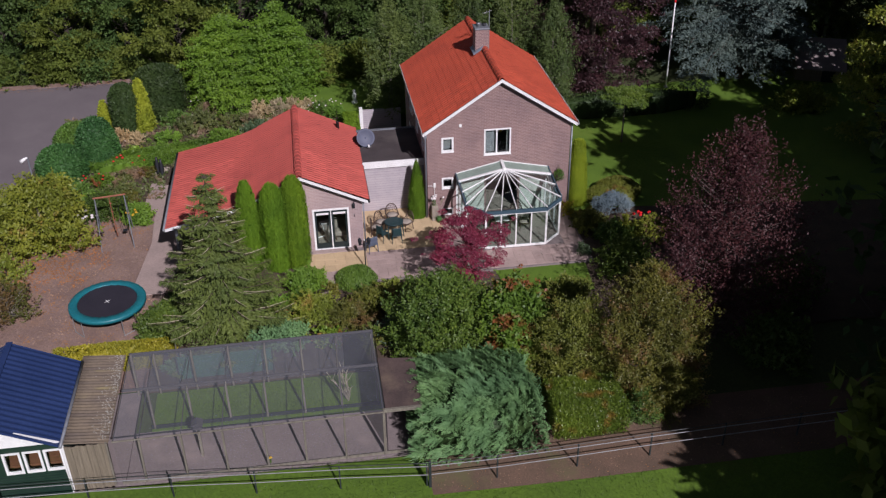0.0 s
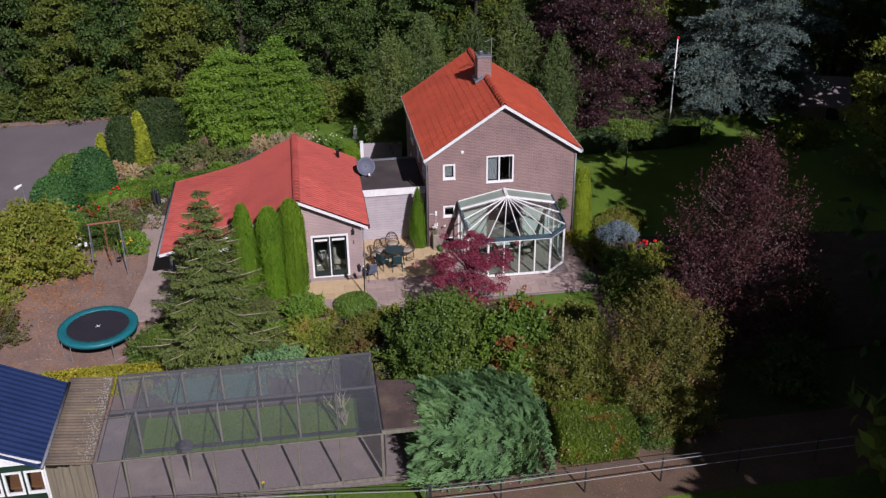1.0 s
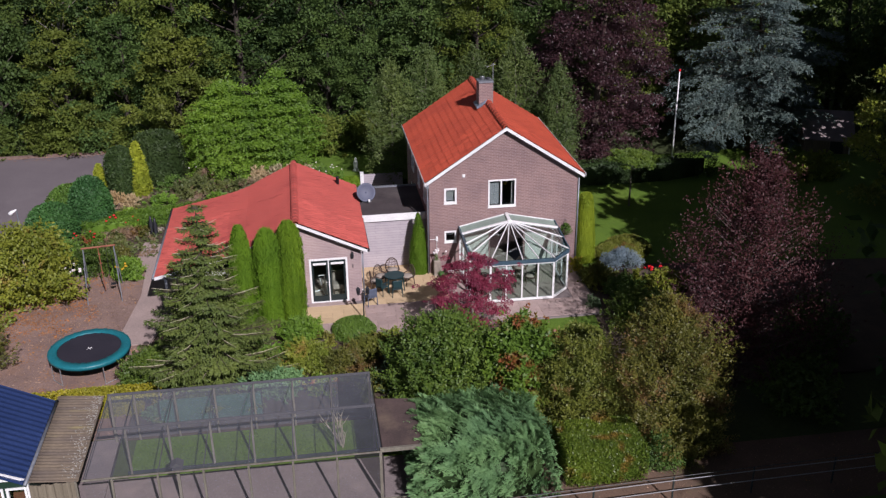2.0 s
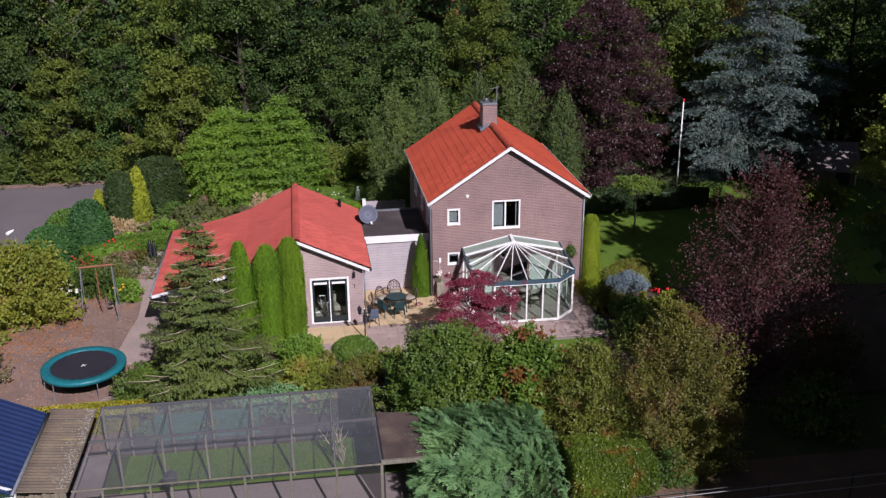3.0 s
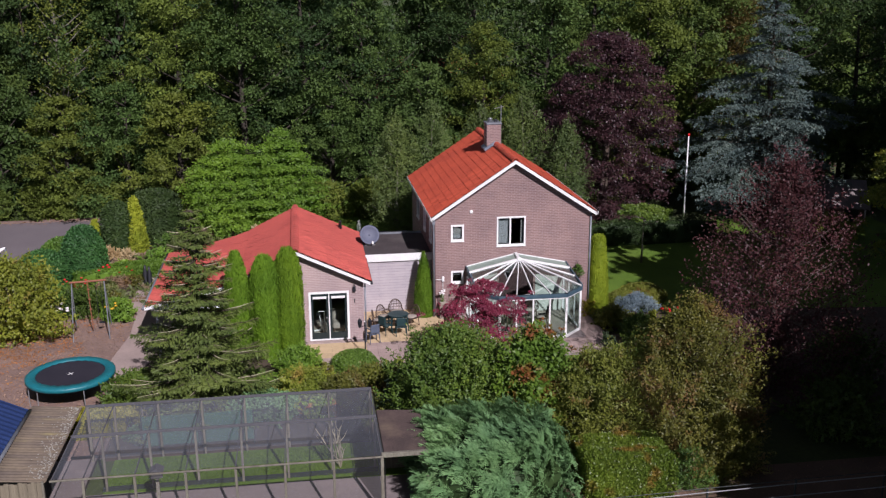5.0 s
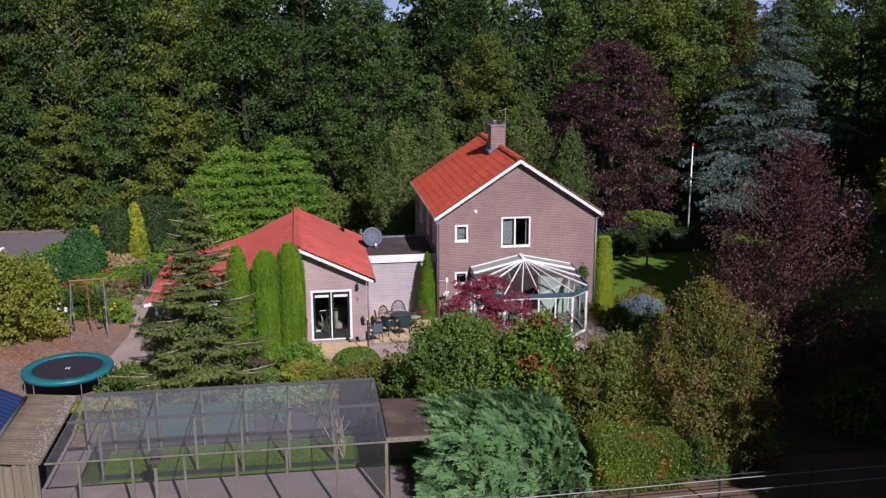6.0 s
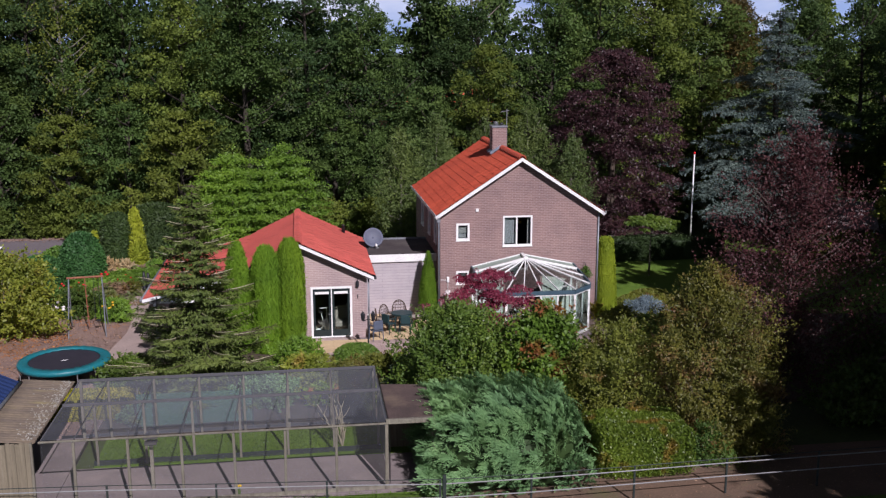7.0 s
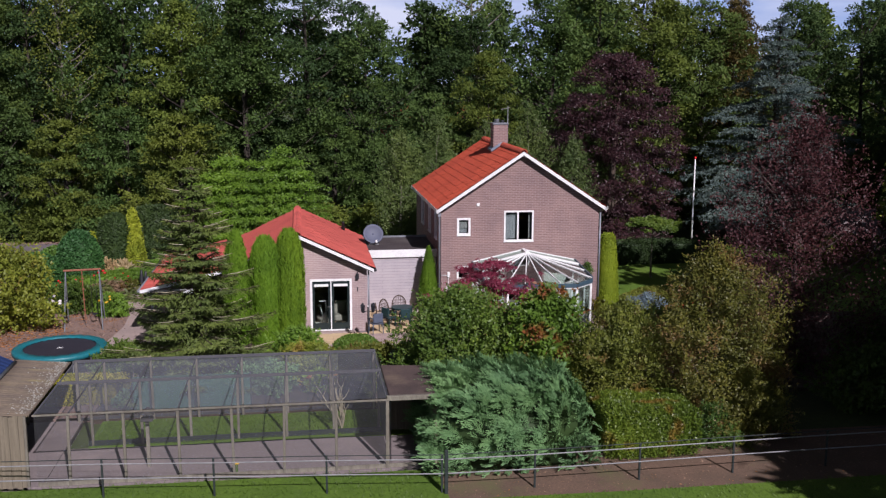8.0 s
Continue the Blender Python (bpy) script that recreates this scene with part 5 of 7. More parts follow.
net_sheet("roof_net", [(-12.7, FY, AZ + 0.05), (-3.72, FY, AZ + 0.05), (-3.72, MY, AZ + 0.05), (-12.7, MY, AZ + 0.05)], NET, n=28)
net_sheet("roof_net", [(-12.7, MY, AZ + 0.05), (-3.72, MY, AZ + 0.05), (-3.72, BY, AZ + 0.05), (-12.7, BY, AZ + 0.05)], NET, n=28)
net_sheet("rear_net", [(-12.7, BY + 0.04, -0.1), (-3.7, BY + 0.04, -0.1), (-3.7, BY + 0.04, AZ), (-12.7, BY + 0.04, AZ)], NET, 0.0)
net_sheet("front_net", [(-12.7, FY - 0.03, -0.05), (-3.76, FY - 0.03, -0.05), (-3.76, FY - 0.03, AZ), (-12.7, FY - 0.03, AZ)], NET_FINE, 0.0)
net_sheet("side_net", [(-3.66, -16.2, -0.1), (-3.66, BY, -0.1), (-3.66, BY, AZ), (-3.66, -16.2, AZ)], NET_DARK, 0.0)
net_sheet("rear_net", [(FRONT[1] + 0.25, BY + 0.02, -0.1), (-3.7, BY + 0.02, -0.1), (-3.7, BY + 0.02, AZ), (FRONT[1] + 0.25, BY + 0.02, AZ)], NET_DARK, 0.0)
# dead bush inside
db = thing("bare_bush", "leafless pale branching bush inside the aviary", "bush", (-4.85, -13.2, -0.12))
rb = random.Random(9)
tw = Shape()
for k in range(11):
    a, l = rb.uniform(0, 6.28), rb.uniform(0.8, 1.6)
    p0, d = Vector((0, 0, 0)), Vector((math.cos(a) * 0.35, math.sin(a) * 0.25, 1)).normalized()
    pts = [p0]
    for j in range(4):
        d = (d + Vector((rb.uniform(-0.3, 0.3), rb.uniform(-0.3, 0.3), rb.uniform(-0.1, 0.2)))).normalized()
        pts.append(pts[-1] + d * l / 4)
    tw.tube(pts, [0.03, 0.022, 0.017, 0.012, 0.006], 5)
    for j in (2, 3):
        e = (d + Vector((rb.uniform(-0.9, 0.9), rb.uniform(-0.9, 0.9), 0.3))).normalized()
        tw.tube([pts[j], pts[j] + e * 0.25, pts[j] + e * 0.42 + Vector((0, 0, 0.1))], [0.014, 0.01, 0.005], 4)
part("branchwork", tw, TWIG, db)
# box with flat brown roof at the end of the aviary
box = thing("aviary_shelter", "low shelter with a mossy brown felt roof beside the aviary", "shed")
part("roof", Shape().prism([(-3.70, -16.15), (-2.45, -16.15), (-2.35, -13.5), (-3.70, -13.3)], AZ - 0.02, AZ + 0.07), BROWN_FELT, box, bevel=0.02)
part("roof_edge", Shape().box(-3.78, -2.4, -16.27, -16.16, AZ - 0.03, AZ + 0.10), TIMBER, box, "pale lichened edge board", bevel=0.01)
part("rear_wall", Shape().box(-3.6, -2.4, -13.5, -13.44, -0.2, AZ - 0.02), BOARD, box)
part("side_wall", Shape().box(-2.46, -2.40, -16.1, -13.5, -0.2, AZ - 0.02), BOARD, box)
part("corner_post", Shape().box(-3.80, -3.72, -16.26, -16.18, -0.2, AZ - 0.03), TIMBER, box)
# perch stand and yellow flowers in the run
ps = thing("bird_feeder", "wooden post with a small feeding tray in the aviary", "bird feeder", (-10.1, -15.3, -0.13))
part("pole", Shape().beam((0, 0, 0), (0, 0, 1.3), 0.09, 0.09), TIMBER, ps)
part("tray", Shape().box(-0.16, 0.16, -0.14, 0.14, 1.3, 1.36), RAIL, ps, bevel=0.01)
part("tray_roof", Shape().extrude([(-0.2, -0.18, 1.5), (0.2, -0.18, 1.5), (0, -0.18, 1.62)], (0, 0.36, 0)), RAIL, ps)
part("tray_post", Shape().box(-0.02, 0.02, -0.02, 0.02, 1.36, 1.5), RAIL, ps)

# ---- corrugated lean-to between shed and aviary ----
lean = thing("lean_to", "old board lean-to with a lichened corrugated roof", "shed")


def corrugated(x0, x1, y0, y1, z_at, pitch, depth, along="y"):
    """A wavy sheet whose waves follow one another along an axis; z_at(x, y) is its height."""
    s = Shape()
    n = int((y1 - y0) / pitch) * 6 if along == "y" else int((x1 - x0) / pitch) * 6
    for i in range(n + 1):
        wave = depth * math.sin(i / 6 * 2 * math.pi)
        for e in (0.0, -0.012):
            for k in range(4):
                if along == "y":
                    x, y = x0 + (x1 - x0) * k / 3, y0 + (y1 - y0) * i / n
                else:
                    x, y = x0 + (x1 - x0) * i / n, y0 + (y1 - y0) * k / 3
                s.v.append((x, y, z_at(x, y) + wave + e))
    for i in range(n):
        o, q = i * 8, (i + 1) * 8
        for k in range(3):
            s.f += [(o + k, o + k + 1, q + k + 1, q + k), (o + 4 + k, q + 4 + k, q + 5 + k, o + 5 + k)]
        s.f += [(o, q, q + 4, o + 4), (o + 3, o + 7, q + 7, q + 3)]
    s.f += [(0, 4, 5, 1), (1, 5, 6, 2), (2, 6, 7, 3)]
    return s


part("roof_sheet", corrugated(-14.36, -12.86, -16.22, -11.45, lambda x, y: 1.88 - 0.10 * (x + 14.36), 0.155, 0.032), CORRUGATED, lean, "lichened corrugated sheet", smooth=True)
rl = random.Random(11)
spots = Shape()
for _ in range(420):
    x, y = -12.90 - abs(rl.gauss(0, 0.24)), rl.uniform(-16.1, -11.5)
    r = rl.uniform(0.006, 0.020)
    spots.dome((x, y, 1.902 - 0.10 * (x + 14.36)), r * 1.5, r, 0.012, 2, 6, 0.0)
tagged(part("lichen", spots, LICHEN, lean, "pale lichen spots"), kind="stuff")
for k in range(11):
    x = -14.25 + 0.118 * k
    part("wall_board", Shape().box(x, x + 0.112, -16.30 - 0.01 * (k % 2), -16.27, -0.18, 1.80 - 0.02 * (k % 3)), BOARD, lean)
part("corner_post", Shape().box(-12.98, -12.90, -16.28, -16.2, -0.18, 1.76), TIMBER, lean)
part("corner_post", Shape().box(-12.72, -12.64, -11.6, -11.52, -0.18, 1.76), TIMBER, lean)
part("corner_post", Shape().box(-14.2, -14.12, -11.6, -11.52, -0.18, 1.76), TIMBER, lean)

# ---- blue-roofed shed ----
shed = thing("shed", "dark green timber shed with a blue sheet roof", "shed")
SE, SR, SRX, SEX = 1.95, 3.05, -16.6, -14.36
SLS = (SR - SE) / (SEX - SRX)
wallz = SE - 0.02
WINS = [(-14.95, -14.35, 0.80, 1.72), (-15.60, -15.02, 0.80, 1.72), (-16.25, -15.67, 0.80, 1.72), (-17.6, -17.0, 0.80, 1.72)]
part("front_wall", pierced(Shape(), "x", -18.8, -14.32, -0.3, wallz, -16.20, 0.10, WINS), GREEN_BOARD, shed)
part("rear_wall", Shape().box(-18.8, -14.32, -12.0, -11.9, -0.3, wallz), GREEN_BOARD, shed)
part("side_wall", Shape().box(-14.42, -14.32, -16.1, -12.0, -0.3, wallz), GREEN_BOARD, shed)
part("side_wall", Shape().box(-18.8, -18.7, -16.1, -12.0, -0.3, wallz), GREEN_BOARD, shed)
part("gable_board", Shape().extrude([(-18.85, -16.26, SE + 0.05), (-14.35, -16.26, SE + 0.05), (SRX, -16.26, SR - 0.06)], (0, 0.06, 0)), WHITE, shed, "white painted gable")
part("floor_slab", Shape().box(-18.7, -14.42, -16.1, -12.0, -0.3, -0.1), WOOD_RED, shed)
part("workbench", Shape().box(-18.0, -14.6, -15.6, -14.9, 0.55, 0.62), WOOD_RED, shed, "brown wooden bench inside")
part("bench_leg", Shape().box(-14.7, -14.62, -15.5, -15.42, -0.1, 0.55), WOOD_RED, shed)
part("bench_leg", Shape().box(-17.9, -17.82, -15.5, -15.42, -0.1, 0.55), WOOD_RED, shed)
for q in WINS:
    window(shed, "x", *q, -16.20, frame=0.075, depth=0.06, pane=GLASS, sill=False)
part("corner_trim", Shape().box(-14.36, -14.27, -16.26, -16.16, -0.3, wallz), WHITE, shed, "white corner board")
for k in range(9):
    part("board_joint", Shape().box(-18.8, -14.37, -16.215, -16.203, -0.2 + 0.11 * k, -0.19 + 0.11 * k), DARK_FRAME, shed)
part("roof_sheet", corrugated(SRX, SEX, -16.42, -11.85, lambda x, y: SR - (x - SRX) * SLS, 0.25, 0.014), BLUE_ROOF, shed, "blue coated profiled sheet")
part("roof_sheet", corrugated(2 * SRX - SEX, SRX, -16.42, -11.85, lambda x, y: SR - (SRX - x) * SLS, 0.25, 0.014), BLUE_ROOF, shed, "blue coated profiled sheet")
part("ridge_cap", Shape().beam((SRX, -16.44, SR + 0.01), (SRX, -11.83, SR + 0.01), 0.22, 0.03), BLUE_ROOF, shed)
part("gutter", Shape().tube([(SEX + 0.05, -16.42, SE - 0.03), (SEX + 0.05, -11.85, SE - 0.03)], 0.055, 8), GUTTER, shed, "grey gutter", smooth=True)
part("downpipe", Shape().tube([(SEX + 0.02, -16.36, SE - 0.05), (SEX + 0.02, -16.32, 0.9), (SEX + 0.05, -16.32, -0.1)], 0.03, 8), WHITE, shed, smooth=True)

# ---- estate fence ----
fence = thing("rail_fence", "dark steel post fence with two pale horizontal rails", "fence")
FP = [(-16.5, -16.75), (-13.7, -16.9), (-10.95, -17.1), (-8.22, -17.4), (-5.43, -17.65), (-2.55, -17.98), (-0.15, -18.0), (2.67, -17.92), (5.3, -17.82), (8.0, -17.75), (10.8, -17.7), (13.6, -17.65)]
for x, y in FP:
    part("post", Shape().beam((x, y, -0.3), (x, y, 0.86), 0.05, 0.05), DARK_STEEL, fence, bevel=0.006)
for (x0, y0), (x1, y1) in zip(FP, FP[1:]):
    for z in (0.74, 0.36):
        part("rail", Shape().tube([(x0, y0 - 0.035, z), (x1, y1 - 0.035, z)], 0.016, 6), WHITE_RAIL, fence)
    part("wire", Shape().tube([(x0, y0, 0.85), (x1, y1, 0.85)], 0.012, 5), DARK_STEEL, fence)
gp = thing("gate_post", "dark steel gate post in the fence", "post", (-2.45, -18.05, -0.3))
part("pole", Shape().beam((0, 0, 0), (0, 0, 1.3), 0.09, 0.09), DARK_STEEL, gp, bevel=0.01)
# thin poles behind the aviary
for x, y, h in ((-11.35, -9.9, 1.3), (-14.1, -11.0, 1.2), (-11.1, -10.6, 1.0)):
    solid("stake", Shape().tube([(x, y, -0.2), (x + 0.03, y, h)], 0.022, 6), TIMBER, "thin wooden garden stake", "stake")
gf = thing("mesh_fence", "green mesh fence panel behind the aviary", "fence")
for x in (-11.2, -9.4, -7.6):
    part("post", Shape().tube([(x, -11.0, -0.2), (x, -11.0, 1.1)], 0.025, 6), DARK_STEEL, gf)
part("mesh_panel", Shape().box(-11.2, -7.6, -11.005, -10.995, 0.0, 1.05), netting("green_mesh", (0.06, 0.20, 0.15), 0.58), gf)
# house far among the trees
fh = thing("far_shed", "low shed with a pinkish grey roof and white gable", "shed", (27.4, 13.6, -0.35), -22)
part("wall", Shape().box(-1.2, 1.55, 0.15, 4, 0, 1.2), BOARD, fh)
part("gable", Shape().extrude([(1.56, 0.1, 0), (1.56, 4.0, 0), (1.56, 4.0, 1.2), (1.56, 2.05, 2.3), (1.56, 0.1, 1.2)], (0.08, 0, 0)), WHITE, fh, "white painted gable")
part("roof", Shape().extrude([(-1.35, -0.3, 1.10), (-1.35, 2.05, 2.42), (-1.35, 4.4, 1.10), (-1.35, 4.4, 1.18), (-1.35, 2.05, 2.52), (-1.35, -0.3, 1.18)], (3.15, 0, 0)), surface("pinkish_grey_roofing", (0.23, 0.19, 0.186), (0.19, 0.16, 0.156), 1, 20, 0.8, 0.3), fh)
part("door", Shape().box(0.4, 1.2, 0.10, 0.148, 0.0, 1.05), DARK_FRAME, fh)
rh = thing("far_red_house", "house with a red tile roof hidden behind the wood", "house", (8.5, 46.0, -0.2), 15)
part("wall", Shape().box(-5, 5, 0, 7, 0, 4.0), BRICK_X, rh)
part("roof", Shape().extrude([(-5.5, -0.5, 3.9), (-5.5, 7.5, 3.9), (-5.5, 3.5, 8.0)], (11, 0, 0)), TILE, rh)
part("window", Shape().box(-3, -1.5, -0.04, 0.0, 1.2, 2.6), GLASS_DIM, rh)

# ---- planting: clipped conifers and hedges ----
for k, (x, y, r, h) in enumerate(((-8.45, -3.15, 0.52, 4.1), (-7.35, -3.25, 0.60, 3.9), (-6.42, -3.15, 0.58, 4.15))):
    clipped("cypress", (x, y, -0.2), column(r, (0.30, 0.62, 0.58)[k]), h + 0.35, 21000, 0.145, LEAF_CYPRESS, "bright green columnar cypress before the annex wall", "cypress", 20 + k, ratio=0.17, core=0.84, group="cypresses by the annex", up=2.4, turn=40 * k)
clipped("cypress", (-0.45, 0.25, -0.1), spire(0.50), 3.0, 10500, 0.105, LEAF_CYPRESS, "slim green spire cypress in the corner by the house", "cypress", 24, ratio=0.2, up=2.0, round_top=0.05)
clipped("cypress", (7.72, 0.5, -0.2), lambda u, a: (0.56 - 0.27 * u) * (1 if u < 0.93 else math.sqrt(max(0.0, 1 - ((u - 0.93) / 0.07) ** 2)) * 0.9 + 0.1) * (1 + 0.05 * math.sin(3 * a + 5 * u)) if u < 0.999 else 0.0, 3.5, 12000, 0.09, LEAF_CYPRESS_GOLD, "yellow-green clipped cypress beside the house corner", "cypress", 25, ratio=0.25, up=1.4)
clipped("yew", (-16.0, 13.6, -0.2), column(0.82, 0.6), 3.0, 7500, 0.115, LEAF_YEW_AND_SHADE, "dark clipped yew column by the yard", "yew", 26, up=0.5)
clipped("yew", (-14.2, 15.9, -0.2), column(1.45, 0.7), 3.1, 9500, 0.115, LEAF_YEW_AND_SHADE, "broad dark clipped yew by the flower border", "yew", 27, up=0.5)
clipped("golden_conifer", (-15.05, 13.6, -0.2), spire(0.62), 3.2, 6300, 0.172, LEAF_GOLD, "golden yellow upright conifer in the border", "conifer", 28, ratio=0.42, up=0.9, round_top=0.05)
clipped("golden_conifer", (-17.3, 13.9, -0.2), spire(0.5), 1.9, 3780, 0.145, LEAF_GOLD, "small golden conifer beside the dark yew", "conifer", 29, ratio=0.42, up=0.9, round_top=0.05)
clipped("dome_bush", (-17.05, 9.5, -0.2), ball(1.08), 2.7, 9000, 0.118, LEAF_DOME, "dark green clipped dome bush by the yard", "bush", 30, group="domes by the yard")
clipped("dome_bush", (-18.75, 7.9, -0.2), ball(1.25), 1.85, 9000, 0.118, LEAF_DOME, "dark green clipped dome bush by the yard", "bush", 31, group="domes by the yard")
clipped("dome_bush", (-18.4, 11.4, -0.2), ball(1.35), 1.6, 9450, 0.106, LEAF_HEDGE, "loose green bush between dome and yard", "bush", 32, core=0.8)
clipped("box_ball", (-3.92, -5.15, -0.2), ball(0.86), 0.72, 8400, 0.058, LEAF_HEDGE, "clipped green box ball on the terrace edge", "bush", 33)
clipped("golden_ball", (10.1, 0.9, -0.2), ball(1.1), 0.85, 8400, 0.066, LEAF_OLIVE, "clipped olive-green ball on the lawn's edge", "bush", 34, group="balls by the lawn")
clipped("golden_ball", (9.0, 0.45, -0.2), ball(0.7), 0.75, 5500, 0.066, LEAF_OLIVE, "clipped olive-green ball on the lawn's edge", "bush", 35, group="balls by the lawn")
plant("blue_spruce", (9.25, -0.7, -0.2), 0.95, 1.0, 0.85, 0.08, "leaf", 8500, 0.085, LEAF_BLUE, "low silvery blue dwarf spruce", "conifer", 36, clumps=48, radius=0.27, profile=bushy, trunk=0.03, ratio=0.32, lift=0.8, crown="foliage")
clipped("low_hedge", (-13.7, 9.2, -0.2), block(4.6, 0.75), 0.62, 14000, 0.085, LEAF_BRIGHT, "long low clipped green hedge behind the annex", "hedge", 37, round_top=0.6, kind="", turn=12)
clipped("low_hedge", (-2.95, 10.6, -0.1), block(0.42, 1.2), 1.0, 10500, 0.053, LEAF_CYPRESS, "bright green square hedge block behind the annex", "hedge", 38, round_top=0.4)
clipped("lawn_hedge", (13.4, 11.0, -0.2), block(5.4, 0.6), 1.30, 16000, 0.095, LEAF_YEW_AND_SHADE, "dark green clipped hedge closing off the lawn", "hedge", 41, round_top=0.35)
clipped("laurel_hedge", (3.55, -15.65, -0.2), block(1.3, 0.95, 0.25), 1.45, 26000, 0.07, LEAF_LAUREL, "glossy yellow-green hedge block by the fence", "hedge", 39, round_top=0.4, core=0.86)
clipped("low_hedge", (-13.8, -9.45, -0.2), block(2.3, 0.5), 0.80, 13000, 0.085, LEAF_YELLOW, "yellow-leaved low hedge behind the aviary", "hedge", 40, round_top=0.5, core=0.8)

# ---- shrubs ----
plant("shrub", (-0.85, -10.9, -0.2), 3.7, 2.2, 1.9, 0.1, "leaf", 50000, 0.098, LEAF_SHRUB, "large deep green shrub with glossy leaves", "shrub", 50, profile=mound, trunk=0.07, lean=0.4)
plant("shrub", (1.75, -11.8, -0.2), 3.75, 1.45, 1.4, 0.1, "leaf", 25000, 0.138, LEAF_LIME, "bright green broad-leaved shrub with reddening patches", "shrub", 51, profile=mound, trunk=0.07, lean=0.5)
plant("shrub", (3.7, -13.4, -0.2), 3.6, 1.6, 1.5, 0.1, "leaf", 42000, 0.072, LEAF_OLIVE, "tall olive-green shrub with small leaves", "shrub", 52, profile=mound, trunk=0.07, lean=0.45)
plant("tree", (6.25, -14.3, -0.2), 5.45, 2.0, 1.95, 0.05, "leaf", 66000, 0.076, LEAF_BROWN, "bronze-green small tree at the garden's edge", "tree", 53, profile=lambda u: 0.86 + 0.14 * math.sin(math.pi * min(1, u / 0.8)) if u < 0.55 else max(0.15, 1.0 - ((u - 0.55) / 0.5) ** 2.0), lean=0.5, trunk=0.12, ratio=0.5, shoot=0.8)
plant("tree", (10.2, -11.6, -0.2), 9.3, 2.95, 2.5, 1.3, "leaf", 38000, 0.085, LEAF_PLUM, "purple-leaved plum tree with open branches", "tree", 54, clumps=230, radius=0.38, profile=egg, trunk=0.075, limbs=110, bark=BARK_TWIG, lean=0.6, shoot=1.4)
plant("maple", (0.95, -6.25, -0.1), 3.75, 2.0, 1.5, 0.7, "leaf", 26000, 0.066, LEAF_MAPLE, "crimson Japanese maple spreading over the terrace", "tree", 55, clumps=130, radius=0.30, profile=oval, trunk=0.06, limbs=60, bark=BARK_PALE, flat=0.32, droop=0.3, lean=0.45)
plant("shrub", (-6.1, -5.5, -0.2), 1.25, 1.1, 0.9, 0.15, "leaf", 9800, 0.084, LEAF_BRIGHT, "light green shrub beneath the cypresses", "shrub", 56, clumps=40, radius=0.35, profile=bushy, trunk=0.03)
plant("shrub", (-5.9, -7.6, -0.2), 1.2, 1.2, 1.2, 0.15, "leaf", 11200, 0.077, LEAF_TREE_L, "yellow-green low shrub in the border", "shrub", 57, clumps=45, radius=0.36, profile=bushy, trunk=0.03)
plant("shrub", (-4.3, -8.2, -0.2), 1.1, 1.1, 1.1, 0.15, "leaf", 9800, 0.077, LEAF_BROWN, "bronze and green low shrub in the border", "shrub", 58, clumps=40, radius=0.36, profile=bushy, trunk=0.03)
plant("shrub", (-3.3, -7.2, -0.2), 0.95, 1.2, 0.9, 0.15, "leaf", 8400, 0.084, LEAF_OLIVE, "olive shrub beside the terrace", "shrub", 59, clumps=40, radius=0.33, profile=bushy, trunk=0.03)
plant("shrub", (-2.3, -9.6, -0.2), 1.6, 1.0, 1.0, 0.15, "leaf", 9800, 0.098, LEAF_GREY, "grey-green shrub in the border", "shrub", 60, clumps=40, radius=0.36, profile=bushy, trunk=0.04)
plant("shrub", (-12.0, -7.9, -0.2), 1.5, 1.1, 1.3, 0.15, "leaf", 12600, 0.091, LEAF_SHRUB, "dark green shrub between spruce and trampoline", "shrub", 61, clumps=50, radius=0.38, profile=bushy, trunk=0.04)
plant("shrub", (-7.3, -9.25, -0.2), 1.15, 1.3, 0.8, 0.1, "leaf", 9100, 0.091, LEAF_JUNIPER, "blue-green shrub behind the aviary", "shrub", 62, clumps=40, radius=0.33, profile=bushy, trunk=0.03)
plant("shrub", (4.9, -8.6, -0.2), 1.5, 1.3, 1.1, 0.15, "leaf", 10500, 0.091, LEAF_OLIVE, "olive shrub before the small lawn", "shrub", 63, clumps=45, radius=0.4, profile=bushy, trunk=0.04)
plant("shrub", (7.6, -2.2, -0.2), 0.95, 0.9, 0.9, 0.1, "leaf", 7000, 0.084, LEAF_OLIVE, "yellow-green shrub by the conservatory", "shrub", 64, clumps=35, radius=0.32, profile=bushy, trunk=0.03)
plant("shrub", (8.5, -3.3, -0.2), 0.9, 1.0, 0.8, 0.1, "leaf", 7000, 0.084, LEAF_SHRUB, "dark green shrub by the conservatory", "shrub", 65, clumps=35, radius=0.32, profile=bushy, trunk=0.03)
plant("shrub", (10.6, -3.4, -0.2), 1.0, 1.4, 0.9, 0.1, "leaf", 8400, 0.084, LEAF_TREE_L, "green border shrub by the lawn", "shrub", 66, clumps=40, radius=0.34, profile=bushy, trunk=0.03)
plant("shrub", (8.3, -6.0, -0.2), 1.5, 1.6, 1.3, 0.1, "leaf", 11200, 0.098, LEAF_SHRUB, "shaded green shrub in the border", "shrub", 67, clumps=45, radius=0.4, profile=bushy, trunk=0.04)
plant("shrub", (5.6, -15.9, -0.2), 1.3, 0.8, 0.7, 0.1, "leaf", 9100, 0.070, LEAF_HEDGE, "soft green bush beside the hedge block", "shrub", 68, clumps=40, radius=0.32, profile=bushy, trunk=0.03, ratio=0.25)
plant("shrub", (6.9, -15.2, -0.2), 2.9, 1.45, 1.0, 0.1, "leaf", 20000, 0.08, LEAF_BROWN, "bronze-green shrub at the foot of the bronze tree", "shrub", 69, clumps=45, radius=0.4, profile=bushy, trunk=0.04)
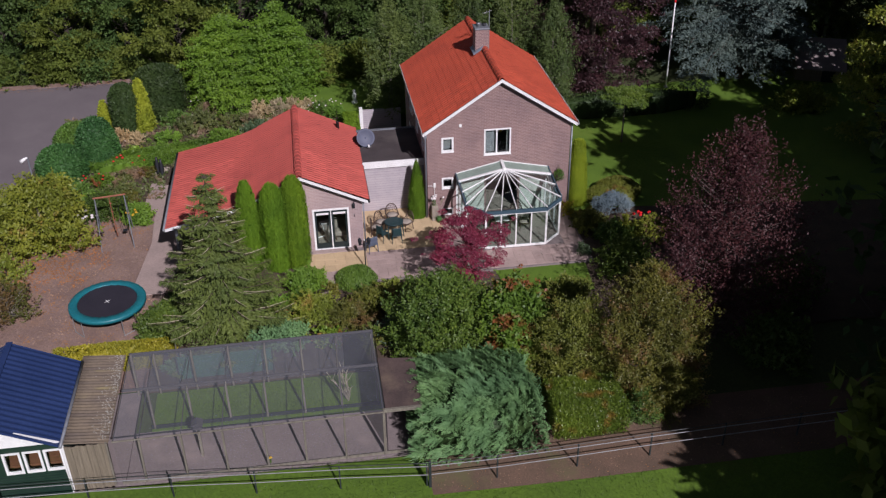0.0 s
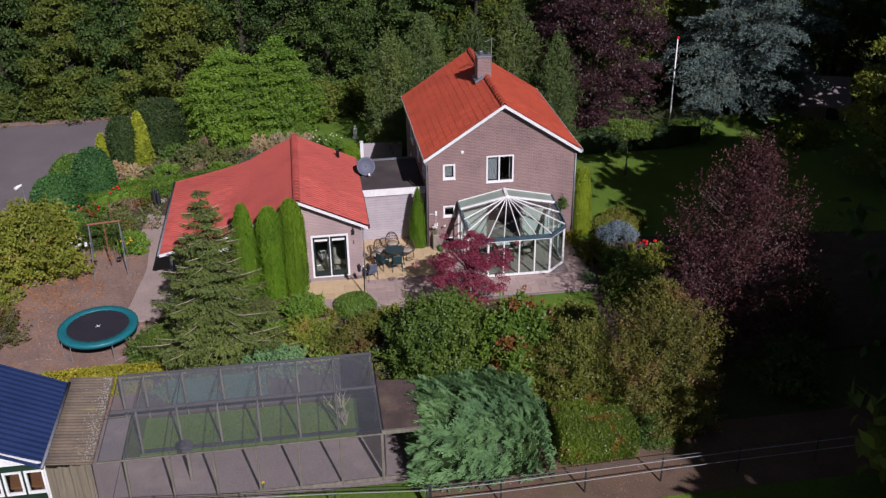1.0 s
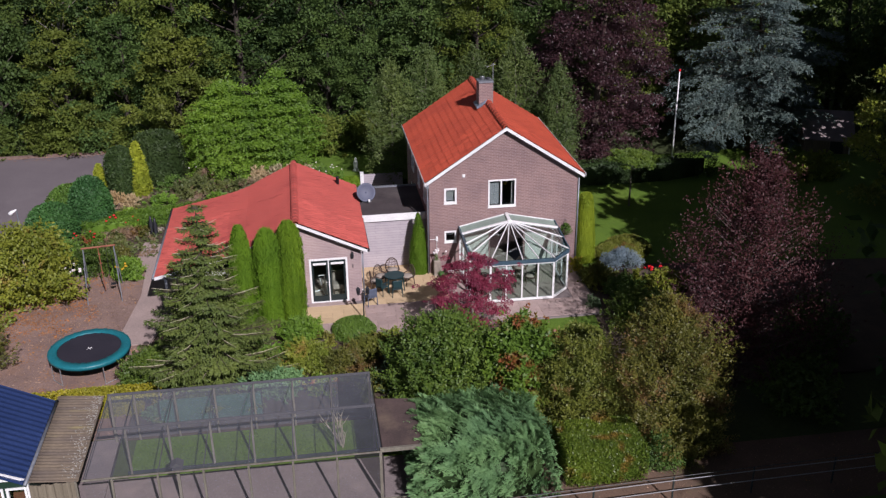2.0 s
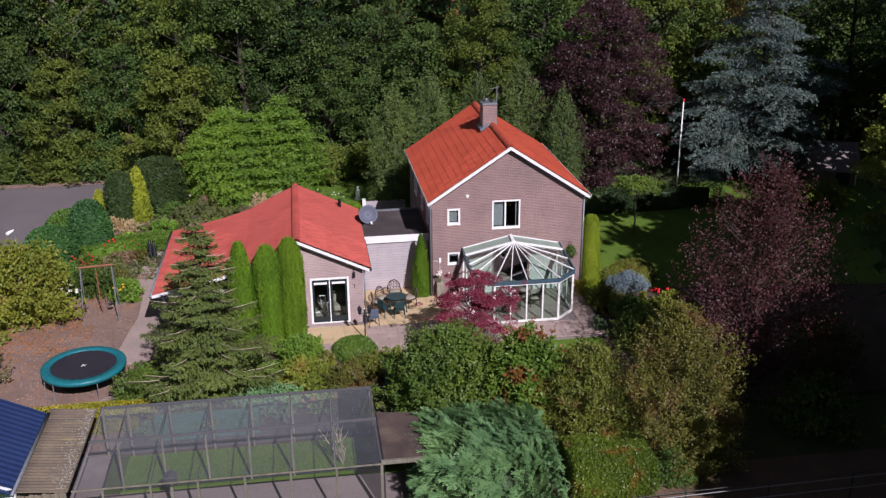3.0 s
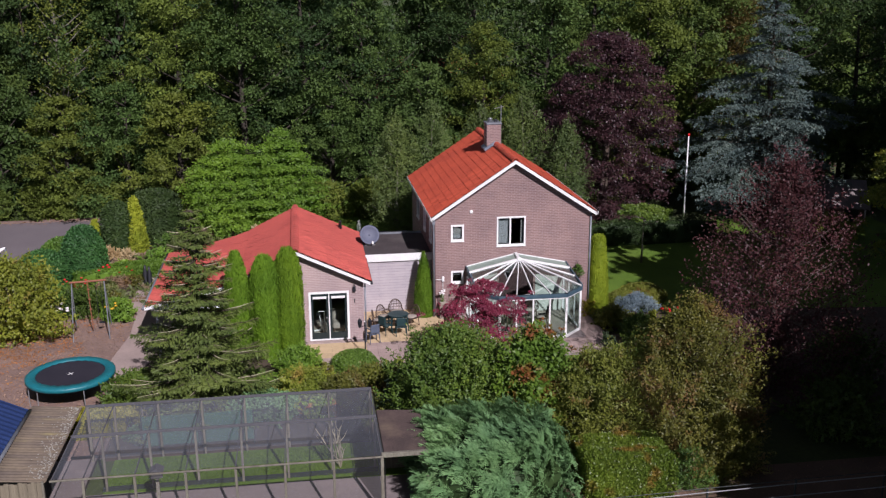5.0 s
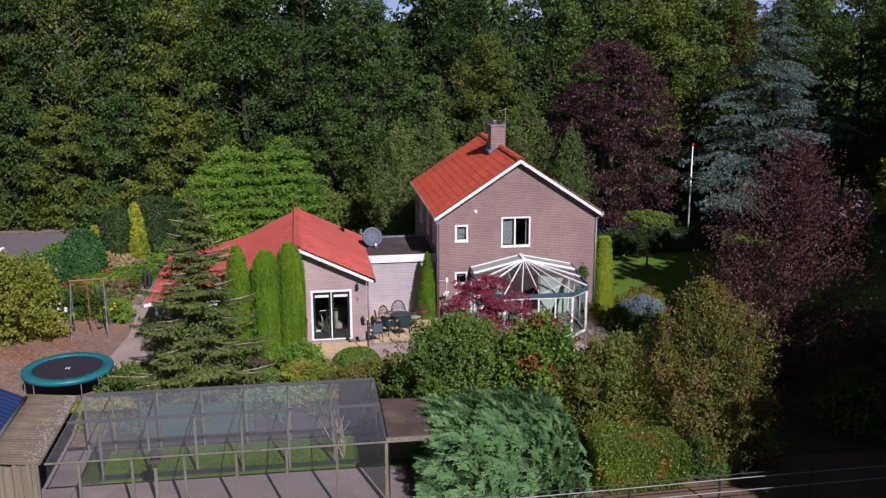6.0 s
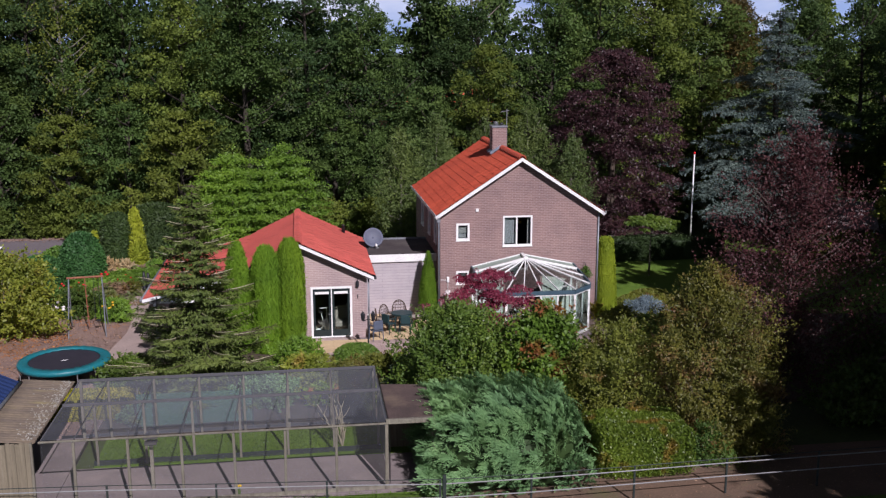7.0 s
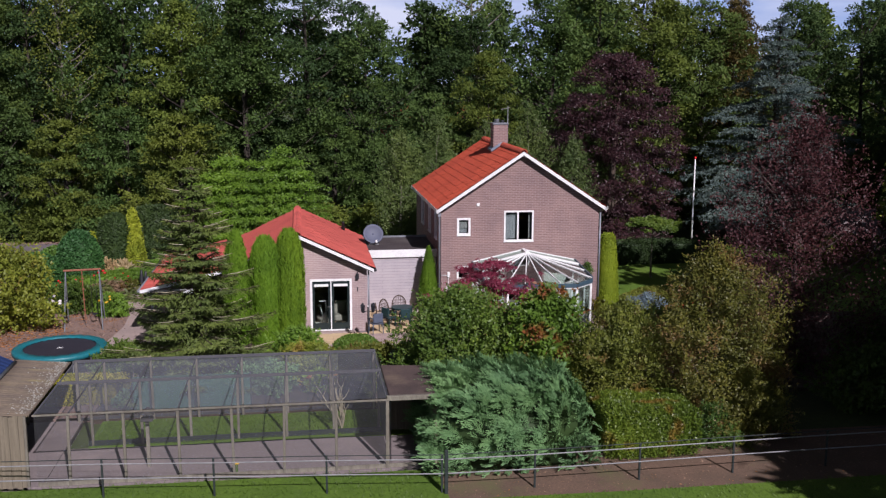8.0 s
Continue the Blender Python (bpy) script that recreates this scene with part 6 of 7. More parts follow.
# shrubs added only to block light and blacken the shade here
for k, (x, y, h) in enumerate(((12.0, -13.2, 1.9), (11.2, -8.6, 1.5), (14.2, -9.6, 2.4))):
    plant("shrub", (x, y, -0.2), h, 1.7, 1.5, 0.1, "leaf", 5500, 0.14, LEAF_SHRUB, "added dark green shrub that deepens the shade", "shrub", 80 + k, clumps=38, radius=0.45, profile=bushy, trunk=0.04, group="shrubs in the shade")
plant("tree", (-18.3, 0.6, -0.2), 3.5, 2.4, 2.2, 0.3, "leaf", 20000, 0.135, LEAF_TREE_L, "olive-yellow small tree beside the play area", "tree", 70, shoot=0.9, lean=0.5, profile=mound, trunk=0.10, limbs=26, bark=BARK_PALE)
plant("shrub", (-18.6, -5.6, -0.2), 2.0, 1.3, 1.3, 0.4, "leaf", 3600, 0.085, LEAF_BROWN, "sparse brownish shrub on the wood chips", "shrub", 71, clumps=45, radius=0.4, profile=bushy, trunk=0.06, limbs=70, bark=BARK_PALE)
plant("shrub", (-15.9, 3.1, -0.2), 1.35, 1.3, 0.9, 0.1, "leaf", 11200, 0.084, LEAF_SHRUB, "dark green flowering shrub behind the swing", "shrub", 72, clumps=45, radius=0.36, profile=bushy, trunk=0.03)
plant("shrub", (-14.2, 2.3, -0.2), 1.0, 0.8, 0.8, 0.1, "leaf", 7700, 0.084, LEAF_BRIGHT, "bright green shrub with yellow flowers by the path", "shrub", 73, clumps=36, radius=0.32, profile=bushy, trunk=0.03)
plant("tree", (12.25, 7.0, -0.15), 3.3, 1.4, 1.35, 2.6, "leaf", 12000, 0.095, LEAF_SHRUB, "small standard tree with an umbrella crown on the lawn", "tree", 74, clumps=64, radius=0.27, profile=lambda u: max(0.05, 1 - u ** 2.2), trunk=0.05, limbs=16, bark=BARK_PALE, flat=0.35)

# ---- feathery juniper ----


def juniper(at, x, y, h, seed):
    """A broad juniper: plumes of fine twigs over a heart coloured dark as inner shade, long and loose above, short and
    clipped at the foot.
    """
    rng = np.random.default_rng(seed)
    ob = thing("juniper", "broad blue-green juniper with feathery sprays by the fence", "juniper", at)
    # solid core whose dark yew green stands for the shade between sprays
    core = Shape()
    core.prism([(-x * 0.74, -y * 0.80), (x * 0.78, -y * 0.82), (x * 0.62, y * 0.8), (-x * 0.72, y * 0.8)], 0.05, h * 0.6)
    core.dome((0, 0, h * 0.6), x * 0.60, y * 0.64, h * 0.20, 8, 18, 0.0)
    part("core", core, LEAF_YEW_AND_SHADE, ob, smooth=True)
    P, D, N, L = [], [], [], []

    def plume(p, d, out, length, fine):
        d = d / np.linalg.norm(d)
        side = np.cross(d, out)
        side /= np.linalg.norm(side) + 1e-6
        n = np.cross(side, d)
        if n @ out < 0:
            n = -n
        for k in range(fine):
            t = (k + 0.5) / fine
            q = p + d * length * t + n * 0.10 * length * math.sin(3.1 * t) - np.array([0, 0, 0.16 * length * t * t])
            sgn = 1 if k % 2 else -1
            e = d + side * sgn * (0.42 - 0.22 * t) + n * 0.08 * rng.normal()
            ln = length * (0.34 - 0.18 * t)
            for m in range(3):
                P.append(q + e * ln * m * 0.34)
                D.append(e + side * 0.20 * rng.normal() + n * 0.12 * rng.normal())
                N.append(n + 0.5 * out + 0.4 * TO_SUN + 0.18 * rng.normal(size=3))
                L.append(0.085 + 0.055 * rng.random())

    def surface_point(low):
        a, u = rng.random() * 2 * math.pi, rng.random()
        c, s = math.cos(a), math.sin(a)
        box_r = 1 / max(abs(c) / x, abs(s) / y)
        if low or rng.random() < 0.5:
            u = u * 0.3 if low else 0.22 + 0.66 * u
            w = 1.0 - 0.20 * u ** 2
            return np.array([c * box_r * w, s * box_r * w, 0.08 + u * h * 0.95]), np.array([c, s, 0.25 + 0.5 * u])
        r = math.sqrt(rng.random())
        top = h * (0.84 + 0.10 * (1 - r ** 4) + 0.05 * math.sin(3.1 * c * r * box_r + 0.6) * math.sin(2.7 * s * r * box_r + 1))
        return np.array([c * box_r * r * 0.86, s * box_r * r * 0.86, top]), np.array([c * r * 0.7, s * r * 0.7, 0.8])

    for k in range(1500):
        p, out = surface_point(k < 620)
        d = out * 0.5 + np.array([-0.3 + 0.4 * rng.normal(), 0.25 * rng.normal(), 0.25 + 0.3 * rng.normal()])
        length = 0.20 + 0.14 * rng.random() + (0.14 if k >= 620 else 0.0)
        plume(p - d / np.linalg.norm(d) * length * (0.6 if k < 620 else 1.1), d, out, length, 7)
    for _ in range(290):
        p, out = surface_point(False)
        d = out * 0.60 + np.array([-0.62 + 0.28 * rng.normal(), 0.22 * rng.normal() - 0.12, 0.20 + 0.16 * rng.normal()])
        d /= np.linalg.norm(d)
        bough = 0.75 + 0.55 * rng.random() + (0.35 if rng.random() < 0.1 else 0)
        side = np.cross(d, out)
        side /= np.linalg.norm(side) + 1e-6
        p = p - d * bough * 0.72
        for k in range(9):
            t = (k + rng.random()) / 9
            sgn = 1 if k % 2 else -1
            e = d + side * sgn * (0.55 - 0.35 * t) * rng.uniform(0.5, 1.2) + out * 0.10 * rng.normal()
            q = p + d * bough * t * 0.72 - np.array([0, 0, 0.10 * bough * t * t])
            plume(q, e, out, bough * (0.62 - 0.26 * t) * rng.uniform(0.8, 1.15), 9)
    L = np.array(L)
    part("sprays", leaves("sprays", np.array(P), np.array(D), np.array(N), L, L * 0.21, 0.05), LEAF_JUNIPER, ob)
    return ob


juniper((-0.45, -15.2, -0.15), 2.25, 1.95, 2.35, 80)

# ---- conifers with whorled boughs ----


def needle_tree(name, at, h, reach, whorls, per, material, label, seed, droop, needle, z_first=0.5, bare=TWIG, bough=BARK, density=1.0, tip_show=0.5, spread=0.4, curve=1.0, flatness=0.25, uneven=0.45, jitter=0.5, taper=0.85):
    """A conifer: a straight stem, boughs in whorls that shorten upwards, and needle-covered twigs hanging along each bough."""
    rng = np.random.default_rng(seed)
    ob = thing(name, label, "tree", at)
    part("trunk", Shape().tube([(0, 0, 0), (0, 0, h * 0.5), (0, 0, h)], [h * 0.022, h * 0.014, 0.012], 8), BARK, ob, smooth=True)
    wood = Shape()
    P, D, N, L, W = [], [], [], [], []
    for i in range(whorls):
        u = i / whorls
        z = z_first + (h - z_first) * u
        for k in range(per):
            a = 2 * math.pi * (k + rng.random() * 0.8) / per + i * 1.3
            z = z_first + (h - z_first) * min(0.99, u + (rng.random() - 0.3) * jitter / whorls)
            l = reach * (1 - u) ** taper * (1.0 - uneven * 0.6 + uneven * rng.random()) + 0.12
            out = np.array([math.cos(a), math.sin(a), 0.0])
            pts = [np.array([0, 0, z]) + out * l * q + np.array([0, 0, l * (-droop * q + curve * droop * 1.05 * q * q)]) for q in (0, 0.25, 0.5, 0.75, 1.0)]
            wood.tube([tuple(q) for q in pts], [0.03, 0.025, 0.018, 0.012, 0.006], 4)
            if rng.random() < tip_show and u < 0.85:
                part("bare_twig", Shape().tube([tuple(pts[2] + np.array([0, 0, 0.05])), tuple(pts[3] + np.array([0, 0, 0.06])), tuple(pts[4] + out * 0.12 + np.array([0, 0, 0.10]))], [0.016, 0.014, 0.006], 4), bare, ob)
            side = np.array([-out[1], out[0], 0.0])
            m = max(10, int(density * 46 * l))
            for _ in range(m):
                q = 0.1 + 0.9 * rng.random() ** 0.8
                j = min(3, int(q * 4))
                f = q * 4 - j
                base = pts[j] * (1 - f) + pts[j + 1] * f
                w = spread * l * (1.1 - q) * rng.normal() * 0.6
                base = base + side * w + np.array([0, 0, -abs(w) * flatness])
                P.append(base)
                D.append(out * 0.5 + side * np.sign(w) * 0.5 + np.array([0, 0, -0.45 * droop * 3]) + rng.normal(size=3) * 0.3)
                N.append(np.array([0, 0, 1.0]) + rng.normal(size=3) * 0.5 + out * 0.4)
                L.append(needle * (0.7 + 0.7 * rng.random()))
                W.append(needle * 0.27)
    part("branchwork", wood, bough, ob)
    part("needles", leaves("needles", np.array(P), np.array(D), np.array(N), np.array(L), np.array(W)), material, ob)
    return ob


def cedar(at, h, reach, seed):
    """A loose old cedar: uneven rising boughs, each with flat fans of needle tufts that droop at the tips."""
    rng = np.random.default_rng(seed)
    ob = thing("blue_cedar", "tall loose silvery blue cedar with uneven layered boughs", "tree", at)
    wood = Shape().tube([(0, 0, 0), (0.15, 0, h * 0.5), (0, 0.1, h)], [h * 0.020, h * 0.012, 0.012], 8)
    P, D, N, L = [], [], [], []
    for i in range(100):
        u = (i + rng.random()) / 100
        z = 2.0 + (h - 2.1) * u ** 1.12
        a = i * 2.4 + rng.normal() * 0.5
        l = (reach * (1 - u) ** 0.85 + 0.25) * rng.uniform(0.45, 1.12)
        out = np.array([math.cos(a), math.sin(a), 0.0])
        side = np.array([-out[1], out[0], 0.0])
        rise, sag = rng.uniform(0.05, 0.42), rng.uniform(0.12, 0.40)
        at_q = [np.array([0, 0, z]) + out * l * q + np.array([0, 0, l * (rise * q - sag * q * q)]) + side * l * 0.06 * math.sin(3 * q + i) for q in np.linspace(0, 1, 6)]
        start = len(wood.v)
        wood.tube([tuple(q) for q in at_q], [0.045, 0.035, 0.027, 0.02, 0.013, 0.006], 4)
        wood.f.append((min(2, int(u * 2)) * 8, start, start + 1))
        fans = int(5 + 5 * l)
        for k in range(fans):
            q = 0.05 + 0.95 * (k + rng.random()) / fans
            j = min(4, int(q * 5))
            base = at_q[j] + (at_q[j + 1] - at_q[j]) * (q * 5 - j)
            sgn = 1 if k % 2 else -1
            d = out * rng.uniform(0.5, 0.9) + side * sgn * rng.uniform(0.5, 1.0) + np.array([0, 0, rng.normal() * 0.12])
            ln = (0.30 * l * (1.15 - q) + 0.35) * rng.uniform(0.6, 1.2)
            for m in range(int(58 * ln)):
                f = rng.random()
                p = base + d * ln * f + np.array([0, 0, -0.28 * ln * f * f]) + np.cross(d, (0, 0, 1)) * rng.normal() * 0.13 * ln * (1.2 - f)
                P.append(p + rng.normal(size=3) * 0.03)
                D.append(d + rng.normal(size=3) * 0.55 + np.array([0, 0, -0.15]))
                N.append(np.array([0, 0, 1.0]) + rng.normal(size=3) * 0.55)
                L.append(rng.uniform(0.10, 0.22))
    part("trunk", wood, BARK, ob, smooth=True)
    L = np.array(L)
    part("needles", leaves("needles", np.array(P), np.array(D), np.array(N), L, L * 0.36), LEAF_CEDAR, ob)
    return ob


needle_tree("spruce", (-9.45, -8.3, -0.2), 7.5, 2.75, 28, 7, LEAF_SPRUCE, "dark olive spruce with drooping boughs beside the annex", 90, 0.24, 0.145, density=3.7, tip_show=0.5, taper=0.98, jitter=2.6, uneven=0.5)
cedar((22.9, 15.2, -0.2), 14.2, 7.6, 91)

# ---- trees behind ----
plant("hornbeam", (-9.9, 16.2, -0.2), 5.6, 2.9, 2.0, 0.4, "leaf", 52000, 0.115, LEAF_HORNBEAM, "bright green spreading tree with layered leaves", "tree", 100, clumps=150, radius=0.72, profile=mound, trunk=0.14, droop=0.2, shoot=1.0, layer=0.62, bark=BARK_WOOD, group="bright trees behind the border")
plant("hornbeam", (-6.9, 16.5, -0.2), 5.9, 2.3, 2.0, 0.4, "leaf", 44000, 0.115, LEAF_HORNBEAM, "bright green spreading tree with layered leaves", "tree", 101, clumps=125, radius=0.72, profile=mound, trunk=0.14, droop=0.2, shoot=1.0, layer=0.62, bark=BARK_WOOD, group="bright trees behind the border")
for k, (x, y, h, r) in enumerate(((-0.4, 12.6, 7.4, 1.7), (1.7, 13.2, 8.0, 1.7), (4.6, 13.6, 7.8, 1.6), (7.1, 13.2, 8.6, 1.8), (9.2, 11.6, 7.0, 1.5))):
    plant("birch", (x, y, -0.2), h, r, r, 0.8, "leaf", 26000, 0.09, LEAF_BIRCH, "grey-green slender tree close behind the house", "tree", 110 + k, clumps=110, radius=0.5, profile=egg, trunk=0.09, bark=BARK_PALE, limbs=30, group="trees behind the house", lean=0.4, shoot=0.9)
plant("copper_beech", (12.4, 14.6, -0.2), 11.9, 4.2, 3.5, 0.8, "leaf", 76000, 0.125, LEAF_PURPLE, "tall dark purple copper beech", "tree", 120, clumps=460, radius=0.64, profile=lambda u: max(0.05, 1 - (abs(u - 0.32) / 0.72) ** 2.1) ** 0.7, trunk=0.25, flat=0.55, lean=0.15)
plant("shrub", (13.4, 12.4, -0.2), 0.9, 1.6, 0.8, 0.1, "leaf", 9000, 0.13, LEAF_FOREST, "green shrub at the foot of the copper beech", "shrub", 121, clumps=40, radius=0.4, profile=bushy, trunk=0.04)
plant("shrub", (24.5, 9.6, -0.2), 1.6, 2.0, 1.0, 0.1, "leaf", 9000, 0.13, LEAF_TREE_L, "yellow-green shrub at the end of the lawn", "shrub", 122, clumps=40, radius=0.4, profile=bushy, trunk=0.04)

# the wood: a handful of kinds, each tree turned and sized on its own
rw = random.Random(77)
FINE = ((LEAF_FOREST, 16.5, 3.7, 0.6), (LEAF_FOREST_DARK, 16.5, 3.6, 0.6), (LEAF_OLIVE_FOREST, 15.5, 3.6, 0.8), (LEAF_FOREST, 17.0, 3.3, 2.5), (LEAF_RUST, 16.0, 3.0, 1.5), (LEAF_FOREST_DARK, 17.5, 3.9, 3.0), (LEAF_OLIVE_FOREST, 8.5, 3.2, 0.3), (LEAF_FOREST, 9.0, 3.3, 0.3))
# front rows: x, y, kind, size
WOOD = [(-34.0, 25.0, 7, 1.0), (-29.5, 24.6, 6, 1.0), (-25.2, 24.9, 7, 1.02), (-21.0, 24.8, 6, 0.92), (-17.2, 24.9, 7, 0.95), (-13.4, 22.0, 6, 0.95), (-3.6, 26.0, 7, 0.85),
        (-36.0, 29.5, 0, 1.06), (-31.0, 29.0, 1, 1.08), (-26.6, 29.6, 3, 1.06), (-24.2, 30.8, 5, 0.98), (-17.8, 29.4, 0, 1.08), (-13.6, 27.0, 2, 1.11), (-9.4, 26.2, 3, 1.08), (-5.2, 29.0, 5, 1.09), (-0.6, 28.0, 0, 0.93),
        (3.2, 24.5, 7, 1.1), (6.4, 22.4, 2, 0.8), (10.4, 22.8, 0, 1.04), (14.0, 23.4, 3, 1.06), (17.8, 22.8, 2, 1.08), (21.4, 23.0, 0, 1.02), (24.6, 25.0, 4, 1.0), (28.6, 23.4, 1, 0.95), (32.6, 21.5, 5, 0.95), (35.0, 16.0, 1, 1.0)]
WOOD += [(6.8, 31.0, 1, 0.94), (30.5, 19.2, 7, 0.8), (33.6, 18.4, 6, 0.8), (26.4, 20.6, 6, 0.75)]
done = {}


def wood_tree(x, y, k, s, coarse):
    turn = rw.uniform(0, 360)
    if (k, coarse) not in done:
        leaf_k, h, r, base = FINE[k]
        done[(k, coarse)] = plant("wood_tree", (x, y, -0.3), h, r, r, base, "leaf", ((30000 if k < 6 else 22000), 9000, 3600)[coarse], (0.185, 0.38, 0.70)[coarse], leaf_k, "tall leafy tree of the surrounding wood" if k != 4 else "tall wood tree with rust-tinted leaves", "tree",
                                130 + k, clumps=300 if k < 6 else 190, radius=0.66 if k < 6 else 0.62, profile=egg if k < 6 else bushy, trunk=0.22, limbs=34, bark=BARK_WOOD, group="trees of the wood", flat=0.72 if k < 6 else 0.45, lean=0.5, turn=turn)
    else:
        copy_thing(done[(k, coarse)], pose(x, y, -0.3, 0, 0, turn) @ Matrix.Diagonal((s, s, s * rw.uniform(0.95, 1.05), 1)))


for x, y, k, s in WOOD:
    wood_tree(x, y, k, s, 0)
for y, n, x0, x1 in ((35.0, 14, -42, 44), (44.0, 12, -48, 52), (60.0, 10, -52, 60)):
    for i in range(n):
        x = x0 + (x1 - x0) * (i + rw.uniform(-0.3, 0.3)) / (n - 1)
        wood_tree(x, y + rw.uniform(-2.2, 2.2), rw.choice((0, 1, 2, 5)), 0.90 + y * 0.001 if -5 < x < 0.18 * y + 2 or 0.62 * y + 6 < x < 0.62 * y + 11 else rw.uniform(0.95, 1.06) + 0.004 * (y - 35), 1)
# thin old trees that stand up out of the wood, with pale bare limbs
plant("tree", (-21.2, 27.6, -0.3), 18.6, 2.5, 2.3, 6.5, "leaf", 5000, 0.17, LEAF_OLIVE_FOREST, "half bare tall tree with thin pale hanging twigs", "tree", 170, profile=egg, trunk=0.16, limbs=70, bark=BARK_PALE, lean=0.5, shoot=2.0, droop=0.6)
plant("tree", (6.9, 32.6, -0.3), 21.0, 2.6, 2.4, 11.0, "leaf", 4200, 0.24, LEAF_FOREST, "tall sparse tree with a pale trunk above the wood", "tree", 171, profile=egg, trunk=0.20, limbs=46, bark=BARK_PALE, lean=0.5, shoot=1.8)
# undergrowth at the wood's edge
under = None
for i in range(22):
    x = -34 + 2.3 * i + rw.uniform(-0.5, 0.5)
    if -15 < x < -5:
        continue
    y = 22.9 + rw.uniform(-0.3, 0.8) if x < -14 else 19.5 + rw.uniform(-0.5, 1.5)
    s = rw.uniform(0.75, 1.2)
    if under is None:
        under = plant("undergrowth", (x, y, -0.3), 2.6, 1.7, 1.4, 0.2, "leaf", 5000, 0.17, LEAF_OLIVE_FOREST, "low leafy undergrowth at the wood's edge", "shrub", 150, clumps=45, radius=0.55, profile=bushy, trunk=0.05, group="undergrowth", flat=0.4)
    else:
        copy_thing(under, pose(x, y, -0.3, 0, 0, rw.uniform(0, 360)) @ Matrix.Diagonal((s, s, s, 1)))
# tall trees along the shady side of the garden
plant("tree", (26.0, 3.4, -0.2), 8.8, 3.0, 3.0, 0.8, "leaf", 15000, 0.19, LEAF_TREE_L, "dark tree with yellowing leaves beside the lawn", "tree", 75, clumps=95, radius=0.75, profile=bushy, trunk=0.2, limbs=30, flat=0.5)
for x, y, k, s in ((14.4, -21.2, 6, 1.05), (22.9, -15.2, 0, 1.05), (25.4, -8.8, 1, 1.15), (20.7, -11.0, 5, 1.05), (18.4, -14.6, 5, 1.02), (22.4, -13.0, 5, 1.0), (17.0, -17.8, 1, 0.85), (14.3, -26.4, 5, 0.82), (14.2, -30.8, 0, 0.95), (18.4, -24.4, 0, 1.15), (21.5, -20.5, 2, 1.35), (24.8, -16.0, 1, 1.3),
                   (15.6, -34.0, 1, 1.15), (20.5, -29.0, 0, 1.3), (26.5, -24.0, 2, 1.3), (29.5, 4.0, 1, 1.0), (34.5, 5.5, 0, 1.35), (38.0, 9.0, 1, 1.3), (31.0, -16.0, 0, 1.2), (11.6, -35.5, 1, 0.8)):
    wood_tree(x, y, k, s, 2)

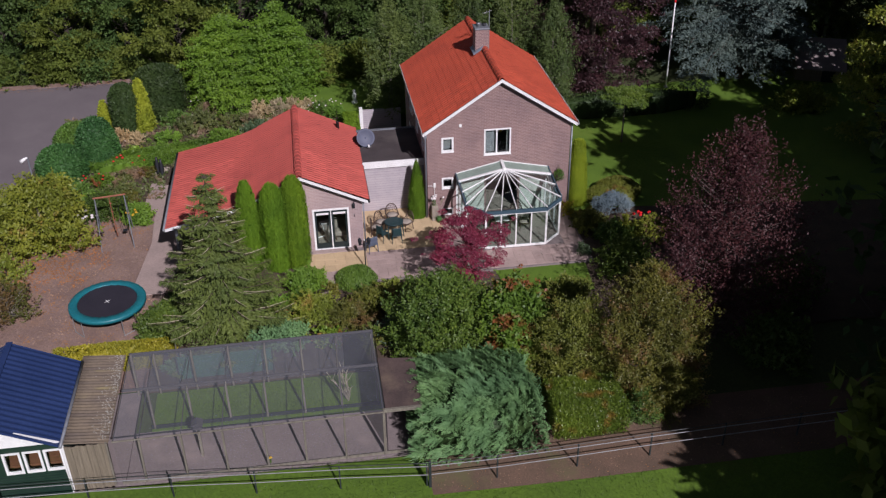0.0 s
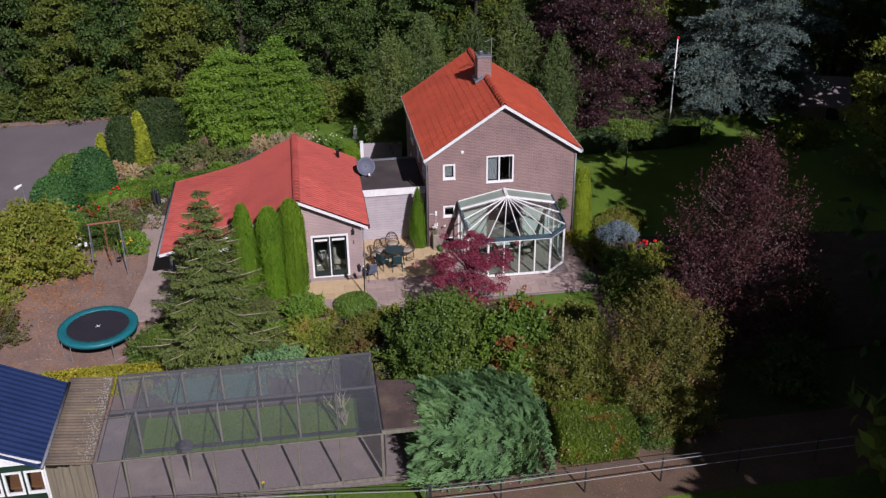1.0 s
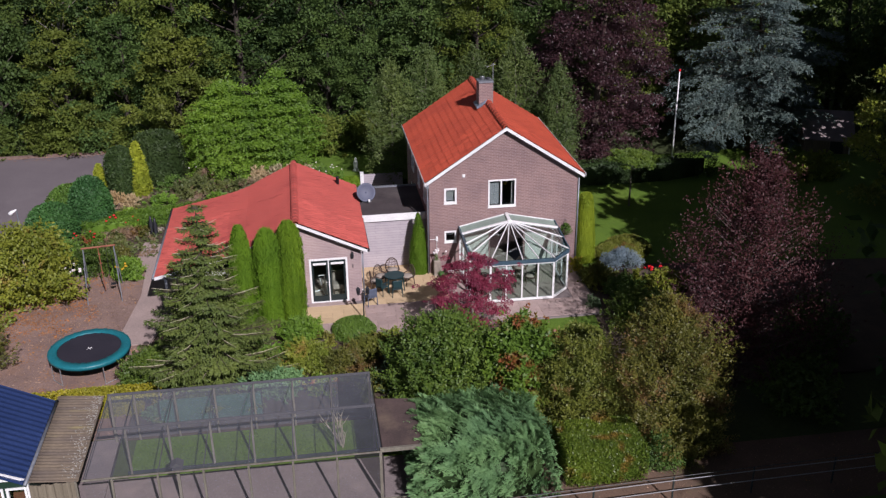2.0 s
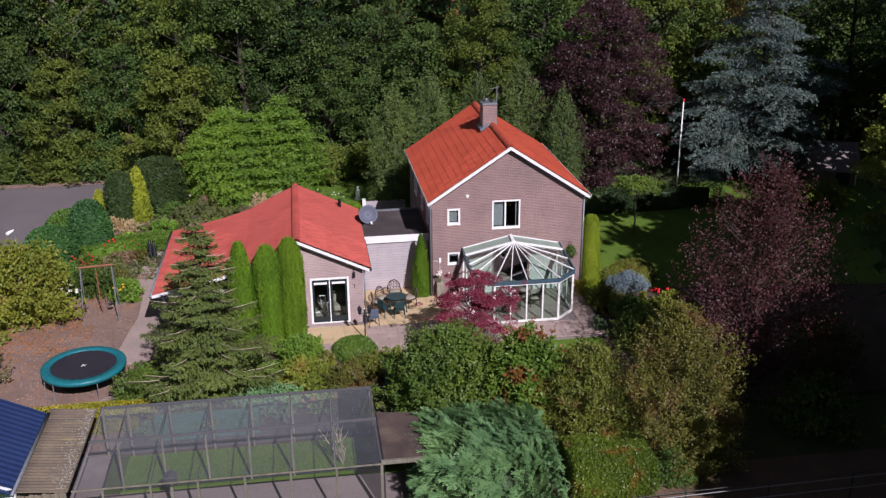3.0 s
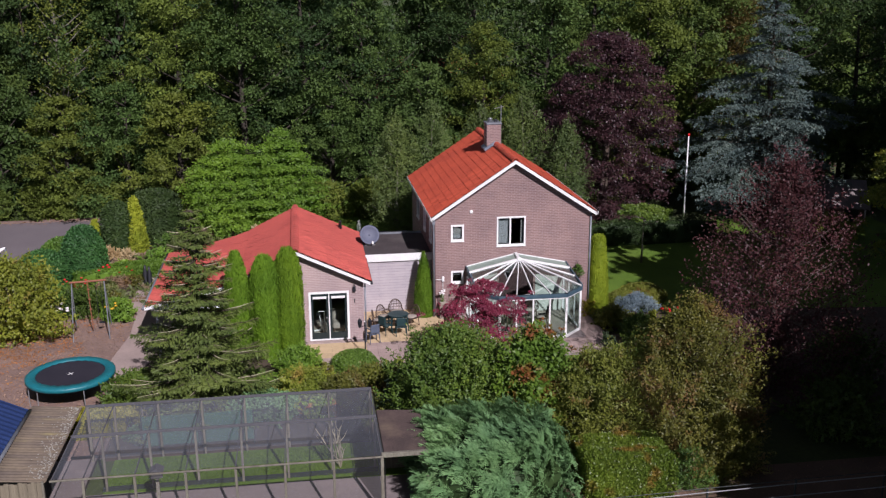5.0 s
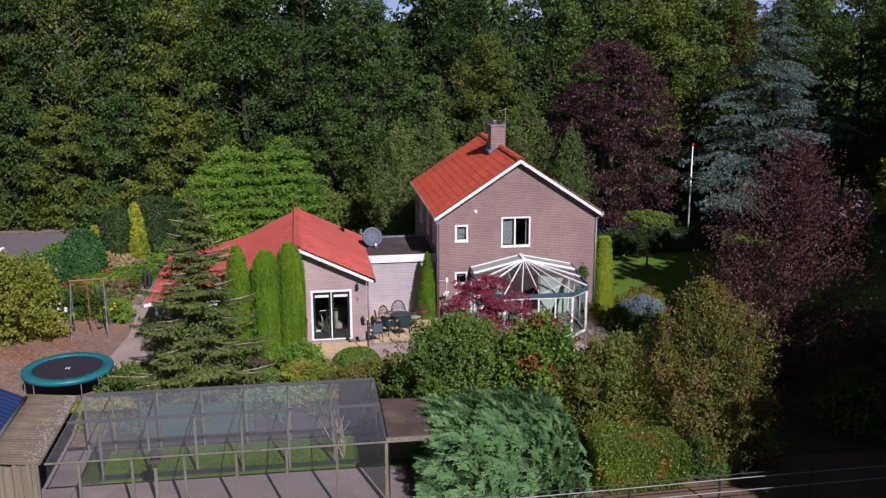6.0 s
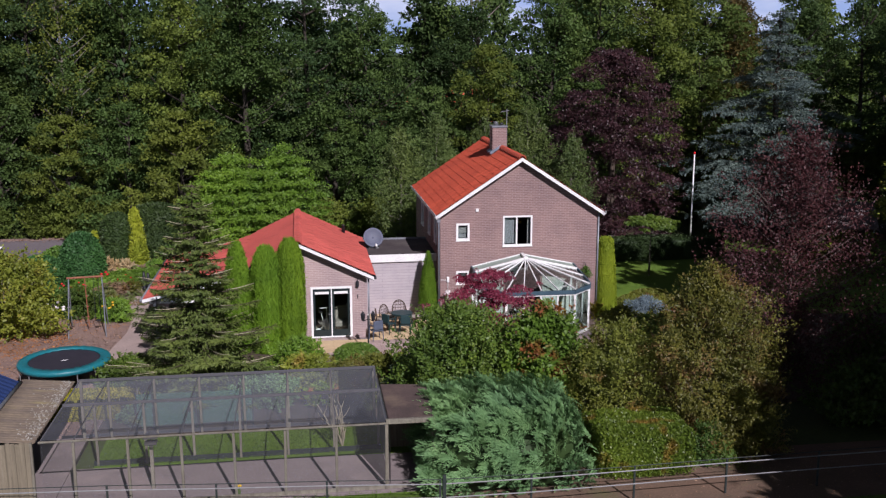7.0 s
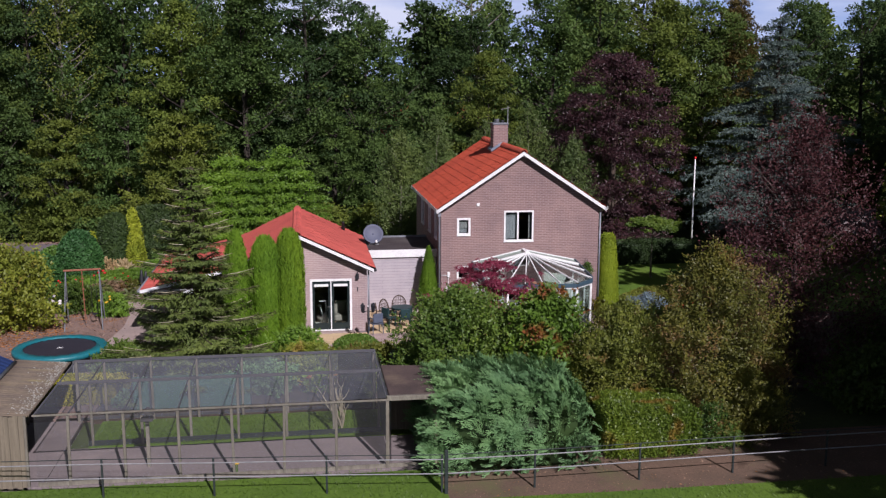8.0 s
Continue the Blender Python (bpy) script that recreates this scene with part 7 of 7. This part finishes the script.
# ---- flower borders ----
BED = [(-16.2, 12.2, 0.55, 0.5, LEAF_STRAW, "straw-coloured grass clump in the border"), (-17.0, 11.2, 0.5, 0.45, LEAF_STRAW, "straw-coloured grass clump in the border"), (-15.3, 11.6, 0.5, 0.55, LEAF_STRAW, "straw-coloured grass clump in the border"),
       (-17.8, 9.2, 0.45, 0.45, LEAF_STRAW, "straw-coloured grass clump in the border"), (-17.1, 9.0, 0.55, 0.4, LEAF_YELLOW, "pale yellow-green clump in the border"), (-16.3, 9.9, 0.6, 0.45, LEAF_BRIGHT, "light green perennial clump in the border"),
       (-18.2, 8.3, 0.5, 0.5, LEAF_YELLOW, "pale yellow-green clump in the border"), (-15.2, 9.9, 0.7, 0.45, LEAF_LIME, "light green perennial clump in the border"), (-13.6, 11.4, 0.9, 0.6, LEAF_BRIGHT, "light green perennial clump in the border"),
       (-12.6, 12.6, 1.0, 0.9, LEAF_BED, "mixed green and straw-coloured border perennials"), (-13.2, 14.0, 0.9, 0.8, LEAF_HEDGE, "fresh green border perennials"), (-11.7, 13.7, 0.9, 0.8, LEAF_BED, "mixed green and straw-coloured border perennials"), (-10.4, 12.8, 1.0, 0.7, LEAF_BED, "mixed green and straw-coloured border perennials"),
       (-11.6, 15.3, 0.8, 0.7, LEAF_BED, "mixed green and straw-coloured border perennials"), (-10.5, 11.4, 0.9, 0.5, LEAF_BRIGHT, "light green perennial clump in the border"), (-9.2, 12.9, 0.8, 0.7, LEAF_BED, "mixed green and straw-coloured border perennials"), (-8.4, 12.0, 1.2, 0.55, LEAF_GREY, "grey-green spreading mat of juniper"),
       (-8.3, 14.2, 0.7, 0.9, LEAF_STRAW, "dry plume grass behind the annex"), (-7.2, 14.3, 0.75, 0.95, LEAF_STRAW, "dry plume grass behind the annex"), (-6.2, 14.4, 0.7, 0.9, LEAF_STRAW, "dry plume grass behind the annex"), (-5.4, 14.4, 0.6, 0.75, LEAF_STRAW, "dry plume grass behind the annex"),
       (-4.6, 13.4, 0.9, 1.0, LEAF_HEDGE, "rose bush with pale flowers"), (-3.7, 13.0, 0.8, 0.9, LEAF_BRIGHT, "rose bush with pale flowers"), (-6.4, 12.8, 0.9, 0.8, LEAF_HEDGE, "fresh green border perennials"), (-5.1, 11.0, 0.9, 0.7, LEAF_BED, "mixed green and straw-coloured border perennials"),
       (-7.4, 10.2, 0.9, 0.6, LEAF_BED, "mixed green and straw-coloured border perennials"), (-9.4, 9.0, 0.9, 0.5, LEAF_BED, "mixed green and straw-coloured border perennials"), (-11.4, 9.3, 0.9, 0.5, LEAF_BED, "mixed green and straw-coloured border perennials"),
       (-16.6, 6.4, 0.9, 0.6, LEAF_LIME, "rose bush with red flowers"), (-17.5, 5.4, 0.9, 0.7, LEAF_HEDGE, "rose bush with red flowers"), (-15.6, 5.6, 0.8, 0.55, LEAF_BED, "mixed green and straw-coloured border perennials"), (-16.9, 4.2, 0.8, 0.6, LEAF_LIME, "light green perennial clump in the border"), (-14.9, 4.4, 0.7, 0.5, LEAF_BROWN, "clump of bronze-leaved border perennials"),
       (-15.2, 7.4, 0.8, 0.4, LEAF_BED, "mixed green and straw-coloured border perennials"), (-14.2, 7.2, 0.6, 0.45, LEAF_BROWN, "clump of bronze-leaved border perennials"), (-18.9, 6.4, 0.9, 0.8, LEAF_TREE_L, "olive border shrub by the yard"), (-19.6, 4.6, 0.9, 0.8, LEAF_TREE_L, "olive border shrub by the yard"),
       (-8.6, -5.4, 0.9, 0.5, LEAF_HEDGE, "low green groundcover in the border"), (-7.3, -6.8, 0.9, 0.5, LEAF_LIME, "low green groundcover in the border"), (-7.2, -8.6, 0.8, 0.6, LEAF_TREE_L, "low yellow-green groundcover in the border"), (-5.3, -9.5, 0.9, 0.6, LEAF_LIME, "low green groundcover in the border"), (-3.6, -10.0, 0.8, 0.8, LEAF_OLIVE, "low olive shrub in the border"),
       (-5.2, -5.8, 0.5, 0.45, LEAF_BROWN, "clump of bronze-leaved border perennials"), (-2.6, -6.2, 0.7, 0.6, LEAF_TREE_L, "low yellow-green groundcover in the border"), (-1.6, -7.0, 0.9, 0.9, LEAF_OLIVE, "low olive shrub in the border"), (0.8, -8.0, 0.9, 1.0, LEAF_LIME, "light green shrub beneath the maple"), (2.4, -9.2, 0.9, 1.1, LEAF_LIME, "light green shrub by the small lawn"), (6.6, -4.6, 0.5, 0.4, LEAF_GREY, "grey-green cushion by the terrace"),
       (9.4, -2.6, 0.6, 0.6, LEAF_TREE_L, "low yellow-green groundcover in the border"), (6.9, -0.9, 0.5, 0.7, LEAF_YELLOW, "yellow-green clump by the conservatory"), (-10.6, -4.0, 0.8, 0.6, LEAF_SHRUB, "dark groundcover under the spruce"), (-11.2, -5.4, 0.9, 0.7, LEAF_SHRUB, "dark groundcover under the spruce"),
       (-20.2, 2.2, 1.0, 1.2, LEAF_TREE_L, "olive border shrub by the yard"), (-19.5, -2.2, 1.1, 1.0, LEAF_TREE_L, "olive shrub beside the play area")]
for k, (x, y, r, h, leaf_k, text) in enumerate(BED):
    grassy = leaf_k is LEAF_STRAW
    plant("perennial", (x, y, -0.18), h + 0.15, r, r * 0.9, 0.08, "leaf", int(1500 * max(0.5, r * r + 0.4 * r)), 0.19 if grassy else 0.105, leaf_k, text, "plant", 300 + k, clumps=26, radius=0.26 * max(0.8, r), profile=bushy, trunk=0.015, limbs=8, crown="foliage", group="border plants", ratio=0.22 if grassy else 0.55, droop=-0.5 if grassy else 0.1)


def blossoms(name, at, spread, count, size, material, label, seed, height):
    """Flower heads on thin stems."""
    r = random.Random(seed)
    ob = thing(name, label, "flower", at)
    for _ in range(count):
        x, y, z = r.gauss(0, spread), r.gauss(0, spread * 0.7), height * r.uniform(0.75, 1.1)
        head = part("bloom", Shape().dome((x, y, z), size, size, size * 0.7, 3, 7, -0.6, 0.3), material, ob)
        part("stalk", Shape().tube([(x * 0.6, y * 0.6, 0.0), (x, y, z)], 0.008, 4), LEAF_HEDGE, ob)


blossoms("red_rose", (-15.95, 8.4, -0.15), 0.16, 4, 0.075, RED, "cluster of bright red roses", 1, 0.75)
blossoms("red_rose", (-17.1, 6.3, -0.15), 0.30, 6, 0.06, RED, "scattered red roses in the border", 2, 0.75)
blossoms("red_rose", (-14.9, 8.3, -0.15), 0.2, 4, 0.06, RED, "scattered red roses in the border", 3, 0.6)
blossoms("red_rose", (10.0, -2.5, -0.15), 0.28, 9, 0.08, RED, "red flowers in the border by the lawn", 4, 0.85)
blossoms("white_rose", (-4.6, 13.4, -0.15), 0.6, 12, 0.05, WHITE_FLOWER, "pale pink and white roses", 5, 1.1)
blossoms("white_rose", (-12.2, 16.3, -0.15), 0.35, 9, 0.05, WHITE_FLOWER, "white flowers in the border", 6, 0.8)
blossoms("white_rose", (-16.6, 1.7, -0.15), 0.3, 10, 0.08, WHITE_FLOWER, "white hydrangea heads beside the swing", 7, 0.9)
blossoms("yellow_flower", (-14.3, 1.7, -0.15), 0.2, 8, 0.06, YELLOW_FLOWER, "yellow flowers beside the path", 8, 0.85)
blossoms("yellow_flower", (-7.75, -16.05, -0.13), 0.09, 5, 0.045, YELLOW_FLOWER, "small yellow flowers at the aviary's foot", 9, 0.28)
blossoms("white_rose", (0.35, -0.28, 0.75), 0.16, 10, 0.06, WHITE_FLOWER, "white flowers in a pot by the house wall", 10, 0.45)
solid("plant_stand", Shape().box(0.18, 0.5, -0.42, -0.1, -0.1, 0.76), STONE, "stone plant stand by the house wall", "plant stand", bevel=0.03)

plant("shrub", (-11.0, -10.35, -0.2), 0.75, 0.9, 0.5, 0.1, "leaf", 5000, 0.091, LEAF_JUNIPER, "blue-green low shrub behind the aviary", "shrub", 76, clumps=30, radius=0.28, profile=bushy, trunk=0.03)
# stones edging the raised bed
rs = random.Random(21)
for k in range(26):
    u = k / 25
    x, y = -15.6 + 2.3 * u, 7.95 - 0.35 * math.sin(u * 3) + rs.uniform(-0.12, 0.12)
    r = rs.uniform(0.10, 0.2)
    solid("edging_stone", Shape().dome((x, y, -0.16 + r * 0.4), r * 1.2, r, r * 0.8, 5, 8, -0.7, 0.5), STONE, "rough brown stone edging the raised bed", "stone", group="edging stones", smooth=True)
for x, y in ((-13.75, 7.6), (-13.5, 7.3)):
    u = thing("bed_statue", "slim dark ornament at the bed's edge", "ornament", (x, y, -0.15))
    part("column", Shape().tube([(0, 0, 0), (0, 0, 0.1), (0, 0, 0.55), (0, 0, 0.75), (0, 0, 0.95)], [0.14, 0.10, 0.12, 0.07, 0.05], 8), BLACK_IRON, u, smooth=True)
solid("garden_statue", Shape().tube([(-2.43, 15.5, -0.2), (-2.43, 15.5, -0.05), (-2.43, 15.5, 0.0), (-2.43, 15.5, 0.35), (-2.42, 15.5, 0.50), (-2.42, 15.5, 0.56), (-2.42, 15.5, 0.66), (-2.42, 15.5, 0.72)], [0.20, 0.20, 0.11, 0.15, 0.12, 0.06, 0.09, 0.03], 12), WHITE, "small white stone garden statue under the trees", "statue", smooth=True)
hb = thing("hanging_basket", "green trailing plant in a basket on the house wall", "plant", (6.55, -0.24, 1.75))
part("basket", Shape().dome((0, 0, 0.0), 0.17, 0.17, 0.16, 6, 14, -1.0), RATTAN, hb, smooth=True)
part("bracket", Shape().tube([(0, 0.24, 0.55), (0, 0.02, 0.55), (0, 0, 0.10)], 0.012, 6), BLACK_IRON, hb)
rng_b = np.random.default_rng(61)
part("foliage", shoot_leaves("foliage", rng_b, 0.30, 0.26, -0.05, 0.42, 1300, 0.065, bushy, 0.4, 0.25, 0.5, 0.2)[0], LEAF_HEDGE, hb)
bb = thing("bird_bath", "shallow stone bird bath in the border", "bird bath", (-5.5, -6.8, -0.2))
part("bath_foot", Shape().tube([(0, 0, 0), (0, 0, 0.15), (0, 0, 0.6)], [0.16, 0.09, 0.10], 10), STONE, bb, smooth=True)
part("bath_bowl", Shape().tube([(0, 0, 0.58), (0, 0, 0.66), (0, 0, 0.72), (0, 0, 0.69), (0, 0, 0.66)], [0.14, 0.30, 0.36, 0.28, 0.02], 14), PATHSTONE, bb, smooth=True)

# ---- litter and grass ----


def scatter(name, seed, count, x0, x1, y0, y1, z, size, material, label, category, upright=0.0, ratio=0.5, keep=None):
    """Small things lying or standing all over a stretch of ground."""
    rng = np.random.default_rng(seed)
    P = np.stack([rng.uniform(x0, x1, count), rng.uniform(y0, y1, count), np.full(count, z)], 1)
    if keep:
        P = P[[keep(x, y) for x, y, _ in P]]
    n = len(P)
    D = rng.normal(size=(n, 3)) * np.array([1, 1, 0.12]) + np.array([0, 0, upright])
    N = rng.normal(size=(n, 3)) * 0.3 + np.array([0, 0, 1.0 - 0.9 * min(1, upright)]) + (np.array([0.1, -1, 0]) if upright else 0)
    s = size * (0.5 + rng.random(n))
    me = leaves(name, P, D, N, s, s * ratio)
    return solid(name, me, material, label, category, "stuff")


CHIP = leafy("dry_chip", (0.20, 0.125, 0.095), (0.29, 0.19, 0.145), (0.42, 0.30, 0.23), (0.34, 0.17, 0.07), 0.10, 0.0, 0.9, 0.1)
DRY = leafy("dry_orange_leaf", (0.26, 0.11, 0.05), (0.36, 0.155, 0.06), (0.46, 0.24, 0.10), through_light=0.0, rough=0.9, gloss=0.1)
scatter("dry_leaves", 411, 7000, -21.0, -15.0, -3.6, 2.8, -0.138, 0.085, DRY, "orange dry leaves fallen on the wood chips", "leaves", keep=lambda x, y: math.hypot(x + 18.0, (y + 0.4) * 0.9) < 2.6 + 0.8 * math.sin(3 * x + 2 * y) + 0.7 * math.sin(7.1 * x - 5.3 * y))
scatter("wood_chips", 401, 20000, -22, -12.6, -11, 3.2, -0.142, 0.075, CHIP, "loose wood chips and dry leaves", "wood chips")
scatter("leaf_litter", 402, 1500, -2.4, 14, -18.4, -15.3, -0.148, 0.05, CHIP, "dry leaves on the bare earth", "leaves")
scatter("leaf_litter", 403, 900, -40, -15.8, 20.9, 22.1, -0.10, 0.12, CHIP, "fallen leaves along the yard", "leaves")
scatter("leaf_litter", 404, 350, -3.2, 7, -5.1, -2.8, -0.028, 0.05, CHIP, "a few fallen leaves on the terrace", "leaves")
scatter("groundcover", 412, 15000, -20, -4.2, 3.9, 15.8, -0.10, 0.17, LEAF_BED, "low mixed groundcover filling the flower border", "groundcover", 0.5, 0.5, lambda x, y: y > 8.2 - 0.1 * (x + 14) if x > -13.2 else y > 4.4 and x > -16.2 - 0.25 * y)
scatter("groundcover", 413, 9000, -19, -9, 8.0, 12.6, -0.08, 0.14, LEAF_BRIGHT, "bright green low groundcover in the border", "groundcover", 0.6, 0.4, lambda x, y: abs(y - 9.6 - 0.28 * (x + 14)) < 1.0 and x > -16.2 - 0.25 * y + 0.3)
BLADE = leafy("grass_blade", (0.065, 0.125, 0.014), (0.092, 0.165, 0.018), (0.135, 0.205, 0.028), through_light=0.3)
scatter("grass_tufts", 405, 26000, -18, 16, -21.5, -16.4, -0.15, 0.075, BLADE, "blades of field grass", "grass", 1.2, 0.16, lambda x, y: y < -18.55 or x < -2.55)
scatter("grass_tufts", 406, 9000, -11.9, -3.8, -13.7, -11.7, -0.12, 0.07, BLADE, "blades of grass in the aviary", "grass", 1.2, 0.16)
scatter("grass_tufts", 407, 9000, 7.4, 15, 0.5, 10, -0.15, 0.06, BLADE, "blades of lawn grass", "grass", 1.2, 0.16)

# ---- roof tiles and paving, piece by piece ----


def tile_shape(width, length, lift=0.026):
    """One clay pantile: a wave across, thick at its lower edge."""
    prof = [(x, 0.021 * (1 + math.cos(2 * math.pi * x))) for x in (0.0, 0.14, 0.28, 0.42, 0.58, 0.72, 0.86, 1.0)]
    s = Shape()
    for y, dz in ((0.0, lift), (length, 0.0)):
        s.v += [(x * width, y, z + dz) for x, z in prof]
    s.v += [(x * width, 0.0, z + lift - 0.022) for x, z in prof]
    n = len(prof)
    s.f = [(i, i + 1, n + i + 1, n + i) for i in range(n - 1)] + [(i, 2 * n + i, 2 * n + i + 1, i + 1) for i in range(n - 1)]
    return s


TILES = {}


def tiles(parent, eave, along, up, cols, rows, width, gauge, material, single, rest=None):
    """Rows of tiles from the eave upwards; those that single(col, row) picks are objects of their own, the rest one mesh."""
    along, up = Vector(along).normalized(), Vector(up).normalized()
    normal = along.cross(up)
    shape = tile_shape(width, gauge * 1.14)
    key = (round(width, 3), round(gauge, 2), material.name)
    if key not in TILES:
        TILES[key] = shape.mesh("tile")
        TILES[key].materials.append(material)
    data = TILES[key]
    own = rest is None
    rest = Shape() if own else rest
    for r in range(rows):
        for c in range(cols):
            o = Vector(eave) + along * width * c + up * gauge * r + normal * random.uniform(-0.003, 0.003)
            tilt = random.uniform(-0.008, 0.008)
            a2 = (along + normal * tilt).normalized()
            n2 = a2.cross(up).normalized()
            m = Matrix((a2, up, n2)).transposed().to_4x4()
            m.translation = o
            if single(c, r):
                ob = new("tile", data)
                ob.parent, ob.matrix_basis = parent, m
            else:
                rest.add([m @ Vector(v) for v in shape.v], shape.f)
    if own and rest.v:
        tagged(part("tile_field", rest, material, parent, "rows of clay tiles"), kind="stuff")


def ridge_tiles(parent, a, b, radius, count, material):
    a, b = Vector(a), Vector(b)
    step = (b - a) / count
    for k in range(count):
        p = a + step * k
        s = Shape()
        for q, grow in ((p, 1.12), (p + step * 1.12, 0.88)):
            s.v += [(q.x + radius * grow * math.cos(t), q.y, q.z + radius * grow * math.sin(t)) for t in [math.pi * i / 6 for i in range(7)]]
        s.v += [(p.x + radius * 0.86 * math.cos(t), p.y, p.z + radius * 0.86 * math.sin(t)) for t in [math.pi * i / 6 for i in range(7)]]
        s.f = [(i, i + 1, 8 + i, 7 + i) for i in range(6)] + [(i, 14 + i, 15 + i, i + 1) for i in range(6)]
        part("ridge_tile", s, material, parent)


# house: 42 columns of 0.218 m
cols = 42
wd = 9.15 / cols
sl = math.hypot(RX + 0.14, RZ - EZ + 0.05)
rows = 13
left_up, right_up = (RX + 0.14, 0, RZ - EZ + 0.02), (RX - 7.33, 0, RZ - EZ + 0.02)
tiles(house, (-0.14, 8.87, EZ - 0.07), (0, -1, 0), left_up, cols, rows, wd, sl / rows, TILE, lambda c, r: c >= cols - 12)
tiles(house, (7.33, -0.28, EZ - 0.07), (0, 1, 0), right_up, cols, rows, wd, sl / rows, TILE, lambda c, r: c < 11)
ridge_tiles(house, (RX, -0.30, RZ - 0.06), (RX, 8.85, RZ - 0.05), 0.15, 24, TILE)
# annex
acols = 36
aw = (AY1 - AY0 + 0.60) / acols
asl = math.hypot(-3.05 - APX, APZ - AEZ)
tiles(annex, (-3.0, AY0 - 0.33, AEZ - 0.06), (0, 1, 0), (APX + 3.0, 0, APZ - AEZ + 0.03), acols, 10, aw, asl / 10, TILE_PALE, lambda c, r: c < 14)
bend = [Vector((x, 0, z - 0.085)) for x, z in reversed(prof[1:])]
spans = [(q - p).length for p, q in zip(bend, bend[1:])]


def on_bend(d):
    for p, q, l in zip(bend, bend[1:], spans):
        if d <= l:
            return p.lerp(q, d / l)
        d -= l
    return bend[-1] + (bend[-1] - bend[-2]).normalized() * d


nrow = 21
sweep = Shape()
gauge = sum(spans) / nrow
for r in range(nrow):
    p, q = on_bend(gauge * r), on_bend(gauge * (r + 1.0))
    tiles(annex, (p.x, AY1 + 0.27, p.z), (0, -1, 0), q - p, acols, 1, aw, (q - p).length, TILE_PALE, (lambda c, k: c >= acols - 24) if r < 10 else (lambda c, k: False), sweep)
tagged(part("tile_field", sweep, TILE_PALE, annex, "rows of clay tiles"), kind="stuff")
ridge_tiles(annex, (APX, AY0 - 0.34, APZ - 0.05), (APX, AY1 + 0.26, APZ - 0.04), 0.16, 22, TILE_PALE)

# terrace
terrace = thing("terrace", "paved terrace of sandy and pinkish slabs", "pavement", kind="structure")
part("bedding", Shape().prism([(-6.3, -5.2), (7.0, -5.25), (7.0, -0.02), (0.0, -0.02), (0.0, 1.15), (-3.3, 1.15), (-3.3, -2.28), (-6.3, -2.28)], -0.6, -0.06), SAND, terrace)


def slab_field(x0, x1, y0, y1, size_x, size_y, material, z, skip):
    nx, ny = max(1, round((x1 - x0) / size_x)), max(1, round((y1 - y0) / size_y))
    sx, sy = (x1 - x0) / nx, (y1 - y0) / ny
    data = Shape().box(0.002, sx - 0.002, 0.002, sy - 0.002, -0.05, 0.0).mesh("slab", 0.004)
    data.materials.append(material)
    for i in range(nx):
        for j in range(ny):
            x, y = x0 + i * sx, y0 + j * sy
            if not skip(x + sx / 2, y + sy / 2):
                ob = new("slab", data)
                ob.parent = terrace
                ob.matrix_basis = pose(x, y, z + random.uniform(-0.003, 0.003), random.uniform(-0.2, 0.2), random.uniform(-0.2, 0.2), 0)


in_cons = lambda x, y: 1.4 < x < 6.05 and y > -3.6
slab_field(-3.3, 0.6, -2.8, 1.15, 0.5, 0.5, SLAB_SAND, -0.035, lambda x, y: x > 0 and y > 0)
slab_field(-6.2, -3.31, -4.2, -2.60, 0.5, 0.5, SLAB_SAND, -0.035, lambda x, y: False)
slab_field(0.61, 6.9, -3.55, -0.03, 0.42, 0.42, SLAB_PINK, -0.038, in_cons)
slab_field(-3.3, 6.9, -5.15, -3.56, 0.42, 0.42, SLAB_PINK, -0.038, lambda x, y: y > -2.8)
slab_field(-3.3, 0.6, -3.55, -2.81, 0.42, 0.37, SLAB_PINK, -0.038, lambda x, y: False)
slab_field(-6.2, -3.31, -5.1, -4.21, 0.42, 0.42, SLAB_PINK, -0.040, lambda x, y: False)
# path beside the annex
path = thing("garden_path", "pinkish concrete path along the annex", "path", kind="structure")
part("path_bed", Shape().prism([(-13.85, -4.6), (-12.4, -4.6), (-11.9, -2.6), (-11.9, 5.4), (-14.0, 6.4), (-14.1, 4.0), (-13.5, 3.0), (-13.35, 0.0)], -0.6, -0.115), PATHSTONE, path, bevel=0.01)
